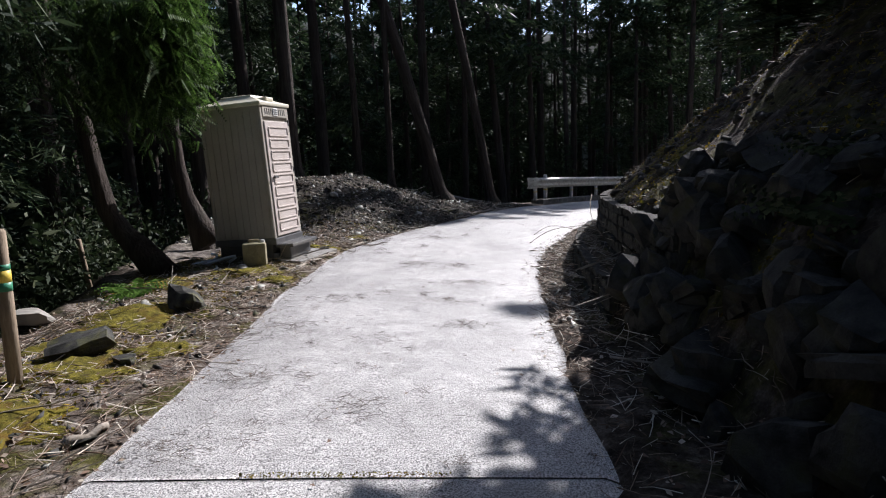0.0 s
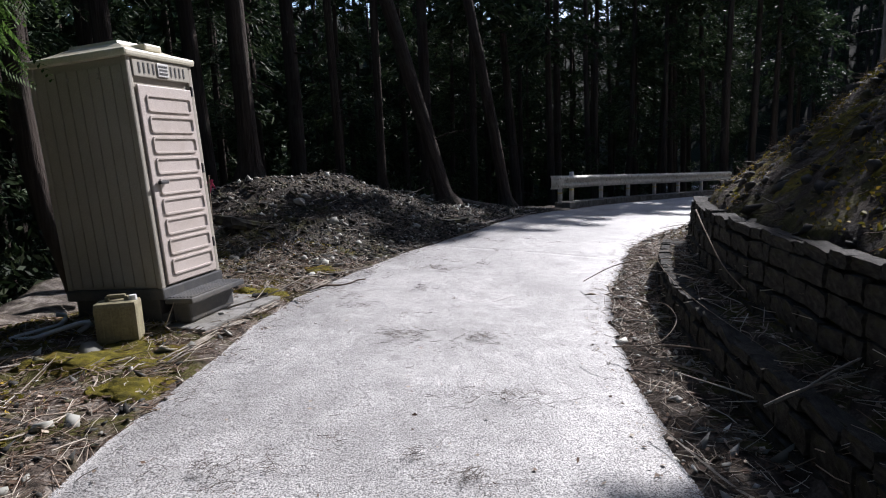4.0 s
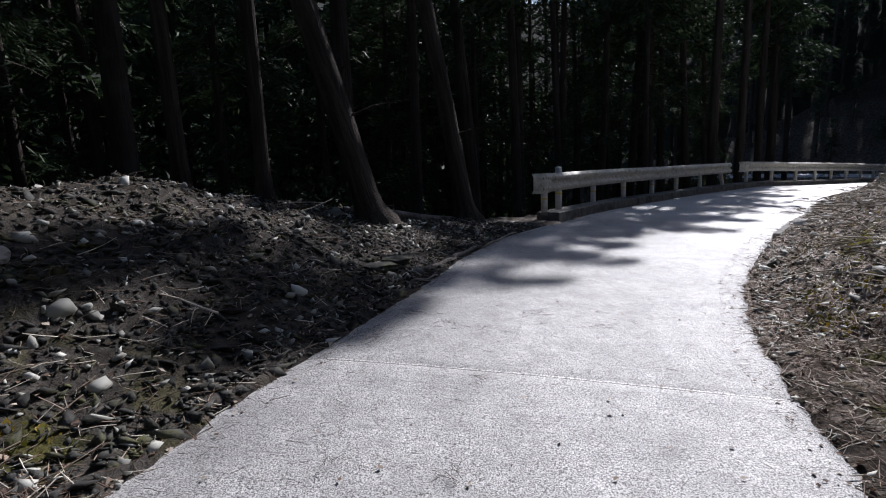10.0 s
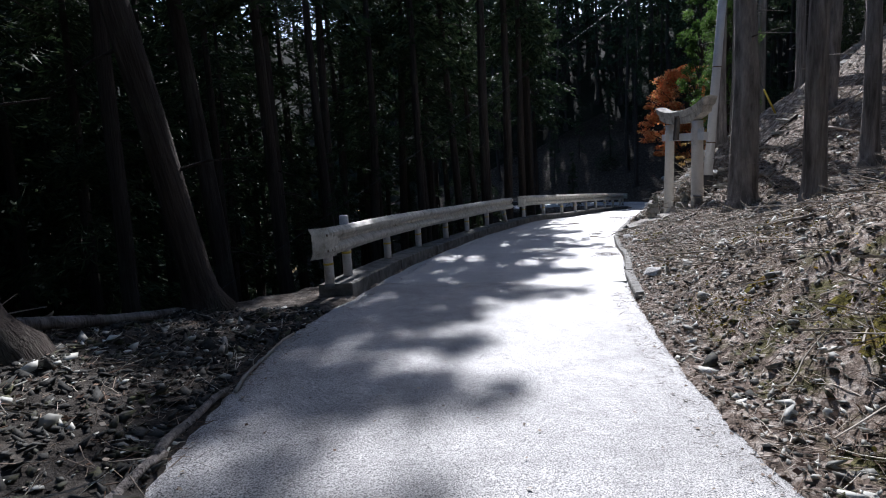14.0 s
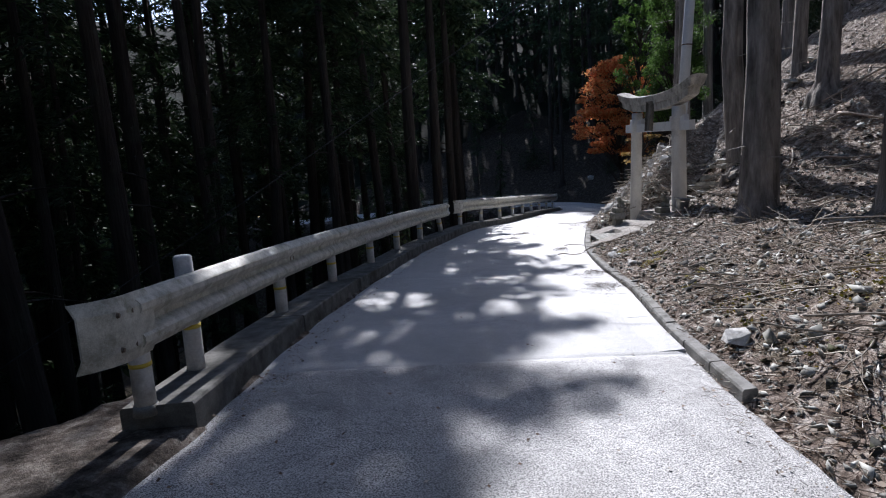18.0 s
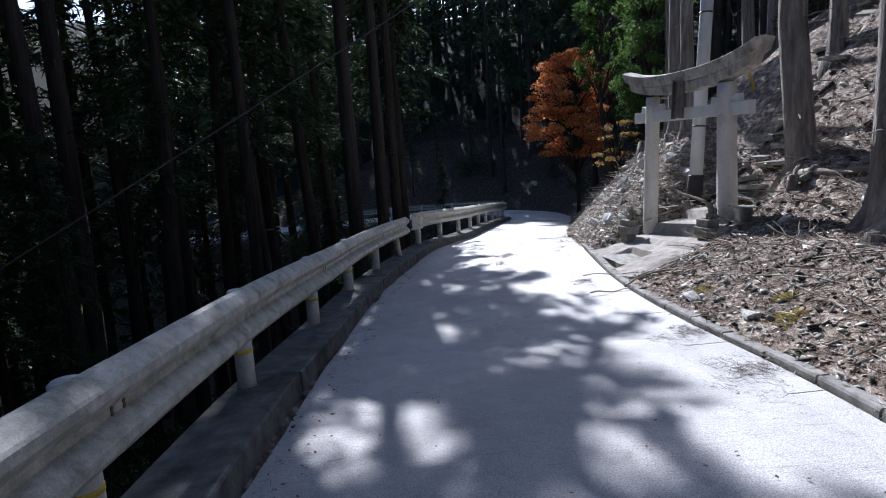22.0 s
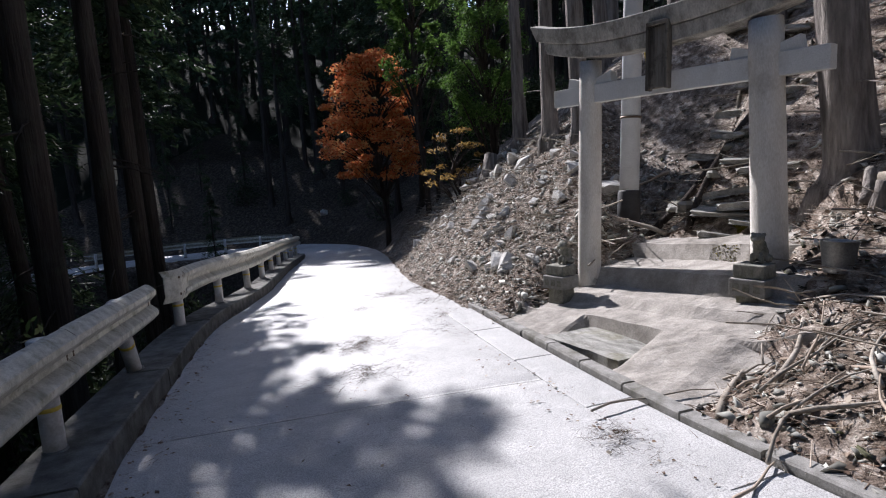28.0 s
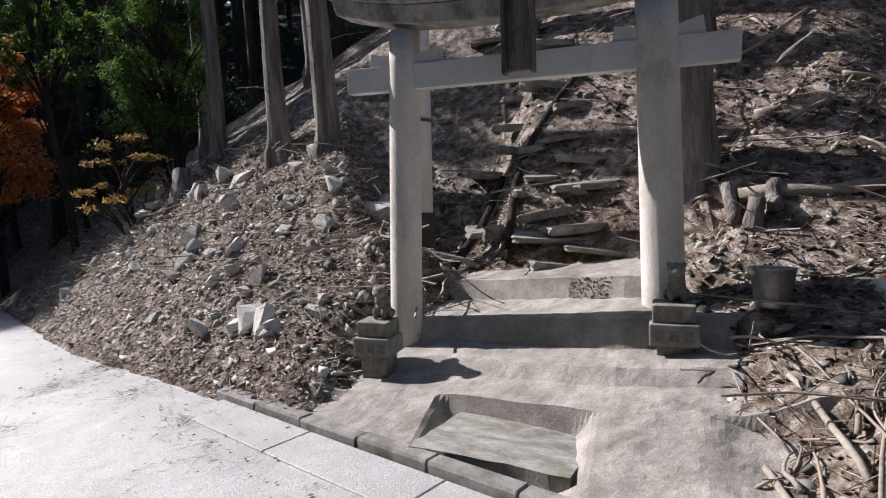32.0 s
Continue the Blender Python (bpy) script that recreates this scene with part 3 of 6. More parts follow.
BEAM_FLAT_BACK = [(a + .01, z) for a, z in BEAM_FLAT][::-1]


def bolt_bm(r=.014):
    bm = bmesh.new()
    bmesh.ops.create_cone(bm, cap_ends=True, segments=8, radius1=r, radius2=r * .75, depth=.014)
    return bm


def guardrail(u0, u1, spacing, first_gap, lean_last, tall_second):
    rail = tagged(empty("guardrail"), "weathered off-white steel guardrail with moss-stained beams", "guardrail")
    e, lift = .27, .17
    us = along(-1, e, u0, u1, spacing)
    if first_gap:
        us = [u0] + along(-1, e, along(-1, e, u0, u1, first_gap)[1], u1, spacing)
    low = .57
    # beams of two fields each, overlapping at the joints
    joints = us[::2] if us[-1] in us[::2] else us[::2] + [us[-1]]
    joints[0] -= .12
    joints[-1] += .06
    for a, b in zip(joints[:-1], joints[1:]):
        n = max(4, int((b - a) * 7))
        beam = sweep("beam", edge_path(a - .012, b + .012, e - .075, -1, n, low + random.uniform(-.004, .004)), BEAM + BEAM_BACK, M_RAIL, rail)
        for uu in (a + .02, b - .02):
            for dz in (.165, .185):
                p, q = at_station(uu, e - .092, -1), at_station(uu, e, -1)
                b2 = part("bolt", bolt_bm(), M_BOLT, beam)
                b2.matrix_world = look(p + Vector((0, 0, low + dz - .165 + .165)), q + Vector((0, 0, low + dz)))
    for uu, du in ((joints[0], .30),):
        sgn = -1 if uu == joints[0] else 1
        n = 8
        path = []
        for i in range(n + 1):
            f = i / n
            u = uu + sgn * (f * du * .62 - .05)
            p, q = at_station(u, e - .08 + (.28 * max(0, f - .5) ** 2 * 2), -1), at_station(u, e + .1, -1)
            path.append((p + Vector((0, 0, low)), (q - p).normalized()))
        if sgn < 0:
            path.reverse()
        cap = sweep("end_sleeve", path, BEAM_FLAT + BEAM_FLAT_BACK, M_RAIL, rail, label="flattened grey end sleeve with bolt slots")
        for f in (.25, .6):
            for dz in (.08, .27):
                u = uu + sgn * f * du * .5
                p, q = at_station(u, e - .138, -1), at_station(u, e, -1)
                b2 = part("bolt", bolt_bm(.017), M_BOLT, cap)
                b2.matrix_world = look(p + Vector((0, 0, low + dz)), q + Vector((0, 0, low + dz)))
    for i, uu in enumerate(us):
        p = at_station(uu, e + .06, -1)
        top = low + .30 + (.16 if tall_second and i == 1 else 0)
        base = Vector((p.x, p.y, p.z + lift - .05))
        tip = Vector((p.x, p.y, p.z + top))
        if lean_last and i == len(us) - 1:
            q = at_station(uu - .14, e + .06, -1)
            tip.x, tip.y = q.x, q.y
        r = .064
        d = tip - base
        pts = [base, base + d * .25, base + d * .5, base + d * .985, base + d]
        v, f = tube_rings(pts, [r, r, r, r, r * .8], 14)
        post = link_mesh("post", v, f, M_POST, rail)
        v, f = tube_rings([base + d * .41, base + d * .445], [r + .003, r + .003], 14)
        link_mesh("band", v, f, M_BAND, post, "yellow reflective band")
        v, f = tube_rings([base + d * 0, base + Vector((0, 0, .065))], [r + .02, r + .008], 14)
        link_mesh("collar", v, f, M_KERB, post)
    return rail


guardrail(10.97, 16.55, 1.9, .68, True, True)
guardrail(16.85, 21.15, 2.0, 0, False, False)
guardrail(22.3, 24.9, 2.0, 0, False, False)


# ---- the torii ----
TORII_M = Matrix.Translation(TC) @ Matrix(((TU.x, -TU.y, 0, 0), (TU.y, TU.x, 0, 0), (0, 0, 1, 0), (0, 0, 0, 1)))


def torii():
    # local x runs along the beams, towards the bank with the large cedars; local y away from the hill
    t = tagged(empty("torii_gate", TORII_M), "aged concrete torii gate with a dark-stained curved lintel", "torii")
    for s, low in ((-1, -.35), (1, -.2)):
        foot, head, r = ((1.12, .97, .138) if s < 0 else (.99, .955, .157))
        pts = [(s * (foot + (head - foot) * f), 0, low + (2.34 - low) * f) for f in (0, .05, .3, .6, .9, 1)]
        v, f = tube_rings(pts, [r, r * .99, r * .97, r * .94, r * .91, r * .90], 32, .03, s)
        link_mesh("pillar", v, f, M_TORII, t)
    # the lower beam passes through both pillars
    bm = box_bm((2.98, .13, .2), .008, (0, 0, 0))
    part("tie_beam", bm, M_NUKI, t, "smooth pale grey tie beam").matrix_local = pose(0, 0, 1.955, 0, 1.2, 0)
    for s in (-1, 1):
        for o in (-1, 1):
            bm = bmesh.new()
            vs = [bm.verts.new((s * .965 + o * x, y, z - .02 * s)) for y in (-.05, .05) for x, z in ((.10, 2.045), (.31, 2.045), (.29, 2.17), (.10, 2.12))]
            for q in ((3, 2, 1, 0), (4, 5, 6, 7), (0, 1, 5, 4), (1, 2, 6, 5), (2, 3, 7, 6), (3, 0, 4, 7)):
                bm.faces.new([vs[i] for i in q])
            bmesh.ops.recalc_face_normals(bm, faces=bm.faces)
            part("wedge", bm, M_NUKI, t)
    # two layers of lintel, curving up towards the ends

    def lintel(name, half, z0, z1, depth0, depth1, skew, mat, curve):
        n = 28
        verts, faces = [], []
        for i in range(n + 1):
            x = -1 + 2 * i / n
            up = curve * abs(x) ** 2.6
            lo, hi = x * half, x * (half + skew)
            verts += [(lo, -depth0 / 2, z0 + up), (lo, depth0 / 2, z0 + up), (hi, depth1 / 2, z1 + up), (hi, 0, z1 + up + (.03 if depth1 > .3 else 0)), (hi, -depth1 / 2, z1 + up)]
        w = 5
        for i in range(n):
            for k in range(w):
                k2 = (k + 1) % w
                faces.append((i * w + k, i * w + k2, (i + 1) * w + k2, (i + 1) * w + k))
        faces.append((4, 3, 2, 1, 0))
        faces.append(tuple(n * w + k for k in range(5)))
        ob = link_mesh(name, verts, faces, mat, t, smooth_shade=False)
        bv = ob.modifiers.new("edge", 'BEVEL')
        bv.width, bv.segments, bv.limit_method = .012, 2, 'ANGLE'
        return ob
    lintel("lower_lintel", 1.52, 2.32, 2.47, .25, .27, .04, M_LINTEL, .20)
    lintel("upper_lintel", 1.66, 2.475, 2.66, .30, .36, .07, M_LINTEL, .22)
    tablet = part("tablet", box_bm((.19, .045, .60), .006), M_OLDBOARD, t, "grey weathered wooden tablet stained black")
    tablet.matrix_local = pose(.01, -.175, 2.19, -4, 0, 0)
    for s in (-1, 1):
        part("side_rail", box_bm((.032, .085, .63), .006, (s * .105, -.005, 0)), M_OLDBOARD, tablet)
    part("top_rail", box_bm((.23, .10, .035), .006, (0, -.005, .325)), M_OLDBOARD, tablet)
    return t


torii()


# ---- trees ----
def spray_mesh(name, mat, branches, blades, height, start, reach, seed, size=(.34, .10), droop=.35, top_reach=.25):
    """A crown: branches round a stem, each with many narrow flat sprays; stem base at the origin."""
    rng = np.random.default_rng(seed)
    V, Fc = [], []
    for b in range(branches):
        f = rng.random() ** .85
        z0 = start + (height - start) * f
        ang = rng.random() * 2 * math.pi
        length = (reach * (1 - f) + reach * top_reach * f) * rng.uniform(.45, 1.15)
        up = rng.uniform(-.15, .35)
        side = np.array([-math.sin(ang), math.cos(ang), 0])
        out = np.array([math.cos(ang), math.sin(ang), 0])
        for k in range(blades):
            g = (k + rng.random()) / blades
            g = .15 + .85 * g ** .8
            p = out * length * g + np.array([0, 0, z0 + length * (up * g - droop * g * g)])
            p = p + side * rng.normal(0, .16 * length * (1.1 - g) + .06) + np.array([0, 0, rng.normal(0, .10)])
            s = rng.uniform(.6, 1.35)
            d = out * rng.uniform(.3, 1.0) + side * rng.normal(0, .75) + np.array([0, 0, rng.uniform(-1.0, .25)])
            d = d / np.linalg.norm(d)
            w = np.cross(d, rng.normal(0, 1, 3))
            w = w / (np.linalg.norm(w) + 1e-6)
            L, W = size[0] * s, size[1] * s
            i = len(V)
            V += [p - d * L * .35, p + w * W, p + d * L * .65, p - w * W * .9 + d * L * .05]
            Fc.append((i, i + 1, i + 2, i + 3))
    me = bpy.data.meshes.new(name)
    me.from_pydata([tuple(v) for v in V], [], Fc)
    me.materials.append(mat)
    return me


def trunk_mesh(name, mat, height, r, seed, flare=1.7, sides=12, branches=0):
    rng = np.random.default_rng(seed)
    zs = [-1.2, -.4, 0, .12, .25, .45, 1.0, 2.2, 4.5, height * .45, height * .7, height]
    rs = [flare * 1.15, flare * 1.08, 1 + (flare - 1) * .85, 1 + (flare - 1) * .6, 1 + (flare - 1) * .38, 1 + (flare - 1) * .18, 1.03, .97, .9, .68, .42, .06]
    pts = [(.05 * math.sin(z * .5 + seed), .05 * math.cos(z * .41 + seed * 2), z) for z in zs]
    v, f = tube_rings(pts, [r * q for q in rs], sides, .16, seed)
    for p in v:
        # buttress roots
        if p.z < .9:
            a = math.atan2(p.y, p.x)
            k = (.9 - max(p.z, 0)) / .9
            lobe = max(0, math.cos(a * 5 + seed)) + .6 * max(0, math.cos(a * 3 + seed * 2.3))
            p.x *= 1 + .42 * lobe * k * k * (flare - 1)
            p.y *= 1 + .42 * lobe * k * k * (flare - 1)
    for b in range(branches):
        z = rng.uniform(1.5, height * .5)
        a = rng.random() * 6.283
        L = rng.uniform(.3, 1.3)
        q = Vector((math.cos(a), math.sin(a), rng.uniform(-.35, .2)))
        p0 = Vector((0, 0, z))
        vv, ff = tube_rings([p0, p0 + q * L * .5, p0 + q * L + Vector((0, 0, -.1 * L))], [.022, .015, .005], 4, cap=False)
        o = len(v)
        v += vv
        f += [tuple(i + o for i in face) for face in ff]
    me = bpy.data.meshes.new(name)
    me.from_pydata([tuple(p) for p in v], [], f)
    me.polygons.foreach_set("use_smooth", [True] * len(me.polygons))
    me.materials.append(mat)
    return me


CEDAR_KINDS = []
for kk in range(4):
    hh = 19 + kk * 1.5
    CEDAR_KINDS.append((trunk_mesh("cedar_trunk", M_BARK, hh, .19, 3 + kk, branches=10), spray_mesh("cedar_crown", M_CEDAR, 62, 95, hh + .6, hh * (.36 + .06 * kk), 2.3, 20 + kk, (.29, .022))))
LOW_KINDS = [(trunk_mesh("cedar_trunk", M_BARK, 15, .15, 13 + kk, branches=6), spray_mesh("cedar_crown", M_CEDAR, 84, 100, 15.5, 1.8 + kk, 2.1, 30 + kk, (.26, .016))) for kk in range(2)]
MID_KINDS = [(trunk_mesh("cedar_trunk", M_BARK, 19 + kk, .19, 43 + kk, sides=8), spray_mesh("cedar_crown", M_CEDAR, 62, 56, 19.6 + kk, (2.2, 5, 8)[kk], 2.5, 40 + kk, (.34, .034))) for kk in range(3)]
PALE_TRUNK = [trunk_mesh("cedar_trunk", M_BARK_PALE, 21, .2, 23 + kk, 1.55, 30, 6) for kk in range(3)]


def tree(x, y, kind, scale=1.0, yaw=0.0, lean=(0, 0), label="tall cedar with bare lower trunk and high dark crown", group="forest cedars", r=1.0, crown=True, z=None, height=1.0):
    z = ground_z(x, y) if z is None else z
    t = tagged(empty("cedar_tree", pose(x, y, z - .05, lean[0], lean[1], yaw) @ Matrix.Scale(scale, 4)), label, "tree", group)
    trunk = new("trunk", kind[0])
    trunk.parent = t
    trunk.scale = (r, r, height)
    if crown:
        c = new("crown", kind[1])
        c.parent = t
        c.scale = (1, 1, height)
    return t


SUNNY = [(16, 21.5, .8), (18.5, 23.2, .8), (-.7, 2.6, 1.5), (-.6, 3.6, 1.5), (-.5, 4.6, 1.6), (-.4, 5.6, 1.7), (-.3, 6.6, 1.7), (-.2, 7.8, 1.7), (-2.6, 13.6, 1.4), (-1.8, 12.4, 1.2), (-2.4, 9.2, .1), (17, 28.5, 1.5), (20, 31.3, 1.3), (22.5, 33.2, 1), (.5, 9, 1.6), (1.7, 11.8, .9), (4.2, 15.7, .5), (7.5, 19.2, .6), (10.8, 22.5, .6), (15.5, 24.3, 2.8), (17.5, 25, 2.2), (12, 22.4, 1.2), (19.3, 27.5, 1.2)]


def shades(x, y, low, high):
    """Whether the crown between these heights takes the sun from one of the open spots."""
    for cx, cy, r in SUNNY:
        k = ((x - cx) * math.sin(AZ) + (y - cy) * math.cos(AZ))
        off = abs((x - cx) * math.cos(AZ) - (y - cy) * math.sin(AZ))
        z = k * math.tan(EL)
        if k > 0 and off < r + 1.3 and low - 2 < z < high + 1:
            return True
    return False


NEAR_TREES = [
    # x, y, radius factor, lean x, lean y
    (12.85, 21.25, 1.35, 0, 0), (15.35, 22.86, 1.12, 0, 1.5), (18.75, 26.1, .78, 0, 0), (19.6, 26.75, .72, 0, -1),
    (16.95, 21.75, .95, 0, 0), (18.9, 23.1, .8, 0, 0), (20.4, 21.6, .9, 0, 0), (18.0, 19.4, .9, 0, 0), (21.6, 24.6, .9, 0, 0),
    (22.4, 28.2, .7, 0, 0), (23.6, 26.4, .8, 0, 0), (25.3, 29.0, .85, 0, 0), (21.2, 22.9, .8, 0, 0), (24, 23, .9, 0, 0), (15.9, 18.6, .9, 0, 0),
    (22.5, 20.3, .9, 0, 0), (11.28, 18.9, .85, 0, 0), (14.4, 19.6, .8, 0, 0), (26, 26.4, .9, 0, 0), (13.6, 17.2, .8, 0, 0),
]
HIGH_CROWN = spray_mesh("cedar_crown", M_CEDAR, 60, 40, 22.5, 16.5, 1.7, 51, (.36, .045))
SLIM_CROWN = spray_mesh("cedar_crown", M_CEDAR, 22, 40, 22.5, 18.0, .8, 52, (.36, .04))
for i, (x, y, r, lx, ly) in enumerate(NEAR_TREES):
    slim = -5.2 < x * math.cos(AZ) - y * math.sin(AZ) < .2
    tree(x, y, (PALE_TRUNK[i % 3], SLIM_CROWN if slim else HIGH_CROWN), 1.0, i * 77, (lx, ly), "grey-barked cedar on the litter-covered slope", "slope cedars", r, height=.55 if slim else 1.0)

# gravel heap and valley edge
tree(.05, 18.3, CEDAR_KINDS[3], 1.0, 0, (0, -15), "leaning dark cedar trunk at the road's edge", r=.95)
tree(1.75, 20.2, CEDAR_KINDS[3], 1.0, 0, (0, -10), r=.8)
tree(-3.7, 15.2, CEDAR_KINDS[2], 1.0, 50, (0, -1), r=.95)
tree(-2.3, 17.2, CEDAR_KINDS[3], 1.0, 50, (0, -2), r=.5)
tree(-1.5, 18.1, CEDAR_KINDS[1], .95, 250, (0, -1), r=.55)

ROW_CROWN = spray_mesh("cedar_crown", M_CEDAR, 44, 110, 20, 8.5, 2.6, 77, (.30, .045))
# tall cedars beyond the guardrail that throw their shade down the road
SHADE_TREES = [(13.6, 32.5, 1.2), (15.7, 34.0, 1.2), (19.6, 37.6, 1.1), (22.0, 41.0, 1.05), (24.6, 43.6, 1.05)]
for x, y, sc in SHADE_TREES:
    tree(x, y, (CEDAR_KINDS[0][0], ROW_CROWN), sc, x * 50, r=.85)
# a row of cedars close behind the guardrail
row = [(-.5, 18.3)] + [(a, b) for a, b, _ in SHADE_TREES]
rr = np.random.default_rng(17)
for u in np.arange(11.8, 21.4, .95):
    for _ in range(12):
        p = at_station(u + rr.uniform(-.2, .2), rr.uniform(1.3, 4.2), -1)
        zz = ground_z(p.x, p.y)
        if not shades(p.x, p.y, zz + 8, zz + 20) and all((p.x - a) ** 2 + (p.y - b) ** 2 > 1.2 for a, b in row):
            row.append((p.x, p.y))
            tree(p.x, p.y, (CEDAR_KINDS[len(row) % 4][0], ROW_CROWN), rr.uniform(.9, 1.1), rr.uniform(0, 360), (rr.normal(0, 1.2), rr.normal(0, 1.2)), r=rr.uniform(.7, 1.0), z=zz)
            break

rng = np.random.default_rng(7)
placed = row + [(-.5, 18.3), (1.75, 20.2), (-3.7, 15.2), (-2.3, 17), (-1.5, 17.9), (29, 36.3), (23.3, 29.4)] + [(a, b) for a, b, *_ in NEAR_TREES]
FAR_KINDS = [(trunk_mesh("far_trunk", M_BARK, 21, .2, 63 + kk, sides=6), spray_mesh("far_crown", M_CEDAR, 42, 15, 21.5, 1.5 + 2 * kk, 2.8, 60 + kk, (.8, .15))) for kk in range(3)]
far_places = []


def forest(count, xr, yr, emin, emax, side, umin, umax, gap, kinds, sun=True):
    X, Y = rng.uniform(*xr, 5000), rng.uniform(*yr, 5000)
    z, u, d, e = soil_height(X, Y)
    ok = ((d > 0) == (side > 0)) & (e > emin) & (e < emax) & (u > umin) & (u < umax)
    done = 0
    for x, y, zz, ee in zip(X[ok], Y[ok], z[ok], e[ok]):
        if done >= count:
            return
        if any((x - px) ** 2 + (y - py) ** 2 < gap * gap for px, py in placed):
            continue
        if (x + 3) ** 2 + (y - 10.2) ** 2 < 20 and side < 0:
            continue
        k = kinds[rng.integers(len(kinds))]
        sc = rng.uniform(.85, 1.15)
        low = 1.5 if any(k is q for q in LOW_KINDS) or ee > 9 else 8 * sc
        if sun and shades(x, y, zz + low, zz + 21 * sc):
            # only a young tree keeps the sun off nothing here
            sc *= .42
            k = LOW_KINDS[done % 2]
            if shades(x, y, zz + 1, zz + 15.5 * sc):
                continue
        if ee > 9 and kinds is not FAR_KINDS and k[1] not in (LOW_KINDS[0][1],) * (sc < .6):
            k = MID_KINDS[done % 3]
        placed.append((x, y))
        if kinds is FAR_KINDS or ee > 15:
            far_places.append((x, y, zz, sc, rng.uniform(0, 6.283), int(rng.integers(3))))
            done += 1
            continue
        tree(x, y, k, sc, rng.uniform(0, 360), (rng.normal(0, 1), rng.normal(0, 1)), r=rng.uniform(.75, 1.15), z=zz)
        done += 1


forest(165, (-18, 36), (6, 62), 3.4, 24, -1, 4, 24, 2.1, CEDAR_KINDS + LOW_KINDS + LOW_KINDS)
forest(50, (-22, -4), (-10, 22), 1.7, 18, -1, 0, 9, 2.2, CEDAR_KINDS + LOW_KINDS)
forest(60, (8, 60), (0, 50), 6.5, 30, 1, 6, 24, 2.4, CEDAR_KINDS)
forest(120, (25, 66), (30, 78), 1.6, 30, 1, 19.5, 27, 1.9, CEDAR_KINDS + LOW_KINDS)
forest(46, (4.0, 22), (-8, 15), 2.6, 16, 1, 0, 7.5, 1.6, LOW_KINDS)
forest(70, (-3, 15), (32, 62), 3.2, 40, -1, 4, 26, 1.5, CEDAR_KINDS)
forest(400, (-60, 60), (8, 110), 22, 75, -1, 2, 26, 3.0, FAR_KINDS, False)
forest(300, (-40, 30), (32, 90), 18, 66, -1, 2, 26, 2.2, FAR_KINDS, False)
forest(110, (-60, -20), (-30, 50), 14, 60, -1, 0, 10, 3.2, FAR_KINDS, False)
forest(190, (25, 110), (20, 110), 20, 75, 1, 9, 26, 3.2, FAR_KINDS, False)


# unseen woods behind the walk's start, and a bank thicket, added to block light
forest(26, (-10, -2.8), (-11, .6), .9, 8, -1, 0, 1.9, 1.5, LOW_KINDS, False)
forest(30, (2.2, 12), (-11, .6), 1.1, 9, 1, 0, 1.9, 1.5, LOW_KINDS, False)
THICKET = (LOW_KINDS[0][0], spray_mesh("cedar_crown", M_CEDAR, 100, 90, 11, 1.2, 2.3, 91, (.32, .055)))
for x, y, h, sc in ((5.4, 7.0, .32, 1), (4.7, 6.0, .3, 1), (6.2, 8.6, .3, .55), (5.5, 9.9, .28, .55), (6.9, 8.0, .4, .8), (7.2, 10.6, .3, .6), (4.5, 4.6, .34, 1), (5.6, 5.2, .42, 1), (6.6, 6.4, .42, .9), (5.0, 3.2, .5, 1), (5.0, 1.4, .6, 1), (7.6, 5.0, .6, 1), (4.3, 0.0, .6, 1)):
    tree(x, y, THICKET, sc, x * 70, label="dense young cedar added to shade the steep bank", r=.5, height=h)


def far_forest():
    """The woods on the far slopes, too many to count: one mesh of stems and one of crowns."""
    for which, name, label in ((0, "far_woods_stems", "dark stems of distant cedar woods"), (1, "far_woods", "dark crowns of distant cedar woods")):
        V, Fq, base = [], [], 0
        for kk in range(3):
            me = FAR_KINDS[kk][which]
            co = np.zeros(len(me.vertices) * 3)
            me.vertices.foreach_get("co", co)
            co = co.reshape(-1, 3)
            faces = [tuple(p.vertices) for p in me.polygons if len(p.vertices) == 4]
            faces = np.array(faces)
            for x, y, z, sc, yaw, k in far_places:
                if k != kk:
                    continue
                c, s = math.cos(yaw), math.sin(yaw)
                q = co @ np.array([[c, s, 0], [-s, c, 0], [0, 0, 1]]) * sc + [x, y, z]
                V.append(q)
                Fq.append(faces + base)
                base += len(q)
        V, Fq = np.vstack(V), np.vstack(Fq)
        me = bpy.data.meshes.new(name)
        me.vertices.add(len(V))
        me.vertices.foreach_set("co", V.ravel())
        me.loops.add(Fq.size)
        me.loops.foreach_set("vertex_index", Fq.ravel())
        me.polygons.add(len(Fq))
        me.polygons.foreach_set("loop_start", np.arange(0, Fq.size, 4))
        me.update(calc_edges=True)
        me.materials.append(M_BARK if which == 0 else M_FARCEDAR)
        tagged(new(name, me), label, "forest", kind="stuff")


far_forest()


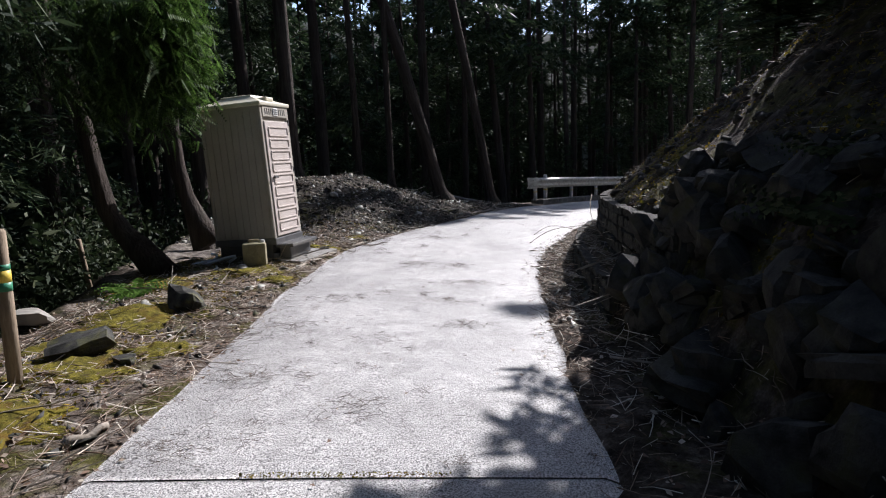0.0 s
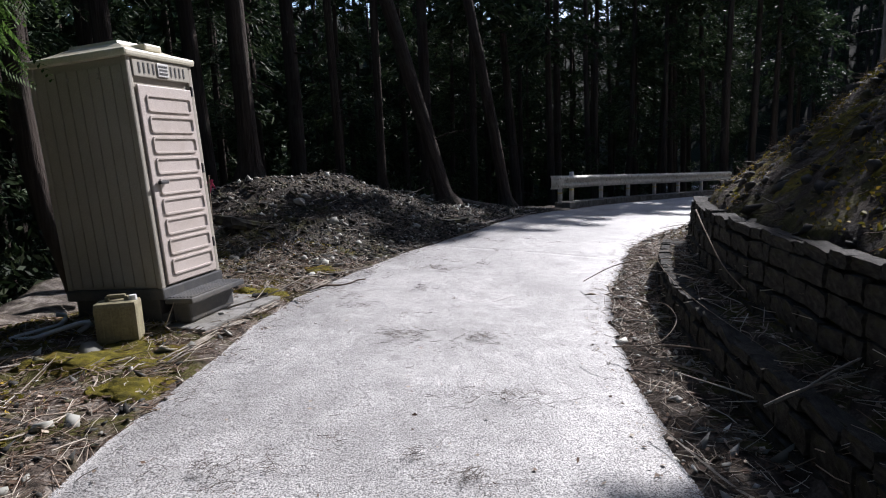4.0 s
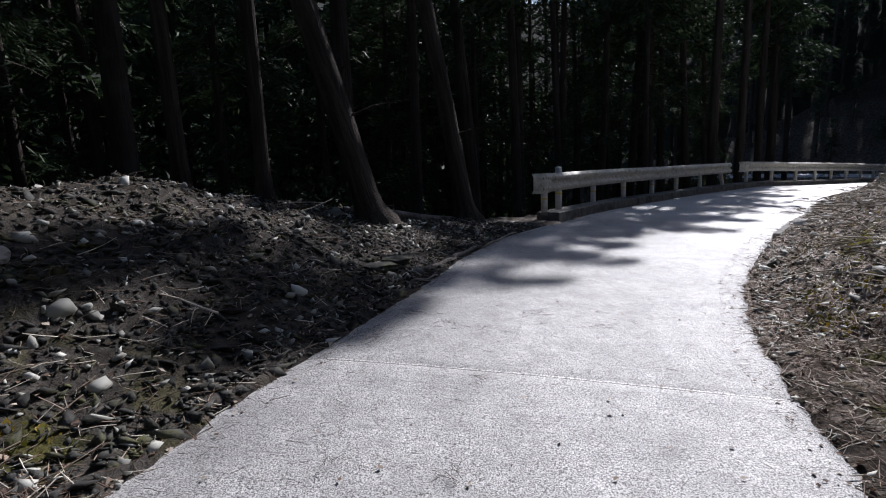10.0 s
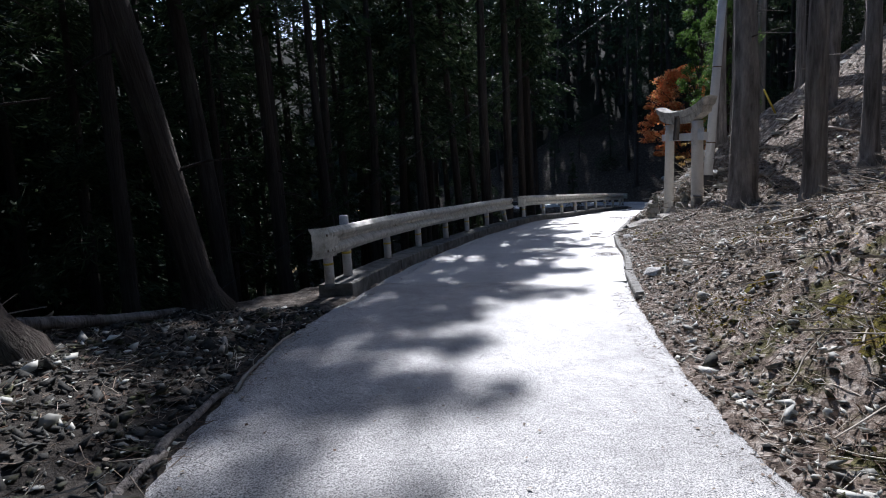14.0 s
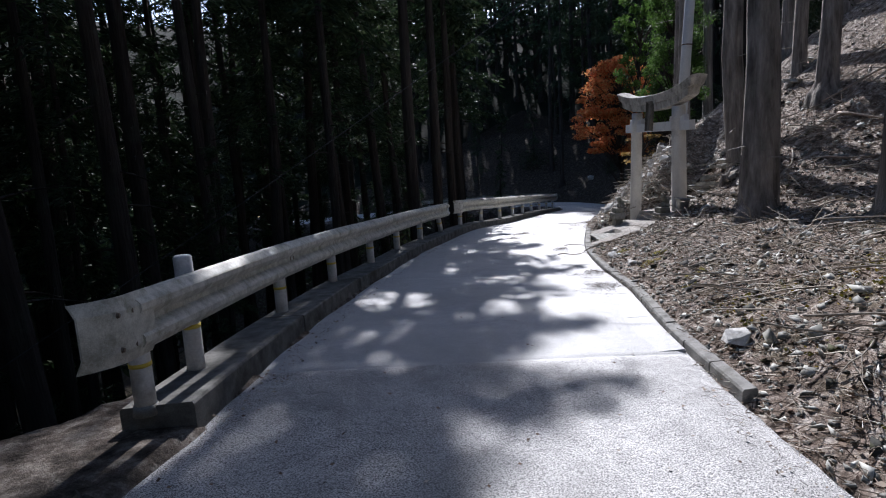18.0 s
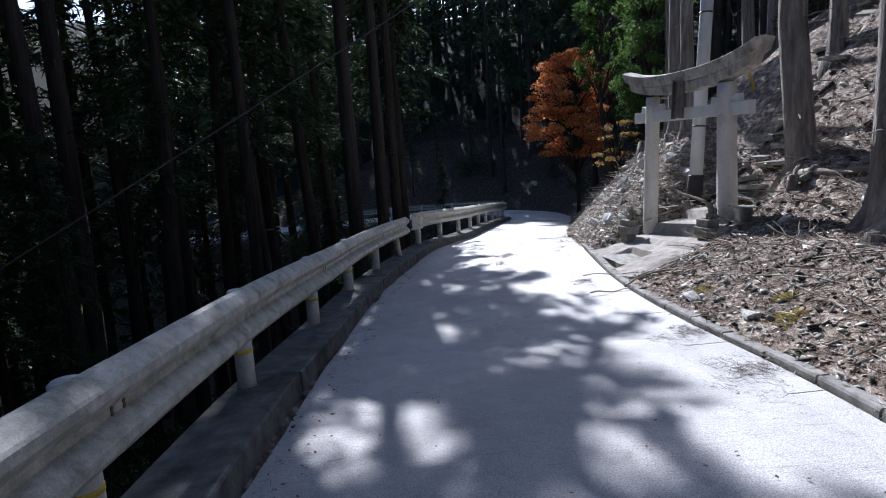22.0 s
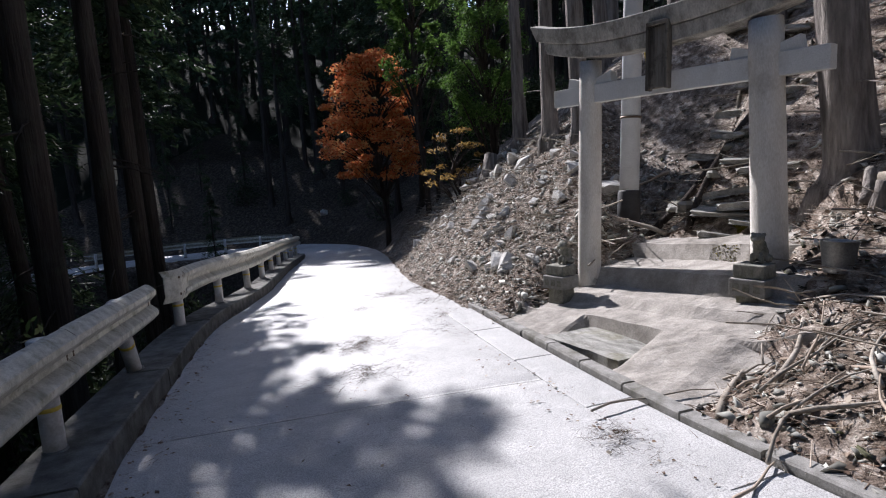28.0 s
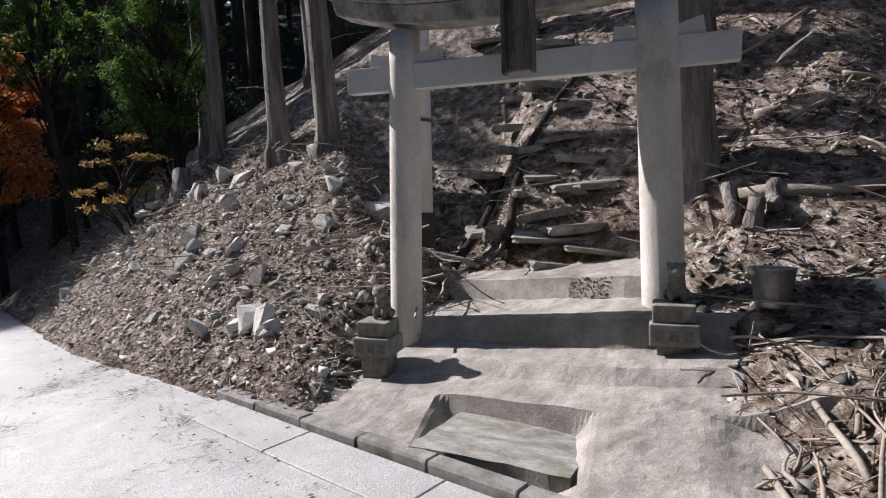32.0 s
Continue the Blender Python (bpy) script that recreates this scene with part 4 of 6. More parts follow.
# ---- stones, sticks and litter: shared makers ----
def rock_mesh(name, mat, seed, flat=.6, sub=1, rough=.35):
    bm = bmesh.new()
    bmesh.ops.create_cube(bm, size=.82)
    bmesh.ops.subdivide_edges(bm, edges=bm.edges[:], cuts=2, use_grid_fill=True)
    for v in bm.verts:
        v.co = v.co.lerp(v.co.normalized() * .5, .38)
    for v in bm.verts:
        q = v.co * 1.9 + Vector((seed * 7.3, seed * 3.1, 0))
        v.co *= 1 + rough * noise.noise(q) + .4 * rough * noise.noise(q * 2.7)
        # a few cleaved faces
        for k in range(3):
            n = Vector((math.sin(seed * 5 + k * 2.1), math.cos(seed * 3 + k * 1.7), .6 * math.sin(seed + k))).normalized()
            d = v.co.dot(n) - .30
            if d > 0:
                v.co -= n * d * .85
        v.co.z *= flat
    me = bpy.data.meshes.new(name)
    bm.to_mesh(me)
    bm.free()
    me.materials.append(mat)
    return me


def slab_mesh(name, mat, seed):
    """A split slab of slate, about 1 x .6 x .16."""
    bm = bmesh.new()
    bmesh.ops.create_cube(bm, size=1)
    bmesh.ops.subdivide_edges(bm, edges=bm.edges[:], cuts=2, use_grid_fill=True)
    for v in bm.verts:
        q = v.co * 2.2 + Vector((seed * 5.7, seed * 1.3, seed))
        taper = 1 - .25 * abs(v.co.x) * (1 + math.sin(seed * 3))
        v.co = Vector((v.co.x * (1 + .22 * noise.noise(q)), v.co.y * .6 * taper * (1 + .35 * noise.noise(q + Vector((9, 0, 0)))), v.co.z * .16 * (1 + .5 * noise.noise(q + Vector((0, 9, 0)))) + .03 * noise.noise(q * .7)))
    me = bpy.data.meshes.new(name)
    bm.to_mesh(me)
    bm.free()
    me.materials.append(mat)
    return me


ROCKS = [rock_mesh("stone", M_SLATE, k + 1, .55 + .1 * (k % 3)) for k in range(6)]
PALE_ROCKS = [rock_mesh("stone", M_PEBBLE, k + 11, .5 + .1 * (k % 3)) for k in range(5)]
ANGULAR = []
for k in range(6):
    rb = np.random.default_rng(200 + k)
    hull = bmesh.new()
    for q3 in rb.normal(0, 1, (13, 3)):
        hull.verts.new(tuple(q3 / np.linalg.norm(q3) * rb.uniform(.75, 1.0) * np.array([.55, .42, .24])))
    res = bmesh.ops.convex_hull(hull, input=hull.verts)
    bmesh.ops.triangulate(hull, faces=hull.faces[:])
    hull.verts.index_update()
    ANGULAR.append((np.array([tuple(v.co) for v in hull.verts]), np.array([[v.index for v in f.verts] for f in hull.faces])))
    hull.free()
SLABS = [slab_mesh("stone", M_SLATE, k + 1) for k in range(6)]
M_PALESTONE = simple("pale_broken_schist", (0.36, 0.35, 0.325), (0.72, 0.70, 0.66), 3, 0.85, 35, 0.6, (0.14, 0.13, 0.09), 1.5)
SHARDS = []
for hv, hf in ANGULAR:
    shard = bpy.data.meshes.new("stone")
    shard.from_pydata((hv * 1.5).tolist(), [], hf.tolist())
    shard.materials.append(M_PALESTONE)
    SHARDS.append(shard)


def stone(mesh, x, y, z, size, rot=(0, 0, 0), parent=None, name="stone", label="grey slate stone lying in the litter", group=""):
    ob = new(name, mesh)
    ob.matrix_world = pose(x, y, z, *rot) @ Matrix.Diagonal((*size, 1))
    if parent:
        ob.parent = parent
    else:
        tagged(ob, label, "stone", group)
    return ob


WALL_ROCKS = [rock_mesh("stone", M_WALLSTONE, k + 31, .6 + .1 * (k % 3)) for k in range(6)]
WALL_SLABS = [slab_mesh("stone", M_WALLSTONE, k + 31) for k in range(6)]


# mortared stone walls on the inner side of the bend: two tiers
def face_stone_mesh(seed):
    """A dressed stone of unit size with worn corners and a slightly bulging face."""
    bm = bmesh.new()
    bmesh.ops.create_cube(bm, size=1)
    bmesh.ops.subdivide_edges(bm, edges=bm.edges[:], cuts=2, use_grid_fill=True)
    for v in bm.verts:
        q = v.co.copy()
        worn = 1 - .16 * max(0, abs(q.x) + abs(q.z) - .68)
        n = Vector((q.x * 2.3 + seed * 3.7, q.y * 2.3, q.z * 2.3 + seed))
        v.co = Vector((q.x * worn * (1 + .10 * noise.noise(n)), q.y * (1 + .35 * noise.noise(n * 1.7)), q.z * worn * (1 + .14 * noise.noise(n + Vector((5, 1, 0))))))
    me = bpy.data.meshes.new("stone")
    bm.to_mesh(me)
    bm.free()
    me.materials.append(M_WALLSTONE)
    return me


FACE_STONES = [face_stone_mesh(k + 1) for k in range(8)]


def stone_wall(name, label, u0, u1, e, z0, z1, seed):
    rw = np.random.default_rng(seed)
    w = tagged(empty(name), label, "wall", kind="structure")
    lean = .12
    sweep("mortar_core", edge_path(u0, u1, e + .05, 1, 44), [(0, z0 - .2), (lean * (z1 - z0), z1 - .015), (.30, z1 - .03), (.30, z0 - .2)], M_MORTAR, w)
    z = z0 - .02
    while z < z1 - .05:
        h = min(rw.uniform(.10, .18), z1 - z)
        u = u0 + rw.uniform(0, .05)
        while u < u1 - .05:
            L = rw.uniform(.13, .34)
            du = L / 1.95
            p, q = at_station(u, e + .06 + lean * (z - z0), 1), at_station(u + du, e + .06 + lean * (z - z0), 1)
            m, hh = (p + q) / 2, h * rw.uniform(.86, 1.0)
            yaw = math.degrees(math.atan2((q - p).y, (q - p).x))
            stone(FACE_STONES[rw.integers(8)], m.x, m.y, m.z + z + hh / 2 + rw.normal(0, .006), ((q - p).length * .97, rw.uniform(.085, .13), hh * .97), (rw.normal(0, 1.5), rw.normal(0, 5), yaw), w)
            u += du
        z += h
    return w


# mortar coloured near black for the same shade as the wall stones
M_MORTAR = simple("shade_dark_mortar", (0.020, 0.019, 0.017), (0.06, 0.057, 0.05), 6, 0.95, 60, 0.5, (0.03, 0.032, 0.014), 3)
stone_wall("stone_wall_lower", "low retaining wall of dark dressed stones", 3.1, 7.1, .52, -.03, .36, 5)
stone_wall("stone_wall_upper", "dark dressed stone retaining wall under the bank", 2.85, 7.05, .88, .33, .98, 6)


# heaped rocks where the wall has slumped
def rock_bank():
    rw = np.random.default_rng(12)
    t = tagged(empty("slumped_stone_wall"), "slumped pile of large schist slabs on the shaded bank", "wall", kind="structure")
    for i in range(85):
        u, f = rw.uniform(1.9, 3.25), rw.random()
        p = at_station(u, .70 + f * 1.0, 1)
        z = ground_z(p.x, p.y)
        s = rw.uniform(.2, .52) * (1.1 - .35 * f)
        big = WALL_SLABS[rw.integers(6)] if rw.random() < .2 else WALL_ROCKS[rw.integers(6)]
        k = (s * 1.5, s * 1.3, s * 1.6) if big in WALL_SLABS else (s * 1.2, s, s * 1.1)
        stone(big, p.x, p.y, z + s * .12, k, (rw.uniform(-25, 25), rw.uniform(5, 55), rw.uniform(0, 360)), t)
    return t


rock_bank()
stone(ROCKS[1], 2.55, 4.85, 1.15, (.55, .4, .45), (10, 20, 40), label="large bluish rock jutting from the shaded bank")


# ---- scattered litter (too many to count) ----
def scatter(name, mat, label, category, shapes, px, py, pz, size, rng, tilt=.5, sink=.0):
    """One mesh of many small pieces; shapes: list of (verts, faces)."""
    V, Fc, base = [], [], 0
    count = len(px)
    pick = rng.integers(len(shapes), size=count)
    a, b, c = rng.normal(0, tilt, count), rng.normal(0, tilt, count), rng.uniform(0, 6.283, count)
    ca, sa, cb, sb, cc, sc = np.cos(a), np.sin(a), np.cos(b), np.sin(b), np.cos(c), np.sin(c)
    R = np.array([[cc * cb, cc * sb * sa - sc * ca, cc * sb * ca + sc * sa], [sc * cb, sc * sb * sa + cc * ca, sc * sb * ca - cc * sa], [-sb, cb * sa, cb * ca]]).transpose(2, 0, 1)
    at = np.stack([px, py, pz - sink * size], 1)
    for k, (v, f) in enumerate(shapes):
        m = pick == k
        q = np.einsum('nij,vj->nvi', R[m], v) * size[m][:, None, None] + at[m][:, None, :]
        V.append(q.reshape(-1, 3))
        Fc.append((f[None] + (base + np.arange(m.sum()) * len(v))[:, None, None]).reshape(-1, f.shape[1]))
        base += m.sum() * len(v)
    V, Fc = np.vstack(V), np.vstack(Fc)
    n = Fc.shape[1]
    me = bpy.data.meshes.new(name)
    me.vertices.add(len(V))
    me.vertices.foreach_set("co", V.ravel())
    me.loops.add(Fc.size)
    me.loops.foreach_set("vertex_index", Fc.ravel())
    me.polygons.add(len(Fc))
    me.polygons.foreach_set("loop_start", np.arange(0, Fc.size, n))
    me.update(calc_edges=True)
    me.materials.append(mat)
    return tagged(new(name, me), label, category, kind="stuff")


def chip_shape(rng):
    v = np.array([[1, 0, 0], [-1, 0, 0], [0, 1, 0], [0, -1, 0], [0, 0, 1], [0, 0, -1]], float) * [.55, .38, .13] * rng.uniform(.55, 1.35, (6, 3)) + rng.normal(0, .07, (6, 3))
    f = np.array([[0, 2, 4], [2, 1, 4], [1, 3, 4], [3, 0, 4], [2, 0, 5], [1, 2, 5], [3, 1, 5], [0, 3, 5]])
    return v, f


def twig_shape(rng, bend=.25, thick=.016, segs=4, fork=True):
    pts = [np.array([-.5, 0, 0])]
    d = np.array([1.0, 0, .05])
    for k in range(segs):
        d = d + rng.normal(0, bend, 3) * [.3, 1, .5]
        d = d / np.linalg.norm(d)
        pts.append(pts[-1] + d / segs)
    runs = [(pts, thick)]
    if fork:
        s = pts[segs // 2]
        d2 = d + rng.normal(0, .6, 3) * [.3, 1, .4]
        d2 = d2 / np.linalg.norm(d2)
        q = [s + d2 * .35 * k / segs for k in range(segs + 1)]
        runs.append((q, thick * .6))
    V, Fc = [], []
    for line, th in runs:
        o = len(V)
        for i, p in enumerate(line):
            r = th * (1 - .6 * i / segs)
            for k in range(3):
                a = 2.094 * k
                V.append(p + np.array([0, r * math.cos(a), r * math.sin(a)]))
        for i in range(segs):
            for k in range(3):
                k2 = (k + 1) % 3
                Fc.append([o + i * 3 + k, o + i * 3 + k2, o + (i + 1) * 3 + k2, o + (i + 1) * 3 + k])
    return np.array(V), np.array(Fc)


def leaf_shape(rng):
    w = rng.uniform(.18, .4)
    v = np.array([[-.5, 0, 0], [0, w, rng.uniform(-.1, .2)], [.5, 0, rng.uniform(-.1, .2)], [0, -w, rng.uniform(0, .2)]])
    return v, np.array([[0, 1, 2, 3]])


def joined_banks(rng, specs):
    out = [sample_bank(rng, *s) for s in specs]
    return tuple(np.concatenate([o[i] for o in out]) for i in range(3))


rg = np.random.default_rng(101)
M_REDLITTER = leafy("reddish_needle_litter", (0.05, 0.028, 0.019), (0.18, 0.105, 0.072), (0.38, 0.28, 0.21), 0.0)
CHIPS = [chip_shape(rg) for _ in range(10)]
TWIGS = [twig_shape(rg, .3, .015, 3, False) for _ in range(18)]
LONG_TWIGS = [twig_shape(rg, .16, .010, 6) for _ in range(10)]
LEAVES = [leaf_shape(rg) for _ in range(8)]

# gravel on the heap, on the scree bank and along the banks
x, y, z = joined_banks(rg, [(8500, 16.4, 19.8, .1, 3.6, 1), (11500, 7.8, 17.2, .1, 6.5, 1, 1.2), (260, 3, 8, 0, .5, 1), (350, 1.5, 6, -.05, 2.0, -1), (1800, 5.8, 10.6, .05, 4.2, -1, 1.2)])
scatter("gravel", M_PEBBLE, "pale schist gravel and chips on the banks", "gravel", CHIPS, x, y, z + .008, rg.gamma(2.0, .02, len(x)) + .02, rg, .5)
# heap gravel in dark slate: the trees' shade sits in its colour
x, y, z = joined_banks(rg, [(9500, 5.8, 10.6, .05, 4.2, -1, 1.2), (3000, 8, 17, .1, 5, 1), (900, 1.5, 6, -.05, 2.0, -1)])
scatter("dark_gravel", M_SLATE, "grey slate gravel heaped at the roadside, darkened for shade", "gravel", CHIPS, x, y, z + .008, rg.gamma(2.2, .022, len(x)) + .02, rg, .5)
x, y, z = joined_banks(rg, [(160, 5.9, 10.4, .2, 4, -1, 1.1), (420, 16.4, 19.6, .3, 3.4, 1), (260, 8, 16.5, .2, 5, 1), (12, 2, 6, .2, 2.4, -1)])
scatter("rubble", M_PEBBLE, "larger pale schist stones lying on the banks", "rubble", ANGULAR, x, y, z + .01, rg.gamma(2.6, .028, len(x)) + .05, rg, .5)
# twigs and needles
x, y, z = joined_banks(rg, [(9000, 7.6, 17.2, -.06, 6.5, 1, 1.25), (3200, 16.2, 20, 0, 3, 1), (1500, 1.2, 6.5, -.12, 2.2, -1), (1000, 6, 10.6, -.15, 3.5, -1, 1.6), (1700, 1.5, 8, -.1, 1.0, 1)])
scatter("fallen_twigs", M_TWIG, "dead brown twigs littering the ground", "twigs", TWIGS, x, y, z + .015, rg.uniform(.08, .30, len(x)), rg, .22)
x, y, z = joined_banks(rg, [(170, 7.8, 17.0, .8, 6, 1, 1.2), (60, 16.4, 20, .8, 3.2, 1), (25, 1.5, 6.4, 0, 2.2, -1), (12, 2, 8, 0, 1.0, 1), (8, 6.2, 10, .3, 3.4, -1)])
BRANCH_MESHES = []
for vv, ff in LONG_TWIGS:
    me = bpy.data.meshes.new("branch")
    me.from_pydata(vv.tolist(), [], ff.tolist())
    me.materials.append(M_BLEACHED)
    BRANCH_MESHES.append(me)
for i in range(len(x)):
    L = rg.uniform(.4, 1.3)
    ob = new("fallen_branch", BRANCH_MESHES[i % 10])
    ob.matrix_world = pose(x[i], y[i], z[i] + .03, rg.normal(0, 8), rg.normal(0, 8), rg.uniform(0, 360)) @ Matrix.Scale(L, 4)
    tagged(ob, "thin bleached branch fallen on the litter", "branch", "fallen branches")
FINE_TWIGS = [twig_shape(rg, .2, .023, 2, False) for _ in range(16)]
x, y, z = joined_banks(rg, [(19000, 7.6, 17.2, -.04, 6.5, 1, 1.25), (7000, 13.5, 18.5, 1.5, 8, 1), (15000, 16.2, 20, 0, 3.2, 1), (12000, 1.2, 6.5, -.10, 2.3, -1, 1.2), (2600, 6, 10.6, -.12, 3.5, -1, 1.5), (3000, 1.5, 8, -.08, 1.0, 1), (1500, 2, 8, 1.0, 4.5, 1)])
half = rg.random(len(x)) < .45
scatter("fallen_twiglets", M_TWIG, "thin dead twigs and needles covering the ground", "twigs", FINE_TWIGS, x[half], y[half], z[half] + .012, rg.uniform(.06, .22, half.sum()), rg, .25)
half = ~half
scatter("needle_litter", M_REDLITTER, "reddish brown cedar needles and stalks on the ground", "needles", FINE_TWIGS, x[half], y[half], z[half] + .01, rg.uniform(.05, .18, half.sum()), rg, .2)
x, y, z = joined_banks(rg, [(560, 7.8, 17.0, .75, 7, 1, 1.1), (200, 16.4, 20, .75, 3.2, 1), (14, 1.5, 6.4, 0, 2.2, -1), (8, 2, 8, 0, 1.0, 1), (10, 6.2, 10, .8, 3.4, -1)])
scatter("fallen_branches", M_BLEACHED, "bleached fallen branches across the slope", "branches", LONG_TWIGS, x, y, z + .03, rg.uniform(.45, 1.35, len(x)), rg, .2)
x, y, z = joined_banks(rg, [(12000, 7.6, 17.4, -.05, 6.5, 1, 1.3), (3500, 16.2, 20, 0, 3.2, 1), (1800, 1.2, 6.5, -.1, 2.4, -1), (1500, 1.5, 8, -.08, 1.0, 1), (1500, 6, 10.6, -.1, 3.5, -1)])
M_DEADLEAF = leafy("dead_leaves", (.06, .034, .023), (.20, .135, .10), (.50, .43, .36), .1)
scatter("fallen_leaves", M_DEADLEAF, "dry brown leaves and bark flakes on the soil", "leaves", LEAVES, x, y, z + .012, rg.uniform(.02, .065, len(x)), rg, .4)


def mossy(rng, spec, cut, seed):
    """Places of a bank sample where a slow noise is high: patches."""
    x, y, z = sample_bank(rng, *spec)
    keep = fractal(x, y, .9, 3, seed) + rng.normal(0, .12, len(x)) > cut
    return x[keep], y[keep], z[keep]


M_FUZZ = leafy("olive_moss_tufts", (0.05, 0.05, 0.010), (0.15, 0.135, 0.02), (0.34, 0.23, 0.035), 0.25)
out = [mossy(rg, (16000, 2.2, 8.6, 1.0, 4.2, 1), .0, 3.0), mossy(rg, (12000, 1.2, 6.6, .45, 2.3, -1), .05, 6.0), mossy(rg, (14000, 7.8, 12.0, .5, 4.5, 1), .18, 9.0)]
x, y, z = (np.concatenate([o[i] for o in out]) for i in range(3))
scatter("moss_tufts", M_FUZZ, "olive and rusty moss tufts on the banks", "moss", LEAVES, x, y, z + .008, rg.uniform(.018, .055, len(x)), rg, .8)
# this rubble also carries the bank's shade in its colour
x, y, z = joined_banks(rg, [(900, 2, 8.2, .95, 4.2, 1)])
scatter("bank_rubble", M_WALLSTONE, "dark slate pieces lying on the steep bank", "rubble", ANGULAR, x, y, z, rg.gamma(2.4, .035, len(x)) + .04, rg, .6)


M_DARKTWIG = simple("dark_brown_needles", (0.045, 0.032, 0.024), (0.16, 0.12, 0.09), 5, 0.9, 40, 0.3)
# bank twigs get the dark needle colour in place of real shade
x, y, z = joined_banks(rg, [(2400, 2, 8.2, 1.0, 4.5, 1)])
scatter("bank_twigs", M_DARKTWIG, "dead twigs caught on the steep shaded bank", "twigs", TWIGS, x, y, z + .03, rg.uniform(.08, .28, len(x)), rg, .3)
# debris on the road itself
def on_road(rng, count, u0, u1, lo, hi):
    """Places on the road; lo, hi: 0 the left edge, 1 the right."""
    u = rng.uniform(u0, u1, count)
    c = rng.uniform(lo, hi, count)
    P = [at_station(a, 0, -1).lerp(at_station(a, 0, 1), b) for a, b in zip(u, c)]
    return np.array([p.x for p in P]), np.array([p.y for p in P]), np.array([p.z + .012 * math.sin(math.pi * b) + .012 for p, b in zip(P, c)])


parts_ = [on_road(rg, 260, 1.5, 8, .02, .98), on_road(rg, 150, 1.5, 7, .35, .62), on_road(rg, 200, 8, 20, .02, .98), on_road(rg, 300, 11, 20, -.01, .07), on_road(rg, 1100, 1.5, 11, .93, 1.02), on_road(rg, 1300, 1.5, 11, -.02, .07), on_road(rg, 260, 1.5, 8, .05, .2)]
x, y, z = (np.concatenate([q[i] for q in parts_]) for i in range(3))
scatter("road_twigs", M_DARKTWIG, "small twigs and needles lying on the road", "twigs", TWIGS, x, y, z, rg.uniform(.03, .10, len(x)), rg, .06)
parts_ = [on_road(rg, 700, 1.5, 20, .02, .98), on_road(rg, 900, 11, 20, -.01, .08), on_road(rg, 500, 14, 19, .8, 1.0), on_road(rg, 400, 2, 11, .93, 1.02), on_road(rg, 300, 2, 11, -.02, .06)]
x, y, z = (np.concatenate([q[i] for q in parts_]) for i in range(3))
scatter("road_leaves", M_DEADLEAF, "dark leaf scraps on the concrete", "leaves", LEAVES, x, y, z, rg.uniform(.012, .04, len(x)), rg, .15)




def debris_clump(cx, cy, r, count, seed, label="matted clump of dead twigs and needles on the road"):
    rc = np.random.default_rng(seed)
    count = int(count * 5)
    a = rc.uniform(0, 6.283, count)
    q = r * rc.random(count) ** .8 * (1 + .5 * np.sin(a * 2 + seed) + .3 * np.sin(a * 5 + seed))
    x, y = cx + q * np.cos(a) * 1.4, cy + q * np.sin(a)
    u, d, h, zl, zr = road_coords(x, y)
    z = np.maximum((zl + zr) / 2 + (zr - zl) / 2 * np.clip(d / h, -1, 1), soil_height(x, y)[0]) + .02 + rc.uniform(0, .05, count) * (1 - q / r)
    scatter("twig_clump", M_DARKTWIG, label, "twigs", TWIGS, x, y, z, rc.uniform(.035, .10, count), rc, .25)


for i, (cx, cy, r, n) in enumerate([(13.5, 27.5, .36, 130), (11.8, 24.65, .2, 50), (9.15, 21.55, .34, 130), (10.0, 22.35, .3, 110), (.02, 6.25, .16, 26), (-.55, 3.45, .2, 30), (-.4, 8.45, .25, 40), (.2, 8.4, .2, 30), (-1.5, 2.9, .25, 40), (-.2, 11.3, .2, 24), (17.4, 28.6, .5, 130), (12.6, 26.9, .4, 90), (-1.35, 3.9, .3, 50), (-1.45, 5.2, .3, 50), (-1.2, 6.3, .25, 30), (.15, 5.3, .18, 26), (.3, 7.2, .2, 30), (15.0, 27.2, .3, 26), (16.0, 27.9, .35, 34), (14.3, 26.9, .3, 20), (16.6, 28.9, .4, 50), (15.3, 28.6, .3, 30)]):
    debris_clump(cx, cy, r, n, 300 + i)
rd = np.random.default_rng(88)
for i in range(44):
    p = at_station(rd.uniform(1.6, 8.2), -.15 - 1.7 * rd.random() ** 1.2, -1)
    debris_clump(p.x, p.y, rd.uniform(.05, .13), int(rd.uniform(3, 8)), 600 + i)


ro = np.random.default_rng(55)
for i in range(110):
    p = at_station(ro.uniform(16.5, 18.9), ro.uniform(.5, 2.9), 1)
    s3 = .09 + .3 * ro.random() ** 2
    ob = stone(SHARDS[i % 6], p.x, p.y, ground_z(p.x, p.y) + .01, (s3, s3 * .9, s3 * 1.3), (ro.uniform(-30, 30), ro.uniform(10, 50), ro.uniform(0, 360)), label="pale jagged rock sticking out of the scree bank", group="bank rocks")
# ---- moss cushions ----
M_MOSS = simple("yellow_green_moss", (0.045, 0.042, 0.012), (0.22, 0.185, 0.028), 14, 1.0, 120, 1.0, (0.17, 0.085, 0.025), 2.6, dist=0.02)


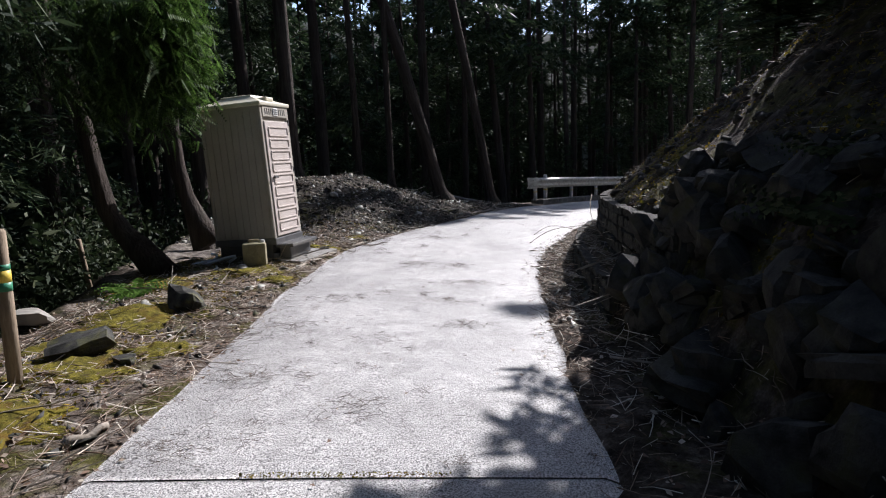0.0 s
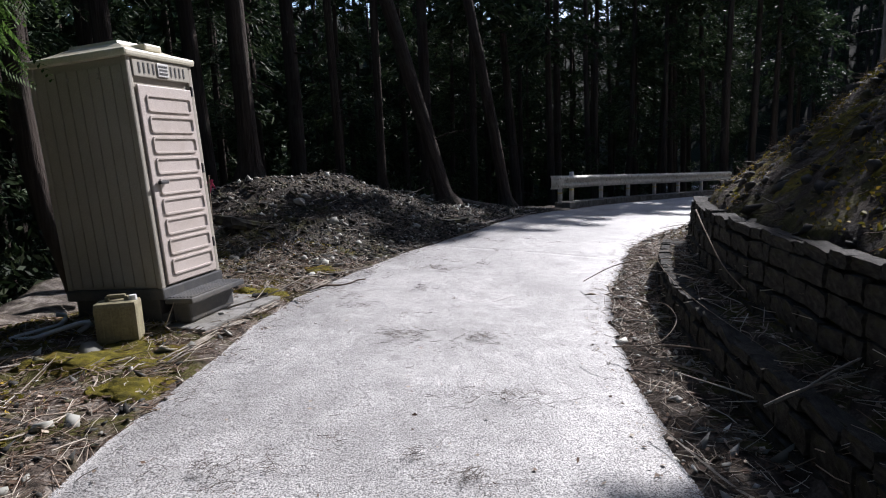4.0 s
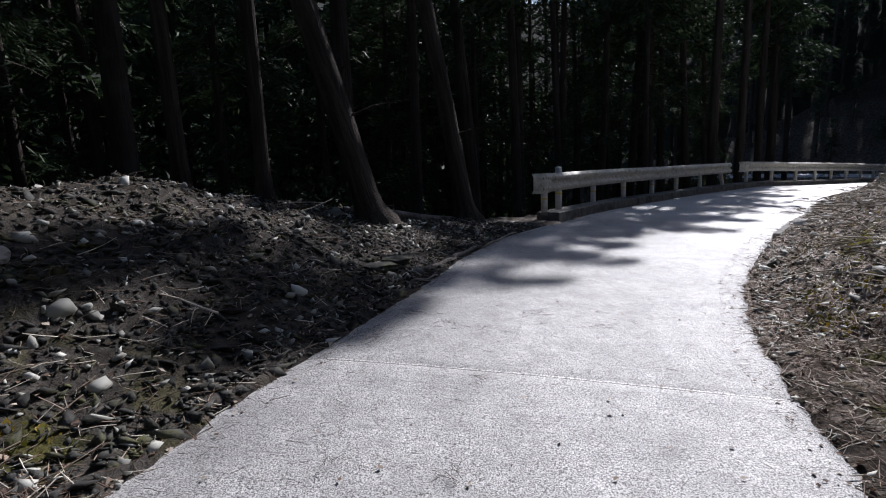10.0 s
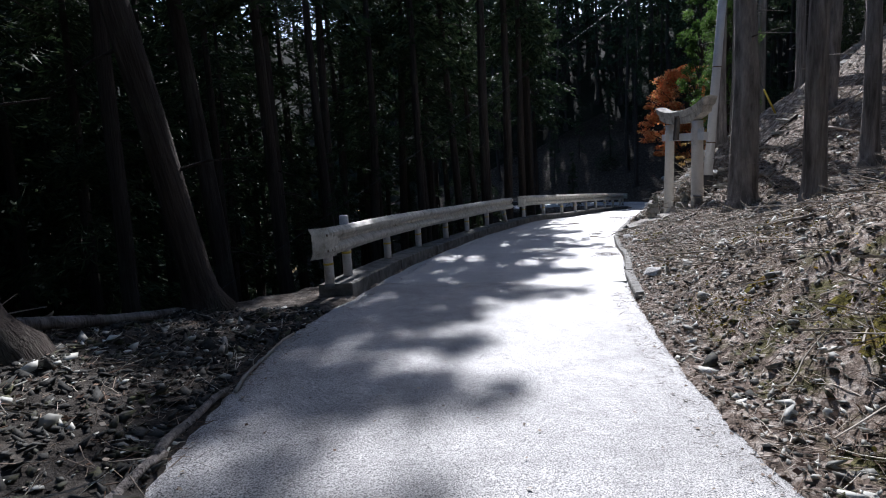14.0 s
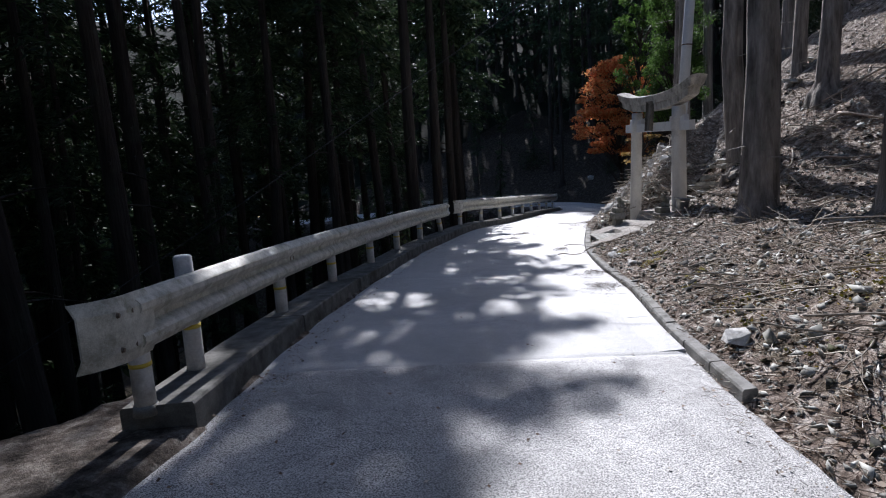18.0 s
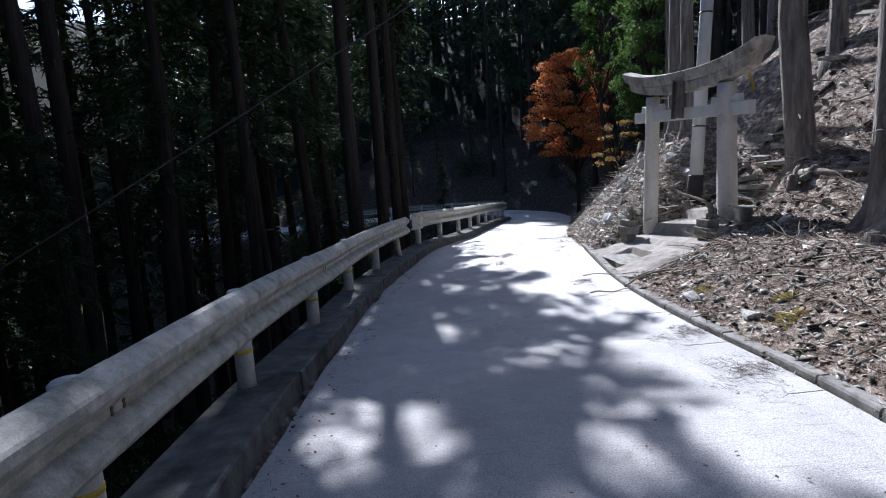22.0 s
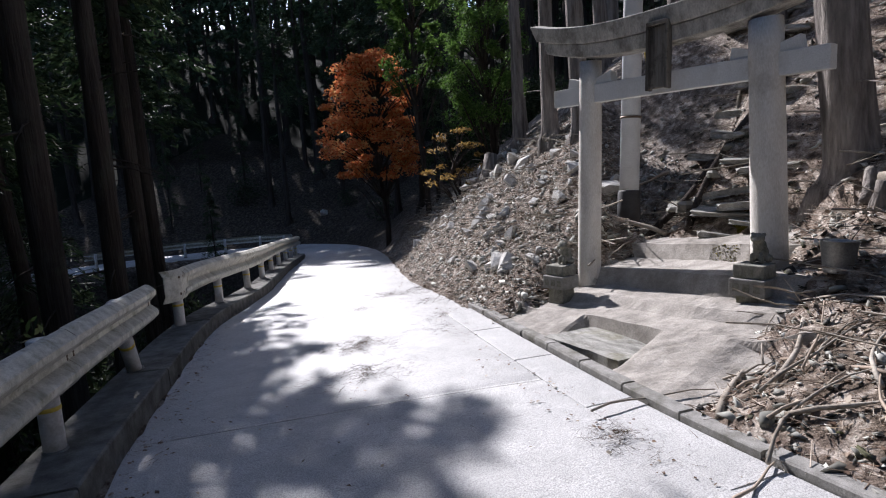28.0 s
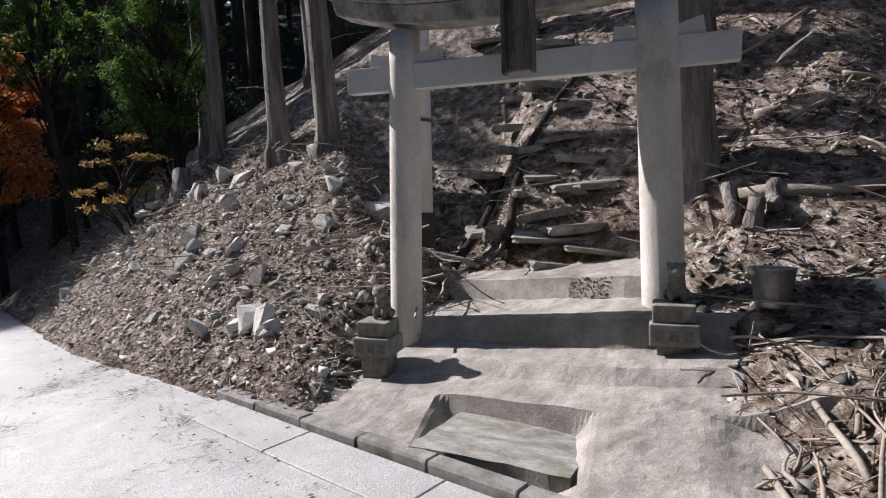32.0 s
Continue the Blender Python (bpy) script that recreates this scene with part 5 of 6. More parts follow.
def moss(cx, cy, r, seed, thick=.05):
    bm = bmesh.new()
    bmesh.ops.create_icosphere(bm, subdivisions=4, radius=1)
    bmesh.ops.delete(bm, geom=[v for v in bm.verts if v.co.z < -.05], context='VERTS')
    xs = np.array([v.co.x for v in bm.verts])
    ys = np.array([v.co.y for v in bm.verts])
    rim = np.array([.8 + .4 * noise.noise(Vector((v.co.x * 1.6 + seed, v.co.y * 1.6, 0))) + .2 * noise.noise(Vector((v.co.x * 5 + seed, v.co.y * 5, 3))) for v in bm.verts])
    r *= 1.3 if cx < 0 else .8
    thick *= 1 if cx < 0 else .55
    X, Y = cx + xs * rim * r * 1.25, cy + ys * rim * r
    Z = surface(X, Y)
    for v, a, b, c in zip(bm.verts, X, Y, Z):
        hgt = v.co.z
        v.co = Vector((a, b, c + (hgt * thick * (1 + .9 * noise.noise(Vector((a * 9, b * 9, seed))) + .6 * noise.noise(Vector((a * 30, b * 30, seed)))) - .012)))
    ob = part("moss_cushion", bm, M_MOSS, None, smooth_shade=True)
    return tagged(ob, "yellow-green moss cushion on the roadside", "moss", "moss cushions")


for i, (cx, cy, r) in enumerate([(-2.95, 5.4, .42), (-2.6, 7.9, .4), (-2.8, 4.2, .35), (-2.3, 4.6, .2), (-1.95, 9.75, .25), (-3.3, 4.8, .3), (-2.1, 7.3, .22), (-3.5, 7.2, .35), (-2.6, 3.2, .3), (9.45, 20.4, .22), (10.3, 21.6, .25),
                                 (11.2, 22.7, .2), (9.0, 20.2, .14), (10.75, 21.75, .2), (5.2, 15.0, .3), (5.7, 15.6, .25), (5.9, 15.2, .3), (4.6, 14.4, .25), (3.6, 11.9, .3), (3.9, 12.5, .35), (3.2, 9.8, .35), (3.6, 10.8, .4), (2.9, 8.6, .3), (4.2, 13.2, .3), (4.3, 11.8, .3), (3.0, 7.6, .35), (3.5, 9.0, .3), (16.35, 25.6, .12), (15.75, 23.75, .16), (-1.6, 11.0, .2), (6.6, 16.8, .25)]):
    moss(cx, cy, r, i * 3.7)


jx, jy, jz = on_road(rg, 420, 2.033, 2.048, .28, .7)
scatter("joint_moss", M_MOSS, "thin line of moss grown in the road joint", "moss", LEAVES, jx, jy, jz - .002, rg.uniform(.008, .018, len(jx)), rg, .5)


# ---- portable toilet ----
def ring_panel(bm, w, h, x, y, z, depth, bar):
    """A raised frame with rounded corners on a face looking along +x."""
    outer, inner = [], []
    for sgn_y, sgn_z in ((-1, -1), (1, -1), (1, 1), (-1, 1)):
        for k in range(4):
            a = math.radians({(-1, -1): 180, (1, -1): 270, (1, 1): 0, (-1, 1): 90}[(sgn_y, sgn_z)] + 30 * k)
            for rad, lst, ww, hh in ((.03, outer, w, h), (.018, inner, w - bar * 2, h - bar * 2)):
                lst.append((y + sgn_y * (ww / 2 - rad) + rad * math.cos(a), z + sgn_z * (hh / 2 - rad) + rad * math.sin(a)))
    n = len(outer)
    vo = [bm.verts.new((x, a, b)) for a, b in outer]
    vt = [bm.verts.new((x + depth, (a - y) * .975 + y, (b - z) * .96 + z)) for a, b in outer]
    vi = [bm.verts.new((x + depth, a, b)) for a, b in inner]
    vb = [bm.verts.new((x + .001, (a - y) * .97 + y, (b - z) * .95 + z)) for a, b in inner]
    for ring_a, ring_b in ((vo, vt), (vt, vi), (vi, vb)):
        for k in range(n):
            k2 = (k + 1) % n
            bm.faces.new((ring_a[k], ring_a[k2], ring_b[k2], ring_b[k]))


def portable_toilet():
    t = tagged(empty("portable_toilet", pose(-2.83, 9.12, .02, 0, -2.6, -15)), "faded beige plastic portable toilet on a dark base", "portable toilet")
    D, W, Z0, Z1 = 1.0, .78, .30, 2.24
    part("cabin", box_bm((D - .03, W - .03, Z1 - Z0), .02, (0, 0, (Z0 + Z1) / 2)), M_TOILET, t)
    # ribbed side walls: broad panels with narrow grooves between them
    for s in (-1, 1):
        wall = new("side_wall")
        wall.parent = t
        n = 8
        for k in range(n):
            w = (D - .1) / n
            bm = box_bm((w - .012, .016, Z1 - Z0 - .1), .004, (-D / 2 + .05 + w * (k + .5), s * (W / 2 - .008), (Z0 + Z1) / 2 - .02))
            part("panel", bm, M_TOILET, wall)
        for dx in (-.12, .2):
            bm = bmesh.new()
            bmesh.ops.create_cone(bm, cap_ends=True, segments=14, radius1=.028, radius2=.022, depth=.02, matrix=pose(dx, s * (W / 2 + .006), Z1 - .14, 90))
            part("vent_plug", bm, M_TOILET, wall)
    for sy in (-1, 1):
        for sx in (-1, 1):
            part("corner_post", box_bm((.055, .055, Z1 - Z0), .014, (sx * (D / 2 - .02), sy * (W / 2 - .02), (Z0 + Z1) / 2)), M_TOILET, t)
    # door with nine raised panels
    door = part("door", box_bm((.03, W - .12, Z1 - Z0 - .26), .008, (D / 2 + .008, 0, (Z0 + Z1) / 2 - .1)), M_DOOR, t, "pinkish beige door with raised panels")
    n, lo, hi = 9, Z0 + .08, Z1 - .29
    for k in range(n):
        bm = bmesh.new()
        ring_panel(bm, W - .22, (hi - lo) / n - .03, D / 2 + .021, .02, lo + (hi - lo) * (k + .5) / n, .014, .018)
        bmesh.ops.recalc_face_normals(bm, faces=bm.faces)
        part("panel_frame", bm, M_DOOR, door)
    part("handle", box_bm((.035, .10, .03), .008, (D / 2 + .045, -W / 2 + .16, 1.2)), M_BLACK, door, "dark door latch")
    for z in (.6, 1.3, 2.0):
        part("hinge", box_bm((.02, .02, .09), .005, (D / 2 + .02, W / 2 - .045, z)), M_BLACK, door)
    # grille over the door
    g = part("vent_panel", box_bm((.02, W - .1, .15), .006, (D / 2 + .006, 0, Z1 - .09)), M_TOILET, t)
    for k in range(11):
        y = -W / 2 + .12 + (W - .24) * k / 10
        if abs(y) > .09:
            part("slot", box_bm((.012, .016, .085), 0, (D / 2 + .014, y, Z1 - .09)), M_BLACK, g)
    part("label_plate", box_bm((.012, .13, .11), .003, (D / 2 + .02, 0, Z1 - .09)), M_BAND_WHITE, g, "small sign plate with dark writing")
    for k in range(3):
        part("writing", box_bm((.004, .10, .014), 0, (D / 2 + .028, 0, Z1 - .06 - .03 * k)), M_BLACK, g)
    # roof: overhanging rim, low pyramid, raised ridge vent
    rf = part("roof", box_bm((D + .07, W + .07, .06), .018, (0, 0, Z1 + .02)), M_ROOF, t, "cream moulded plastic roof")
    bm = bmesh.new()
    tiers = [(D / 2 + .01, W / 2 + .01, Z1 + .05), (D / 2 - .1, W / 2 - .10, Z1 + .09), (D / 2 - .12, W / 2 - .12, Z1 + .10), (.26, .18, Z1 + .15), (.25, .17, Z1 + .175), (.2, .13, Z1 + .185)]
    rings = [[bm.verts.new((sx * a, sy * b, z)) for sx, sy in ((-1, -1), (1, -1), (1, 1), (-1, 1))] for a, b, z in tiers]
    for r0, r1 in zip(rings[:-1], rings[1:]):
        for k in range(4):
            bm.faces.new((r0[k], r0[(k + 1) % 4], r1[(k + 1) % 4], r1[k]))
    bm.faces.new(rings[-1])
    part("crown", bm, M_ROOF, rf)
    part("cowl", box_bm((.2, .2, .06), .015, (.36, 0, Z1 + .105)), M_ROOF, rf)
    # base and step
    b = part("base", box_bm((D + .04, W + .04, .10), .015, (0, 0, Z0 - .04)), M_TBASE, t, "dark grey plastic base")
    part("tank", box_bm((D - .1, W - .06, .24), .02, (-.03, 0, Z0 - .2)), M_TBASE, b)
    st = part("step", box_bm((.28, W - .02, .05), .012, (D / 2 + .13, 0, Z0 - .11)), M_TBASE, b, "ribbed black step")
    for k in range(7):
        part("rib", box_bm((.014, W - .08, .012), .003, (D / 2 + .03 + k * .035, 0, Z0 - .08)), M_TBASE, st)
    part("step_skirt", box_bm((.18, W - .16, .19), .02, (D / 2 + .09, 0, Z0 - .22)), M_TBASE, b)
    for sy in (-1, 1):
        part("foot", box_bm((D, .12, .09), .01, (0, sy * (W / 2 - .1), .03)), M_TBASE, b)
    return t


M_BAND_WHITE = simple("white_label", (0.62, 0.62, 0.6), (0.72, 0.72, 0.7), 9, 0.5, 60, 0.1, (0.4, 0.38, 0.33), 4)
portable_toilet()


M_CAN = simple("dirty_yellowed_plastic", (0.20, 0.18, 0.11), (0.34, 0.31, 0.20), 5, 0.5, 60, 0.08, (0.14, 0.12, 0.08), 4)


def jerrycan():
    t = tagged(empty("jerrycan", pose(-2.68, 8.3, ground_z(-2.68, 8.3) - .01, 0, 0, 12)), "dirty cream plastic jerrycan beside the toilet", "canister")
    part("body", box_bm((.32, .19, .34), .035, (0, 0, .17)), M_CAN, t)
    part("grip", box_bm((.14, .035, .03), .012, (0, 0, .375)), M_CAN, t)
    for dx in (-.07, .07):
        part("grip_foot", box_bm((.03, .035, .05), .008, (dx, 0, .35)), M_CAN, t)
    bm = bmesh.new()
    bmesh.ops.create_cone(bm, cap_ends=True, segments=14, radius1=.03, radius2=.028, depth=.04, matrix=Matrix.Translation((.12, 0, .355)))
    part("cap", bm, M_BAND_WHITE, t)
    for k in range(4):
        part("rib", box_bm((.02, .2, .24), .006, (-.1 + .066 * k, 0, .17)), M_CAN, t)


jerrycan()


def hose():
    pts = [(-3.1 + .18 * math.sin(k * .5) - .03 * k, 8.42 + .02 * k * math.cos(k * .4), ground_z(-3.1, 8.4) + .03 + .08 * max(0, math.sin(k * .45))) for k in range(18)]
    v, f = tube_rings(pts, [.02] * 18, 8)
    tagged(link_mesh("hose", v, f, M_POLE), "grey plastic hose coiled by the toilet", "hose")


hose()

# ---- stakes along the shoulder ----
M_WOODPOST = simple("weathered_stake_wood", (0.17, 0.13, 0.09), (0.33, 0.27, 0.2), 6, 0.9, 60, 0.5, (0.1, 0.08, 0.06), 2, stretch=(1, 1, .15))
M_GREEN = simple("green_tape", (0.02, 0.17, 0.09), (0.03, 0.22, 0.12), 8, .5, 60, .1)
M_PINK = simple("pink_ribbon", (0.62, 0.05, 0.16), (0.75, 0.09, 0.22), 8, .6, 60, .1)


def stake(x, y, h, r, lean, label, bands=(), plate=None, ribbon=False):
    z = ground_z(x, y)
    t = tagged(empty("marker_stake", pose(x, y, z, *lean)), label, "stake")
    v, f = tube_rings([(0, 0, -.25), (0, 0, h * .5), (0, 0, h * .98), (0, 0, h)], [r, r, r, r * .8], 12, .04)
    link_mesh("post", v, f, M_WOODPOST, t)
    for z0, z1, m in bands:
        v, f = tube_rings([(0, 0, z0), (0, 0, z1)], [r * 1.06, r * 1.06], 12)
        link_mesh("tape", v, f, m, t, "coloured tape wound round the stake")
    if plate:
        part("plate", box_bm(plate[0], .004, plate[1]), M_BAND_WHITE, t, "white marker plate with faint writing")
        for k in range(4):
            part("writing", box_bm((plate[0][0] * .5, .002, .02), 0, (plate[1][0], plate[1][1] - plate[0][1] / 2 - .002, plate[1][2] + .09 - .05 * k)), M_BLACK, t)
    if ribbon:
        bm = bmesh.new()
        for k, (dx, dz, rz) in enumerate(((.03, -.10, 14), (.05, -.07, -32), (-.02, -.05, 60))):
            box_bm((.025, .004, .2 - .04 * k), .0, (0, 0, 0), bm)
            bm.verts.ensure_lookup_table()
            for v2 in bm.verts[-8:]:
                v2.co = pose(dx, 0, h - .06 + dz, 0, rz, 0) @ v2.co
        part("ribbon", bm, M_PINK, t, "pink plastic ribbon")
    return t


stake(-2.93, 3.82, 1.05, .045, (0, 2, 10), "leaning wooden stake with yellow and green tape", [(.78, .82, M_GREEN), (.70, .78, M_BAND), (.64, .70, M_GREEN)])
stake(-2.78, 10.5, .82, .035, (0, -3, 0), "wooden stake with a white marker plate", plate=((.075, .02, .38), (0, -.045, .62)))
stake(-3.6, 12.7, .75, .014, (3, 3, 0), "thin stick tied with pink ribbon on the gravel heap", ribbon=True)
stake(-4.9, 8.0, .7, .035, (0, -6, 0), "short grey stake in the dark undergrowth")

stone(ROCKS[0], -2.57, 5.74, ground_z(-2.57, 5.74) + .08, (.42, .36, .48), (0, 15, 20), label="dark rounded stone on the mossy shoulder")
stone(SLABS[1], -2.9, 4.5, ground_z(-2.9, 4.5) + .09, (.44, .42, .85), (12, -10, 30), label="tilted striped slate slab on the shoulder")
stone(ROCKS[3], -2.42, 4.25, ground_z(-2.42, 4.25) + .03, (.2, .16, .16), label="small dark stone on the moss")
stone(PALE_ROCKS[0], -4.2, 5.8, ground_z(-4.2, 5.8) + .1, (.5, .35, .35), label="white quartz stone at the edge of the drop")
stone(PALE_ROCKS[1], -2.46, 13.6, ground_z(-2.46, 13.6) + .04, (.24, .18, .22), label="white stone on the gravel heap")
stone(SLABS[3], -3.1, 12.6, ground_z(-3.1, 12.6) + .06, (.7, .6, .9), (6, 14, 60), label="flat grey slab resting on the gravel heap")
stone(SLABS[4], .33, 15.97, ground_z(.33, 15.97) + .02, (.4, .5, .5), (4, 3, 75), label="flat pale stone slab in the gravel")
stone(SLABS[2], .12, 15.55, ground_z(.12, 15.55) + .02, (.36, .4, .5), (0, 3, 30), label="flat pale stone slab in the gravel")
stone(ROCKS[2], -1.95, 9.55, ground_z(-1.95, 9.55) + .03, (.2, .14, .16), label="dark stone beside the moss")
stone(SHARDS[4], 10.95, 22.75, ground_z(10.95, 22.75) + .03, (.22, .17, .17), (0, 0, 40), label="angular grey stone at the kerb")
stone(SHARDS[5], 7.4, 18.85, ground_z(7.4, 18.85) + .05, (.26, .2, .24), label="angular grey stone beside the kerb")
stone(SHARDS[1], 10.35, 21.95, ground_z(10.35, 21.95) + .03, (.2, .16, .15), (0, 0, 70), label="angular grey stone at the kerb")


# ---- wood lying about ----
def lying(name, a, b, r0, r1, mat, label, category="log", bend=.04, sides=9, group=""):
    a, b = Vector(a), Vector(b)
    n = 6
    pts, rad = [], []
    off = (b - a).cross(Vector((0, 0, 1))).normalized()
    for k in range(n + 1):
        f = k / n
        p = a.lerp(b, f) + off * bend * (b - a).length * math.sin(f * 3.1) * (1 if (a.x * 7 % 2) > 1 else -1)
        pts.append(p + Vector((0, 0, .015 * math.sin(f * 9))))
        rad.append(r0 + (r1 - r0) * f)
    v, f = tube_rings(pts, rad, sides, .22, a.x * 3 + a.y)
    return tagged(link_mesh(name, v, f, mat), label, category, group)


def lie(x0, y0, x1, y1, r0, r1, mat, label, category="log", lift=0.6, **kw):
    a = (x0, y0, max(ground_z(x0, y0), road_top(x0, y0)) + r0 * lift)
    b = (x1, y1, max(ground_z(x1, y1), road_top(x1, y1)) + r1 * lift + .01)
    return lying("fallen_" + category, a, b, r0, r1, mat, label, category, **kw)


def road_top(x, y):
    u, d, h, zl, zr = road_coords([x], [y])
    return float((zl + zr)[0] / 2 + (zr - zl)[0] / 2 * d[0] / h[0]) if abs(d[0]) < h[0] + .05 else -99


lie(.62, 15.75, 1.05, 16.5, .032, .026, M_BARK_PALE, "bleached log edging the road beside the gravel")
lie(1.0, 16.45, 1.5, 17.3, .03, .022, M_BARK_PALE, "bleached log edging the road beside the gravel")
lie(1.55, 17.3, 2.3, 18.6, .016, .011, M_BLEACHED, "bleached split branch along the road edge")
lie(-.3, 18.6, 1.75, 20.6, .06, .05, M_BARK_PALE, "long fallen log at the edge of the valley")
lie(1.6, 18.25, 1.68, 18.6, .025, .02, M_BLEACHED, "short white stick on the gravel", "stick")
lie(-1.5, 10.1, -1.0, 10.55, .012, .008, M_DARKTWIG, "brown stick on the edge of the road", "stick")
lie(-2.1, 3.0, -1.97, 3.2, .022, .02, M_BLEACHED, "short cut end of pale wood in the litter", "stick")
lie(.45, 15.3, .75, 15.6, .015, .01, M_BLEACHED, "splintered pale wood in the litter", "stick")
lie(1.95, 10.75, 2.05, 9.7, .010, .008, M_BLEACHED, "curved bleached branch below the wall", "branch", bend=.15)
lie(2.02, 9.8, 1.8, 8.95, .013, .010, M_BLEACHED, "curved bleached branch below the wall", "branch", bend=.12)
lie(1.6, 9.0, 2.0, 8.9, .009, .007, M_BLEACHED, "short stick crossing the litter strip", "stick")
lie(1.5, 10.1, 1.85, 10.15, .012, .008, M_TWIG, "dark stick on the road", "stick")
def rotten_board(x0, y0, x1, y1, w, seed):
    """A board rotted into a bundle of thin splinters of uneven length."""
    rw = np.random.default_rng(seed)
    L = math.hypot(x1 - x0, y1 - y0)
    xm, ym = (x0 + x1) / 2, (y0 + y1) / 2
    board = tagged(empty("rotten_board", pose(xm, ym, max(ground_z(xm, ym), road_top(xm, ym)) + .012, 0, 0, math.degrees(math.atan2(y1 - y0, x1 - x0)))), "splintered pale rotten board along the road edge", "board", "rotten boards")
    for k in range(12):
        l, ox, oy, ang = L * rw.uniform(.25, .8), L * rw.uniform(-.3, .3), w * rw.uniform(-.5, .5), rw.normal(0, .07)
        a = Vector((ox - l / 2, oy - ang * l / 2, rw.uniform(0, .012)))
        b = Vector((ox + l / 2, oy + ang * l / 2, rw.uniform(0, .02)))
        m = a.lerp(b, .5) + Vector((0, rw.normal(0, .006), .004))
        v, f = tube_rings([a, m, b], [.004, rw.uniform(.005, .011), .002], 5)
        link_mesh("splinter", v, f, M_BLEACHED, board)


for k, ends in enumerate(((-2.1, 7.75, -1.95, 8.42, .13), (-1.99, 8.52, -1.86, 8.8, .10), (-1.87, 8.97, -1.73, 9.42, .10), (-1.6, 9.9, -1.38, 10.45, .09))):
    rotten_board(*ends, 400 + k)


def concrete_pad():
    bm = box_bm((.62, 1.15, .14), .012)
    for v in bm.verts:
        v.co.z += .008 * noise.noise(v.co * 3)
    ob = part("concrete_pad", bm, M_KERB)
    ob.matrix_world = pose(-2.2, 9.1, -.045, 0, 1, -17)
    tagged(ob, "small grey concrete pad before the toilet step", "pad", kind="structure")


concrete_pad()
M_BROWNWOOD = simple("dry_brown_stem", (0.12, 0.09, 0.065), (0.30, 0.25, 0.2), 5, 0.85, 50, 0.4)


def curl(name, pts, r, label):
    n = 22
    out = []
    for k in range(n):
        f = k / (n - 1) * (len(pts) - 1)
        i = min(int(f), len(pts) - 2)
        g = f - i
        p0, p1, p2, p3 = (Vector(pts[max(0, min(len(pts) - 1, j))]) for j in (i - 1, i, i + 1, i + 2))
        out.append(.5 * (2 * p1 + (p2 - p0) * g + (2 * p0 - 5 * p1 + 4 * p2 - p3) * g * g + (3 * p1 - p0 - 3 * p2 + p3) * g ** 3))
    v, f = tube_rings(out, [.5 * r * (1 - .5 * k / n) for k in range(n)], 7, .2, r * 99)
    tagged(link_mesh(name, v, f, M_BROWNWOOD), label, "branch")


curl("bent_branch", [(1.2, 8.0, -.1), (1.5, 7.9, -.05), (1.72, 8.1, .05), (1.75, 8.4, .1), (1.62, 8.5, .1)], .012, "thin bent branch curling over the road edge")
curl("bent_branch", [(1.55, 7.95, -.08), (1.8, 7.6, -.02), (1.95, 7.2, -.05), (1.9, 6.9, -.12)], .013, "thin bent branch below the wall")
curl("bent_branch", [(2.4, 9.4, .75), (2.2, 8.7, .62), (2.15, 8.2, .4), (2.3, 7.7, .12)], .013, "pale stem hanging over the upper wall")
curl("bent_branch", [(1.55, 10.4, -.15), (1.85, 10.0, .12), (2.3, 9.7, .22), (2.6, 9.5, .2)], .011, "arched stem leaning on the low wall")
curl("bent_branch", [(1.3, 8.3, .3), (1.5, 8.25, .42), (1.75, 8.2, .4), (2.0, 8.3, .3)], .008, "arched stem leaning on the low wall")
curl("rusty_wire", [(2.72, 11.3, .16), (2.25, 10.0, .17), (2.0, 8.9, .18), (1.88, 8.0, .19), (1.82, 7.0, .2)], .006, "rusty wire along the low wall top")
rs = np.random.default_rng(44)
for k in range(20):
    cx, cy = 12.35 + rs.normal(0, .42), 23.45 + rs.normal(0, .3)
    a, L = rs.normal(-.45, .55), rs.uniform(.3, 1.0)
    lie(cx - math.cos(a) * L / 2, cy - math.sin(a) * L / 2, cx + math.cos(a) * L / 2, cy + math.sin(a) * L / 2, rs.uniform(.007, .019), .005, M_BLEACHED if k % 3 else M_TWIG, "dry stick in the heap of branches by the kerb", "stick", lift=1 + rs.uniform(0, 5), bend=rs.uniform(0, .18), sides=7, group="heaped sticks")
lie(12.1, 24.1, 13.0, 23.9, .026, .018, M_BLEACHED, "stout bleached branch leaning on the kerb", "branch")
lie(12.5, 23.75, 13.3, 23.5, .022, .016, M_BLEACHED, "stout bleached branch beside the gate", "branch")
lie(14.85, 22.7, 14.3, 21.6, .06, .05, M_BLEACHED, "sawn pale log lying on the slope")
lie(14.75, 22.45, 14.55, 22.6, .06, .06, M_BARK_PALE, "short cut log piece among the litter")
lie(14.95, 22.75, 14.7, 22.85, .05, .05, M_BARK_PALE, "short cut log piece among the litter")
lie(15.3, 21.45, 15.85, 21.8, .07, .06, M_BLEACHED, "sawn pale log lying on the slope")
lie(16.5, 24.85, 17.4, 24.0, .05, .04, M_BARK, "dark fallen branch beside the steps", "branch")
lie(16.2, 24.6, 16.5, 25.7, .03, .02, M_BLEACHED, "bleached branch on the slope behind the gate", "branch")
lie(16.0, 24.35, 17.6, 22.9, .05, .035, M_BARK, "dark root crossing below the stone steps", "root", bend=.1)
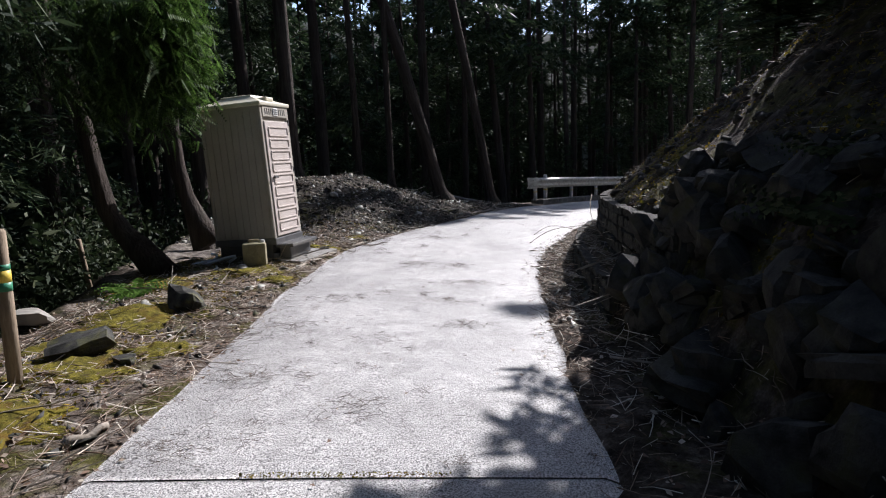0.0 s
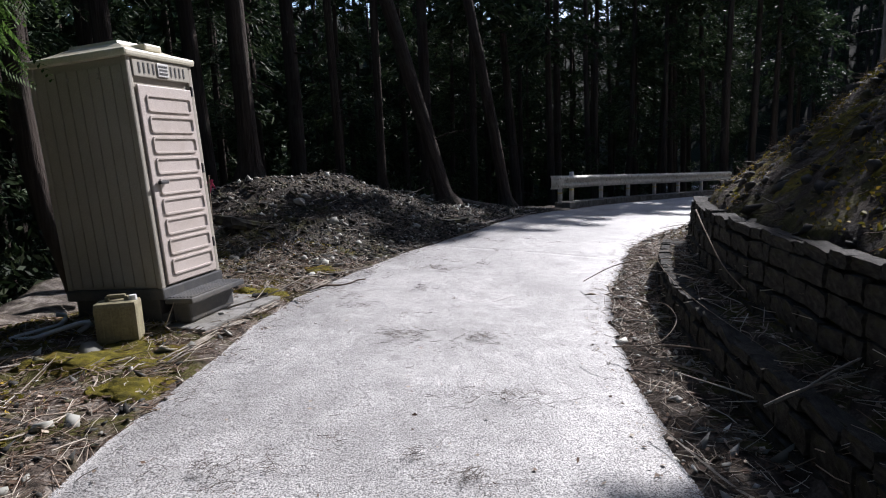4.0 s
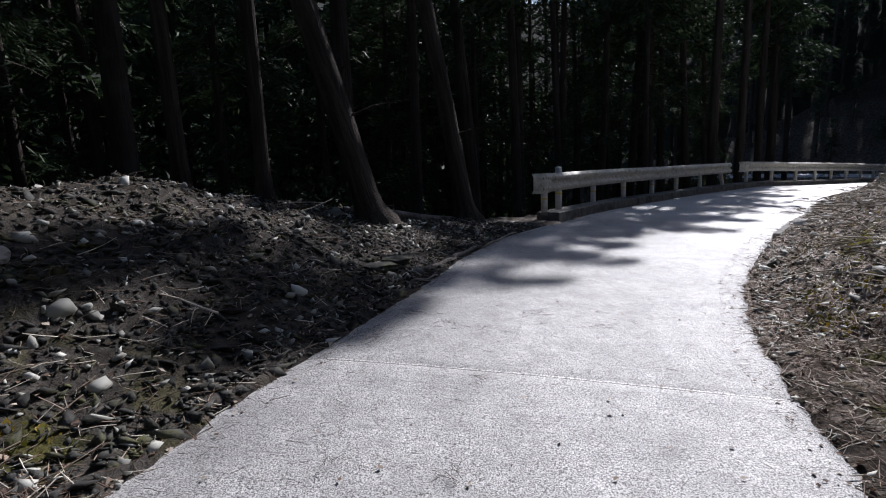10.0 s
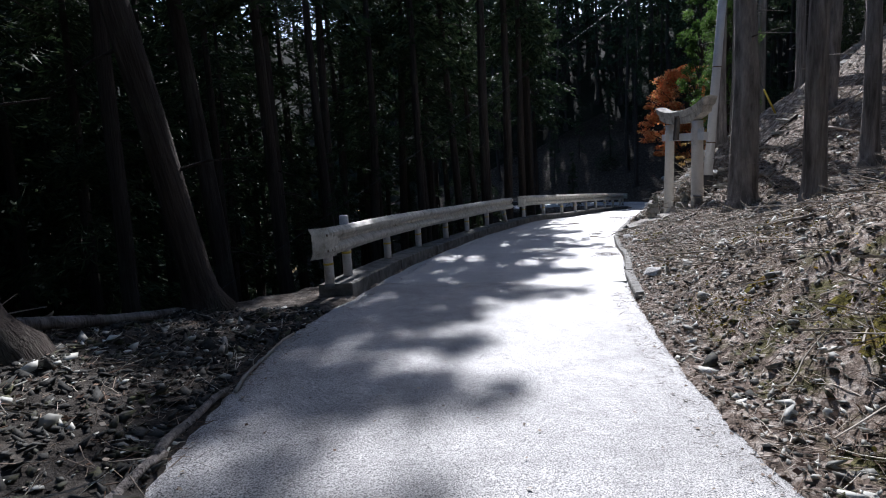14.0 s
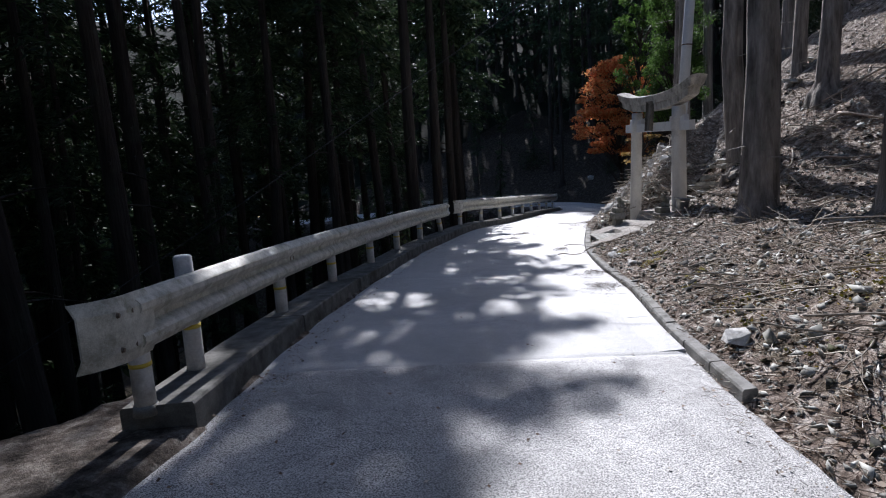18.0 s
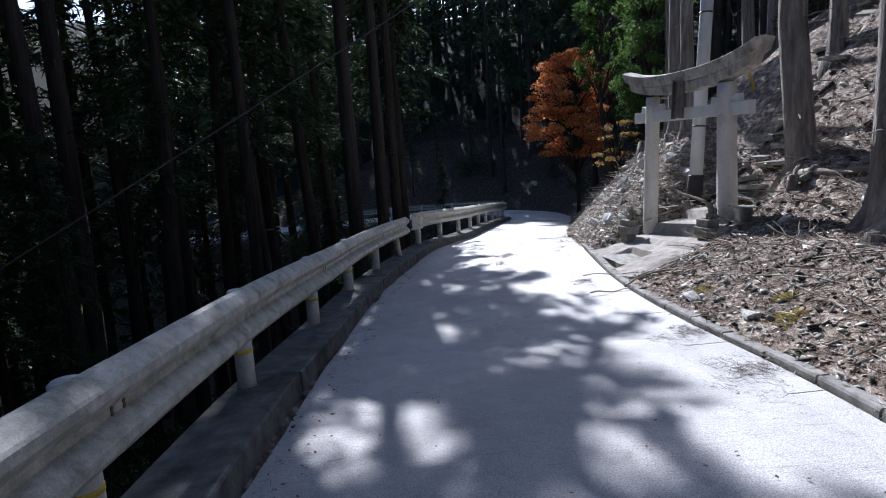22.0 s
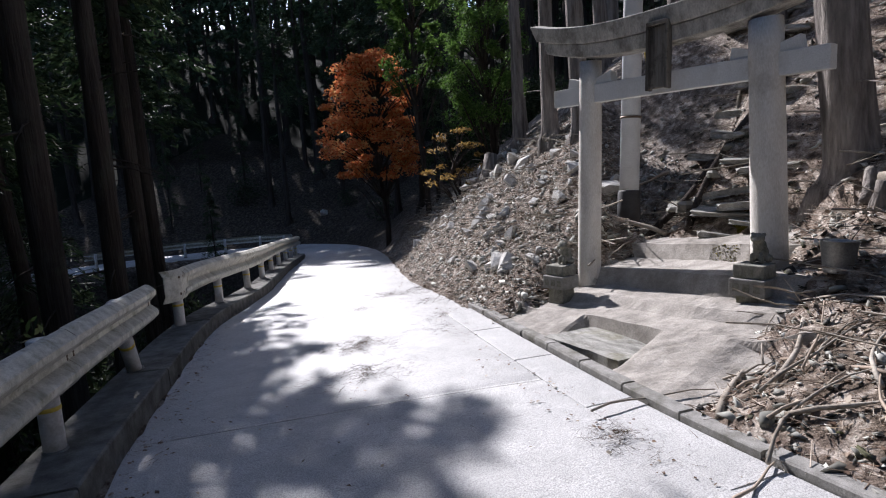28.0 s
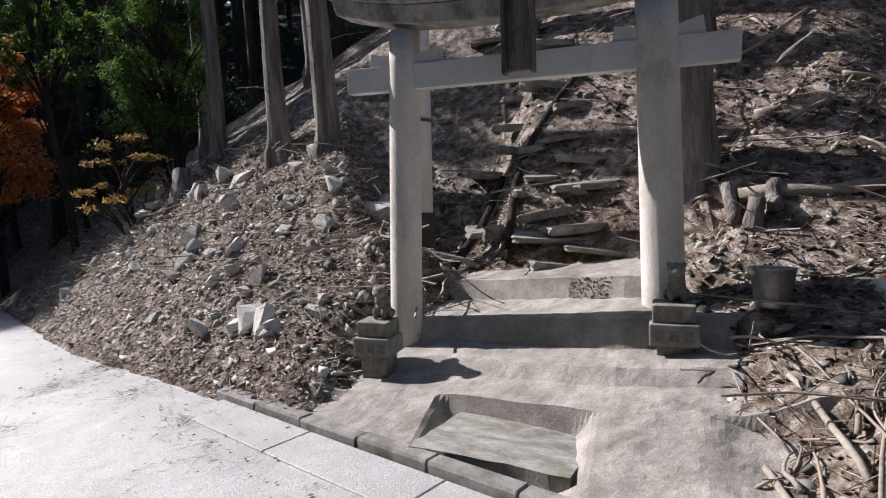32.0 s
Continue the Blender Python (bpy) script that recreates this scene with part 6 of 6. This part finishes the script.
for k in range(46):
    u, e = rs.uniform(9, 17), rs.uniform(1.0, 6)
    p = at_station(u, e, 1)
    a, L = rs.uniform(0, 6.283), rs.uniform(.5, 1.6)
    gx, gy = gate_coords(p.x, p.y)
    if abs(gx) < 2.0 and -2.4 < gy < 1.4:
        continue
    lie(p.x - math.cos(a) * L / 2, p.y - math.sin(a) * L / 2, p.x + math.cos(a) * L / 2, p.y + math.sin(a) * L / 2, rs.uniform(.014, .035), .01, (M_BLEACHED, M_TWIG, M_TWIG)[k % 3], "fallen cedar branch on the litter slope", "branch", bend=rs.uniform(.02, .15), sides=7, group="slope branches")


# ---- apron and steps at the gate ----
def apron():
    xs = np.arange(-2.0, 2.01, .035)
    ss = np.concatenate([np.arange(-2.2, -1.0, .035), [-.995, -.99, -.955, -.945], np.arange(-.92, -.65, .035), [-.64, -.6, -.56, -.53], np.arange(-.5, -.25, .035), [-.24, -.2, -.165, -.14], np.arange(-.11, .33, .035), [.34, .38, .42], np.arange(.45, 1.16, .035)])
    X, S = np.meshgrid(xs, ss)
    x, y = X.ravel(), (S - .27 * np.clip(X, -.7, .7)).ravel()
    ys = ss
    half = apron_half(y)
    z, s = apron_z(x, y)
    # the pit that holds the front slab
    beside = np.clip(np.maximum((-.42 - x) / .09, (x - .46) / .14), 0, 1)
    ramp_z = np.interp(s, [-2.1, -1.5, -.955], [-.60, -.49, -.325]) + .08 * x
    z = np.where(s < -.955, z * (1 - beside) + ramp_z * beside, z)
    wx = TC.x + TU.x * x - TU.y * y
    wy = TC.y + TU.y * x + TU.x * y
    g = soil_height(wx, wy)[0] - TC.z
    f = np.clip((np.abs(x) - half + .04 * np.sin(y * 7)) / .6, 0, 1)
    f = f * f * (3 - 2 * f)
    z = z * (1 - f) + np.minimum(g - .02, z + .1) * f
    z = z + .010 * fractal(wx, wy, 3.0, 3) + .006 * fractal(wx, wy, 14.0, 2, 3.0)
    nx, ny = len(xs), len(ys)
    idx = np.arange(nx * ny).reshape(ny, nx)
    Fq = np.stack([idx[:-1, :-1], idx[:-1, 1:], idx[1:, 1:], idx[1:, :-1]], -1).reshape(-1, 4)
    u, d, h, zl, zr = road_coords(wx, wy)
    keep = (np.abs(d) - h > .09)
    Fq = Fq[keep[Fq].all(1)]
    ob = link_mesh("step_apron", np.stack([x, y, z], 1), Fq.tolist(), M_APRON, smooth_shade=False)
    ob.matrix_world = TORII_M
    tagged(ob, "rough cast concrete apron rising in worn steps", "steps", kind="structure")


apron()
mx = rg.uniform(.25, .6, 260)
my = rg.uniform(.335, .42, 260) - .27 * mx
mz = apron_z(mx, my)[0]
wx = TC.x + TU.x * mx - TU.y * my
wy = TC.y + TU.y * mx + TU.x * my
scatter("step_moss", M_MOSS, "patch of moss on the top step", "moss", LEAVES, wx, wy, mz + TC.z, rg.uniform(.012, .03, 260), rg, .5)
gate_to_world = lambda gx, gy: (TC.x + TU.x * gx - TU.y * gy, TC.y + TU.y * gx + TU.x * gy)
def front_slab():
    """A split stone slab with broken edges, lying in the notch below the first riser."""
    bm = bmesh.new()
    bmesh.ops.create_cube(bm, size=1)
    bmesh.ops.subdivide_edges(bm, edges=bm.edges[:], cuts=7, use_grid_fill=True)
    for v in bm.verts:
        q = v.co.copy()
        edge = 1 + .10 * noise.noise(Vector((q.x * 4, q.y * 4, 1))) + .05 * noise.noise(Vector((q.x * 13, q.y * 13, 5)))
        v.co = Vector((q.x * .98 * edge, q.y * .58 * edge + .05 * q.x, q.z * .10 + .012 * noise.noise(Vector((q.x * 5, q.y * 9, 2))) + .006 * noise.noise(Vector((q.x * 18, q.y * 30, 2)))))
    ob = part("stone_slab", bm, M_STEPSTONE)
    ob.matrix_world = pose(13.74, 25.02, -.895, 0, 0, 48)
    tagged(ob, "weathered flat grey slab in front of the gate steps", "stone")


M_STEPSTONE = simple("worn_step_slate", (0.16, 0.157, 0.14), (0.42, 0.41, 0.375), 4, 0.88, 50, 0.7, (0.16, 0.15, 0.09), 2.2, stretch=(1, 3, 1))
STEP_SLABS = [slab_mesh("stone", M_STEPSTONE, k + 21) for k in range(5)]
front_slab()

# slate steps up the hillside
stairs = tagged(empty("stone_stairs"), "rough slate steps climbing the littered hillside", "stairs")
rs = np.random.default_rng(71)
n_steps = 11
for k in range(n_steps):
    f = k / (n_steps - 1)
    cx = np.interp(f, [0, .2, .45, .6, 1], [15.65, 16.3, 17.15, 17.7, 20.4])
    cy = np.interp(f, [0, .2, .45, .6, 1], [23.95, 23.8, 23.7, 23.6, 22.9])
    d = Vector((.97, -.2, 0)).normalized()
    side = Vector((-d.y, d.x, 0))
    for j in range(2 if k % 3 else 3):
        o = (j - .8) * .42 + rs.normal(0, .1)
        p = Vector((cx, cy, 0)) + side * o + d * rs.normal(0, .05)
        stone(STEP_SLABS[rs.integers(5)], p.x, p.y, ground_z(p.x, p.y) + .005, (rs.uniform(.28, .7), rs.uniform(.35, .7), rs.uniform(.35, .6)), (rs.normal(0, 7), rs.normal(0, 6), math.degrees(math.atan2(side.y, side.x)) + rs.normal(0, 12)), stairs)
for sx, sy, sz in ((16.45, 24.35, .36), (16.55, 24.05, .22), (16.2, 23.55, .24)):
    stone(PALE_ROCKS[2], sx, sy, ground_z(sx, sy) + .07, (sz, sz * .7, sz * .8), (0, 0, 30), label="pale square block beside the stone steps")


# ---- stone guardian figures on pedestals ----
def guardian(gx, gy, z, face):
    x, y = gate_to_world(gx, gy)
    z += TC.z
    p = tagged(empty("pedestal", pose(x, y, z, 0, 0, face)), "stacked stone pedestal with worn carved writing", "pedestal")
    part("foot_block", box_bm((.20, .22, .26), .012, (.01, 0, -.01)), M_DARKSTONE, p)
    part("middle_block", box_bm((.27, .31, .15), .012, (.01, 0, .195)), M_KERB, p, "grey block with worn carved characters")
    for k in range(3):
        part("carving", box_bm((.005, .06, .07), 0, (.146, -.09 + .09 * k, .195)), M_DARKSTONE, p)
    part("top_block", box_bm((.22, .27, .12), .012, (0, 0, .33)), M_DARKSTONE, p)
    # the seated figure: one plain mesh
    bm = bmesh.new()
    for loc, rad, sc in (((-.03, 0, .11), .085, (1, .85, 1.25)), ((.0, 0, .2), .07, (.95, .9, 1.2)), ((.035, 0, .285), .062, (1.05, 1.1, .95)), ((.085, 0, .27), .035, (.9, 1.2, .75)),
                         ((.055, .045, .06), .028, (.9, .9, 2.3)), ((.055, -.045, .06), .028, (.9, .9, 2.3)), ((-.05, .07, .05), .045, (1.3, .8, 1)), ((-.05, -.07, .05), .045, (1.3, .8, 1)),
                         ((.02, .055, .325), .022, (.8, 1, 1)), ((.02, -.055, .325), .022, (.8, 1, 1)), ((-.095, 0, .17), .035, (.8, .9, 2))):
        bmesh.ops.create_icosphere(bm, subdivisions=3, radius=rad, matrix=Matrix.Translation(loc) @ Matrix.Diagonal((*sc, 1)))
    ob = part("guardian_statue", bm, M_DARKSTONE, None, smooth_shade=True)
    ob.matrix_world = pose(*gate_to_world(gx + .02, gy + .05), z + .388, 0, 0, face) @ Matrix.Diagonal((.85, .85, .78, 1))
    md = ob.modifiers.new("weathered", 'REMESH')
    md.mode, md.voxel_size, md.use_smooth_shade = 'VOXEL', .009, True
    tagged(ob, "small weathered stone lion-dog guardian on its pedestal", "statue", "gate guardians")


guardian(-1.15, -.45, -.335, 150)
guardian(1.05, -.42, -.15, 150)
stone(ROCKS[2], *gate_to_world(1.27, -.2), -.42, (.18, .16, .62), (0, 6, 20), label="upright natural stone beside the gate pillar")


def bucket():
    x, y = 13.82, 23.2
    t = tagged(empty("bucket", pose(x, y, ground_z(x, y) + .01, 4, 3, 0)), "galvanised steel bucket standing in the litter", "bucket")
    M_ZINC = simple("dull_galvanised_steel", (0.30, 0.31, 0.31), (0.44, 0.45, 0.45), 9, 0.45, 60, 0.1, (0.2, 0.19, 0.17), 4, metal=.8)
    n = 28
    verts, faces = [], []
    prof = [(0, .0), (.095, 0), (.1, .012), (.135, .25), (.141, .252), (.141, .262), (.131, .262), (.128, .25), (.094, .02), (0, .02)]
    for r, z in prof:
        for k in range(n):
            a = 2 * math.pi * k / n
            verts.append((r * math.cos(a), r * math.sin(a), z))
    for i in range(len(prof) - 1):
        for k in range(n):
            k2 = (k + 1) % n
            faces.append((i * n + k, i * n + k2, (i + 1) * n + k2, (i + 1) * n + k))
    link_mesh("pail", verts, faces, M_ZINC, t)
    pts = [(.14 * math.cos(a) + .03, .145 * math.sin(a), .235 - .05 * math.cos(a) * 2.2) for a in np.linspace(-1.57, 1.57, 16)]
    v, f = tube_rings(pts, [.0035] * 16, 6)
    link_mesh("bail", v, f, M_ZINC, t, "thin wire bail handle")
    v, f = tube_rings([(0, .141, .22), (0, .165, .24), (0, .165, .262)], [.018, .018, .012], 8)
    link_mesh("lug", v, f, M_BAND_WHITE, t)


bucket()


# ---- utility pole, stay and cable ----
def utility_pole():
    x, y = 16.74, 25.12
    z = ground_z(x, y)
    t = tagged(empty("utility_pole", pose(x, y, z, 2.5, 3, 0)), "pale concrete utility pole with a black sleeve at its foot", "utility pole")
    v, f = tube_rings([(0, 0, -.5), (0, 0, 4), (0, 0, 9.2)], [.135, .12, .1], 20)
    link_mesh("shaft", v, f, M_POLE, t)
    v, f = tube_rings([(0, 0, -.3), (0, 0, .62), (0, 0, .64)], [.155, .152, .14], 20)
    link_mesh("sleeve", v, f, M_BLACK, t, "black rubber sleeve")
    for k in range(2):
        v, f = tube_rings([(0, 0, 1.6 + k * 2.2), (0, 0, 1.63 + k * 2.2)], [.142 - .008 * k] * 2, 20)
        link_mesh("strap", v, f, M_BOLT, t)
    return t


utility_pole()
pts = [Vector((16.9, 25.3, 7.2)).lerp(Vector((-13, 24.4, -8.6)), k / 24) - Vector((0, 0, .5 * math.sin(math.pi * k / 24))) for k in range(25)]
v, f = tube_rings(pts, [.007] * 25, 6)
tagged(link_mesh("overhead_cable", v, f, M_BLACK), "dark overhead cable running down across the valley", "cable")


stay = tagged(empty("stay_wire"), "thin steel stay wire with a yellow guard", "wire")
a3, b3 = Vector((16.8, 25.2, 6.2)), Vector((20.6, 25.0, 1.42))
v, f = tube_rings([a3, b3], [.006, .006], 6)
link_mesh("strand", v, f, M_BLACK, stay)
v, f = tube_rings([a3.lerp(b3, .68), a3.lerp(b3, .85)], [.03, .03], 8)
link_mesh("guard", v, f, M_BAND, stay, "yellow plastic guard sleeve")


# ---- bright trees at the bend ----
def broad_tree(name, x, y, height, r, mat, clumps, leaves, spread, low, seed, label, bark=M_BARK, size=(.14, .075), flat=.45):
    """A small tree: trunk, limbs, and a crown of many leaves set in flat layers."""
    rc = np.random.default_rng(seed)
    z = ground_z(x, y)
    t = tagged(empty(name, pose(x, y, z - .1, 0, 0, seed * 40)), label, "tree")
    pts = [(.12 * math.sin(k * .9 + seed), .10 * math.cos(k * 1.1 + seed), height * .9 * k / 7 - (.3 if k == 0 else 0)) for k in range(8)]
    v, f = tube_rings(pts, [r * (1 - .8 * k / 7) for k in range(8)], 10, .15, seed)
    link_mesh("trunk", v, f, bark, t)
    V, Fq = [], []
    for c in range(clumps):
        fz = rc.random()
        a = rc.random() * 6.283
        zc = low + (height - low) * fz
        reach = spread * math.sqrt(max(.03, 1 - (2 * fz - .75) ** 2 / 1.7)) * rc.uniform(.35, 1.0)
        centre = np.array([reach * math.cos(a), reach * math.sin(a), zc])
        k = min(7, int(8 * max(zc - .5, 0) / (height * .9)))
        s = np.array(pts[max(k - 1, 0)])
        vv, ff = tube_rings([tuple(s), tuple((s + centre) / 2 + [0, 0, .12]), tuple(centre)], [.035, .02, .007], 5, cap=False)
        link_mesh("limb", vv, ff, bark, t)
        rad = rc.uniform(.35, .75) * spread * .42
        for _ in range(leaves):
            q = rc.normal(0, 1, 3)
            q = q / np.linalg.norm(q) * rad * rc.random() ** .5 * np.array([1, 1, flat])
            d = rc.normal(0, 1, 3) * [1, 1, .5] + [0, 0, -.4]
            d /= np.linalg.norm(d)
            w = np.cross(d, rc.normal(0, 1, 3) * [.5, .5, 1] + [0, 0, .3])
            w /= np.linalg.norm(w) + 1e-6
            L, W = size[0] * rc.uniform(.6, 1.3), size[1] * rc.uniform(.6, 1.3)
            p = centre + q
            i = len(V)
            V += [p - d * L * .5, p + w * W * .5, p + d * L * .5, p - w * W * .5]
            Fq.append((i, i + 1, i + 2, i + 3))
    link_mesh("crown", V, Fq, mat, t, smooth_shade=False)
    return t


broad_tree("maple_tree", 29.05, 35.85, 7.6, .12, M_MAPLE, 105, 190, 2.15, 2.9, 5, "small maple with orange autumn leaves at the bend", size=(.13, .085), flat=.42)
broad_tree("cypress_tree", 23.5, 29.35, 6.6, .1, M_CYPRESS, 95, 230, 1.3, 1.2, 6, "bright green bushy cypress at the top of the bank", size=(.13, .028), flat=.9)
broad_tree("cypress_tree", 26.5, 32.8, 9.5, .1, M_CYPRESS, 60, 80, 1.1, 4.0, 8, "bright green young cypress behind the maple", size=(.24, .06), flat=.9)
M_BROWNSHRUB = leafy("withered_shrub_leaves", (.16, .10, .03), (.30, .19, .06), (.38, .28, .10), .4)
broad_tree("shrub", 22.6, 30.0, 1.9, .04, M_BROWNSHRUB, 22, 45, .8, .4, 9, "withered yellow-brown shrub on the bank top", size=(.12, .04))


# the two sweeping trunks by the toilet, with hanging sprays
def sweeping_tree(x, y, z, pts, r, label, seed):
    t = tagged(empty("cedar_tree", pose(x, y, z)), label, "tree")
    n = len(pts)
    v, f = tube_rings(pts, [r * (1.5 if k == 0 else 1.15 if k == 1 else 1.0 - .06 * k) for k in range(n)], 14, .2, seed)
    link_mesh("trunk", v, f, M_BARK, t)
    return t


ta = sweeping_tree(-4.7, 8.1, 0, [(.85, -.1, -.05), (.5, -.03, .36), (.32, 0, .55), (.12, 0, .88), (.02, 0, 1.47), (-.05, 0, 2.05), (-.17, 0, 2.67), (-.35, 0, 3.35), (-.6, -.1, 5), (-.7, -.2, 9), (-.7, -.2, 14)], .15, "curved cedar trunk sweeping up from the roadside drop", 3)
tb = sweeping_tree(-4.4, 10.1, 0, [(.4, -.05, .1), (.22, 0, .5), (.06, 0, .92), (-.03, 0, 1.42), (-.05, 0, 2.1), (0, 0, 2.9), (.04, 0, 3.6), (.1, 0, 6), (.1, 0, 10), (.1, 0, 14)], .14, "cedar with a rough trunk behind the toilet", 4)
tc = sweeping_tree(-4.75, 10.9, -.1, [(.3, 0, -.2), (.15, 0, .7), (-.1, 0, 1.6), (-.2, 0, 3), (-.2, 0, 8), (-.2, 0, 13)], .12, "slender dark cedar behind the toilet", 6)


M_SPRAY = leafy("cedar_sprays", (0.022, 0.045, 0.012), (0.045, 0.085, 0.022), (0.08, 0.125, 0.04), 0.35)


def hanging_sprays(parent, centre, spread, drop, count, seed, mat):
    """Feathery drooping sprays: thin stalks, each with small opposite needles."""
    rc = np.random.default_rng(seed)
    V, Fq = [], []
    for c in range(count):
        p = np.array(centre) + rc.normal(0, 1, 3) * spread
        d = np.array([rc.normal(.25, .6), rc.normal(-.15, .6), -rc.uniform(.3, 1.2)])
        d = d / np.linalg.norm(d)
        L = rc.uniform(.18, .42) * drop
        w = np.cross(d, [rc.normal(), rc.normal(), .3])
        w = w / np.linalg.norm(w)
        for k in range(9):
            g = (k + .5) / 9
            for s in (-1, 1):
                b = p + d * L * g + np.array([0, 0, -.12 * g * g * L])
                q = (d * .65 + w * s * .75)
                q = q / np.linalg.norm(q)
                l2 = .085 * (1.15 - g) * drop + .02
                h = np.cross(q, w) * .0 + np.cross(q, [0, 0, 1.0])
                h = h / (np.linalg.norm(h) + 1e-6) * .011
                i = len(V)
                V += [b - h * .5, b + q * l2 * .5 + h, b + q * l2, b + q * l2 * .5 - h]
                Fq.append((i, i + 1, i + 2, i + 3))
    return link_mesh("crown", V, Fq, mat, parent, "hanging bright green sprays", False)


hanging_sprays(ta, (1.55, -.55, 3.05), (.14, .25, .38), .8, 700, 5, M_CYPRESS)
hanging_sprays(ta, (1.3, -.5, 2.7), (.2, .3, .36), .85, 640, 9, M_SPRAY)
hanging_sprays(ta, (.95, -.6, 3.1), (.35, .35, .36), .95, 700, 10, M_SPRAY)
hanging_sprays(ta, (.7, -.5, 2.45), (.3, .3, .22), .8, 300, 15, M_SPRAY)
hanging_sprays(ta, (.1, -.7, 3.0), (.45, .4, .3), .9, 420, 12, M_CEDAR)
for tt in (ta, tb, tc):
    top = new("crown", HIGH_CROWN)
    top.parent = tt
    top.scale = (.65, .65, .65)
v, f = tube_rings([(-.25, -.05, 3.0), (.4, -.3, 3.25), (1.0, -.45, 3.35), (1.6, -.55, 3.2)], [.03, .022, .014, .006], 6)
link_mesh("limb", v, f, M_BARK, ta)


def small_fern(x, y, s, seed, mat, label):
    rc = np.random.default_rng(seed)
    t = tagged(empty("fern", pose(x, y, ground_z(x, y))), label, "plant")
    for k in range(22):
        V, Fq = [], []
        a = rc.random() * 6.283
        rise = rc.uniform(.75, 1.25)
        for g in np.linspace(.12, 1, 9):
            p = np.array([math.cos(a) * g, math.sin(a) * g, rise * g - .75 * g * g]) * s
            for sg in (-1, 1):
                q = np.array([-math.sin(a) * sg + .5 * math.cos(a), math.cos(a) * sg + .5 * math.sin(a), -.1]) * s * .26 * (1.1 - g)
                i = len(V)
                V += [p, p + q * .5 + [0, 0, .02 * s], p + q, p + q * .5 - [0, 0, .04 * s]]
                Fq.append((i, i + 1, i + 2, i + 3))
        link_mesh("frond", V, Fq, mat, t, smooth_shade=False)


small_fern(-3.55, 6.6, .42, 3, M_CYPRESS, "green seedling cedar on the mossy shoulder")
small_fern(-2.75, 10.15, .2, 4, M_CYPRESS, "small bright green plant beside the stake")
small_fern(2.2, 3.4, .5, 5, M_SHRUB, "dark green fern in the shade of the bank")
small_fern(2.6, 3.9, .4, 6, M_SHRUB, "dark green fern in the shade of the bank")


# understorey at the valley's edge and below the woods
def shrub_mesh(seed, mat):
    rc = np.random.default_rng(seed)
    V, Fq = [], []
    for _ in range(1000):
        q = rc.normal(0, 1, 3)
        q = q / np.linalg.norm(q) * rc.random() ** .45 * np.array([1, 1, .8]) + [0, 0, .75]
        d = rc.normal(0, 1, 3)
        d /= np.linalg.norm(d)
        w = np.cross(d, rc.normal(0, 1, 3))
        w /= np.linalg.norm(w) + 1e-6
        L = rc.uniform(.04, .085)
        i = len(V)
        V += [q - d * L, q + w * L * .35, q + d * L, q - w * L * .35]
        Fq.append((i, i + 1, i + 2, i + 3))
    me = bpy.data.meshes.new("leaves")
    me.from_pydata([tuple(p) for p in V], [], Fq)
    me.materials.append(mat)
    return me


SHRUBS = [shrub_mesh(k, M_SHRUB) for k in range(3)]
rs = np.random.default_rng(88)
x, y, z = joined_banks(rs, [(50, 5, 21, 3.2, 8, -1), (26, 0, 6, 2.6, 8, -1), (16, 19.5, 24, 1.0, 7, 1), (8, 17, 23, 5, 9, 1)])
for i in range(len(x)):
    s = rs.uniform(.5, 1.3)
    if z[i] > -.6 and x[i] < 2 and y[i] > 11:
        continue
    ob = new("shrub", SHRUBS[i % 3])
    ob.matrix_world = pose(x[i], y[i], z[i] - .1, 0, 0, i * 50) @ Matrix.Diagonal((s, s, s * rs.uniform(.8, 1.5), 1))
    tagged(ob, "dark evergreen shrub in the undergrowth", "shrub", "undergrowth shrubs")


def stump(x, y, r, h, lean):
    bm = bmesh.new()
    v, f = tube_rings([(0, 0, -.25), (0, 0, 0), (.01, 0, h * .5), (.02, 0, h)], [r * 1.7, r * 1.35, r * 1.05, r], 14, .25, x)
    ob = link_mesh("tree_stump", v, f, M_BARK_PALE)
    ob.matrix_world = pose(x, y, ground_z(x, y), *lean)
    tagged(ob, "weathered grey tree stump on the bank edge", "stump")
    bm.free()


stump(21.7, 28.8, .15, .55, (0, 18, 0))
stump(14.6, 22.75, .06, .2, (6, -10, 0))
stone(SHARDS[0], 38.3, 45.3, ground_z(38.3, 45.3) + .1, (.5, .4, .8), label="white marker block beside the road at the bend")
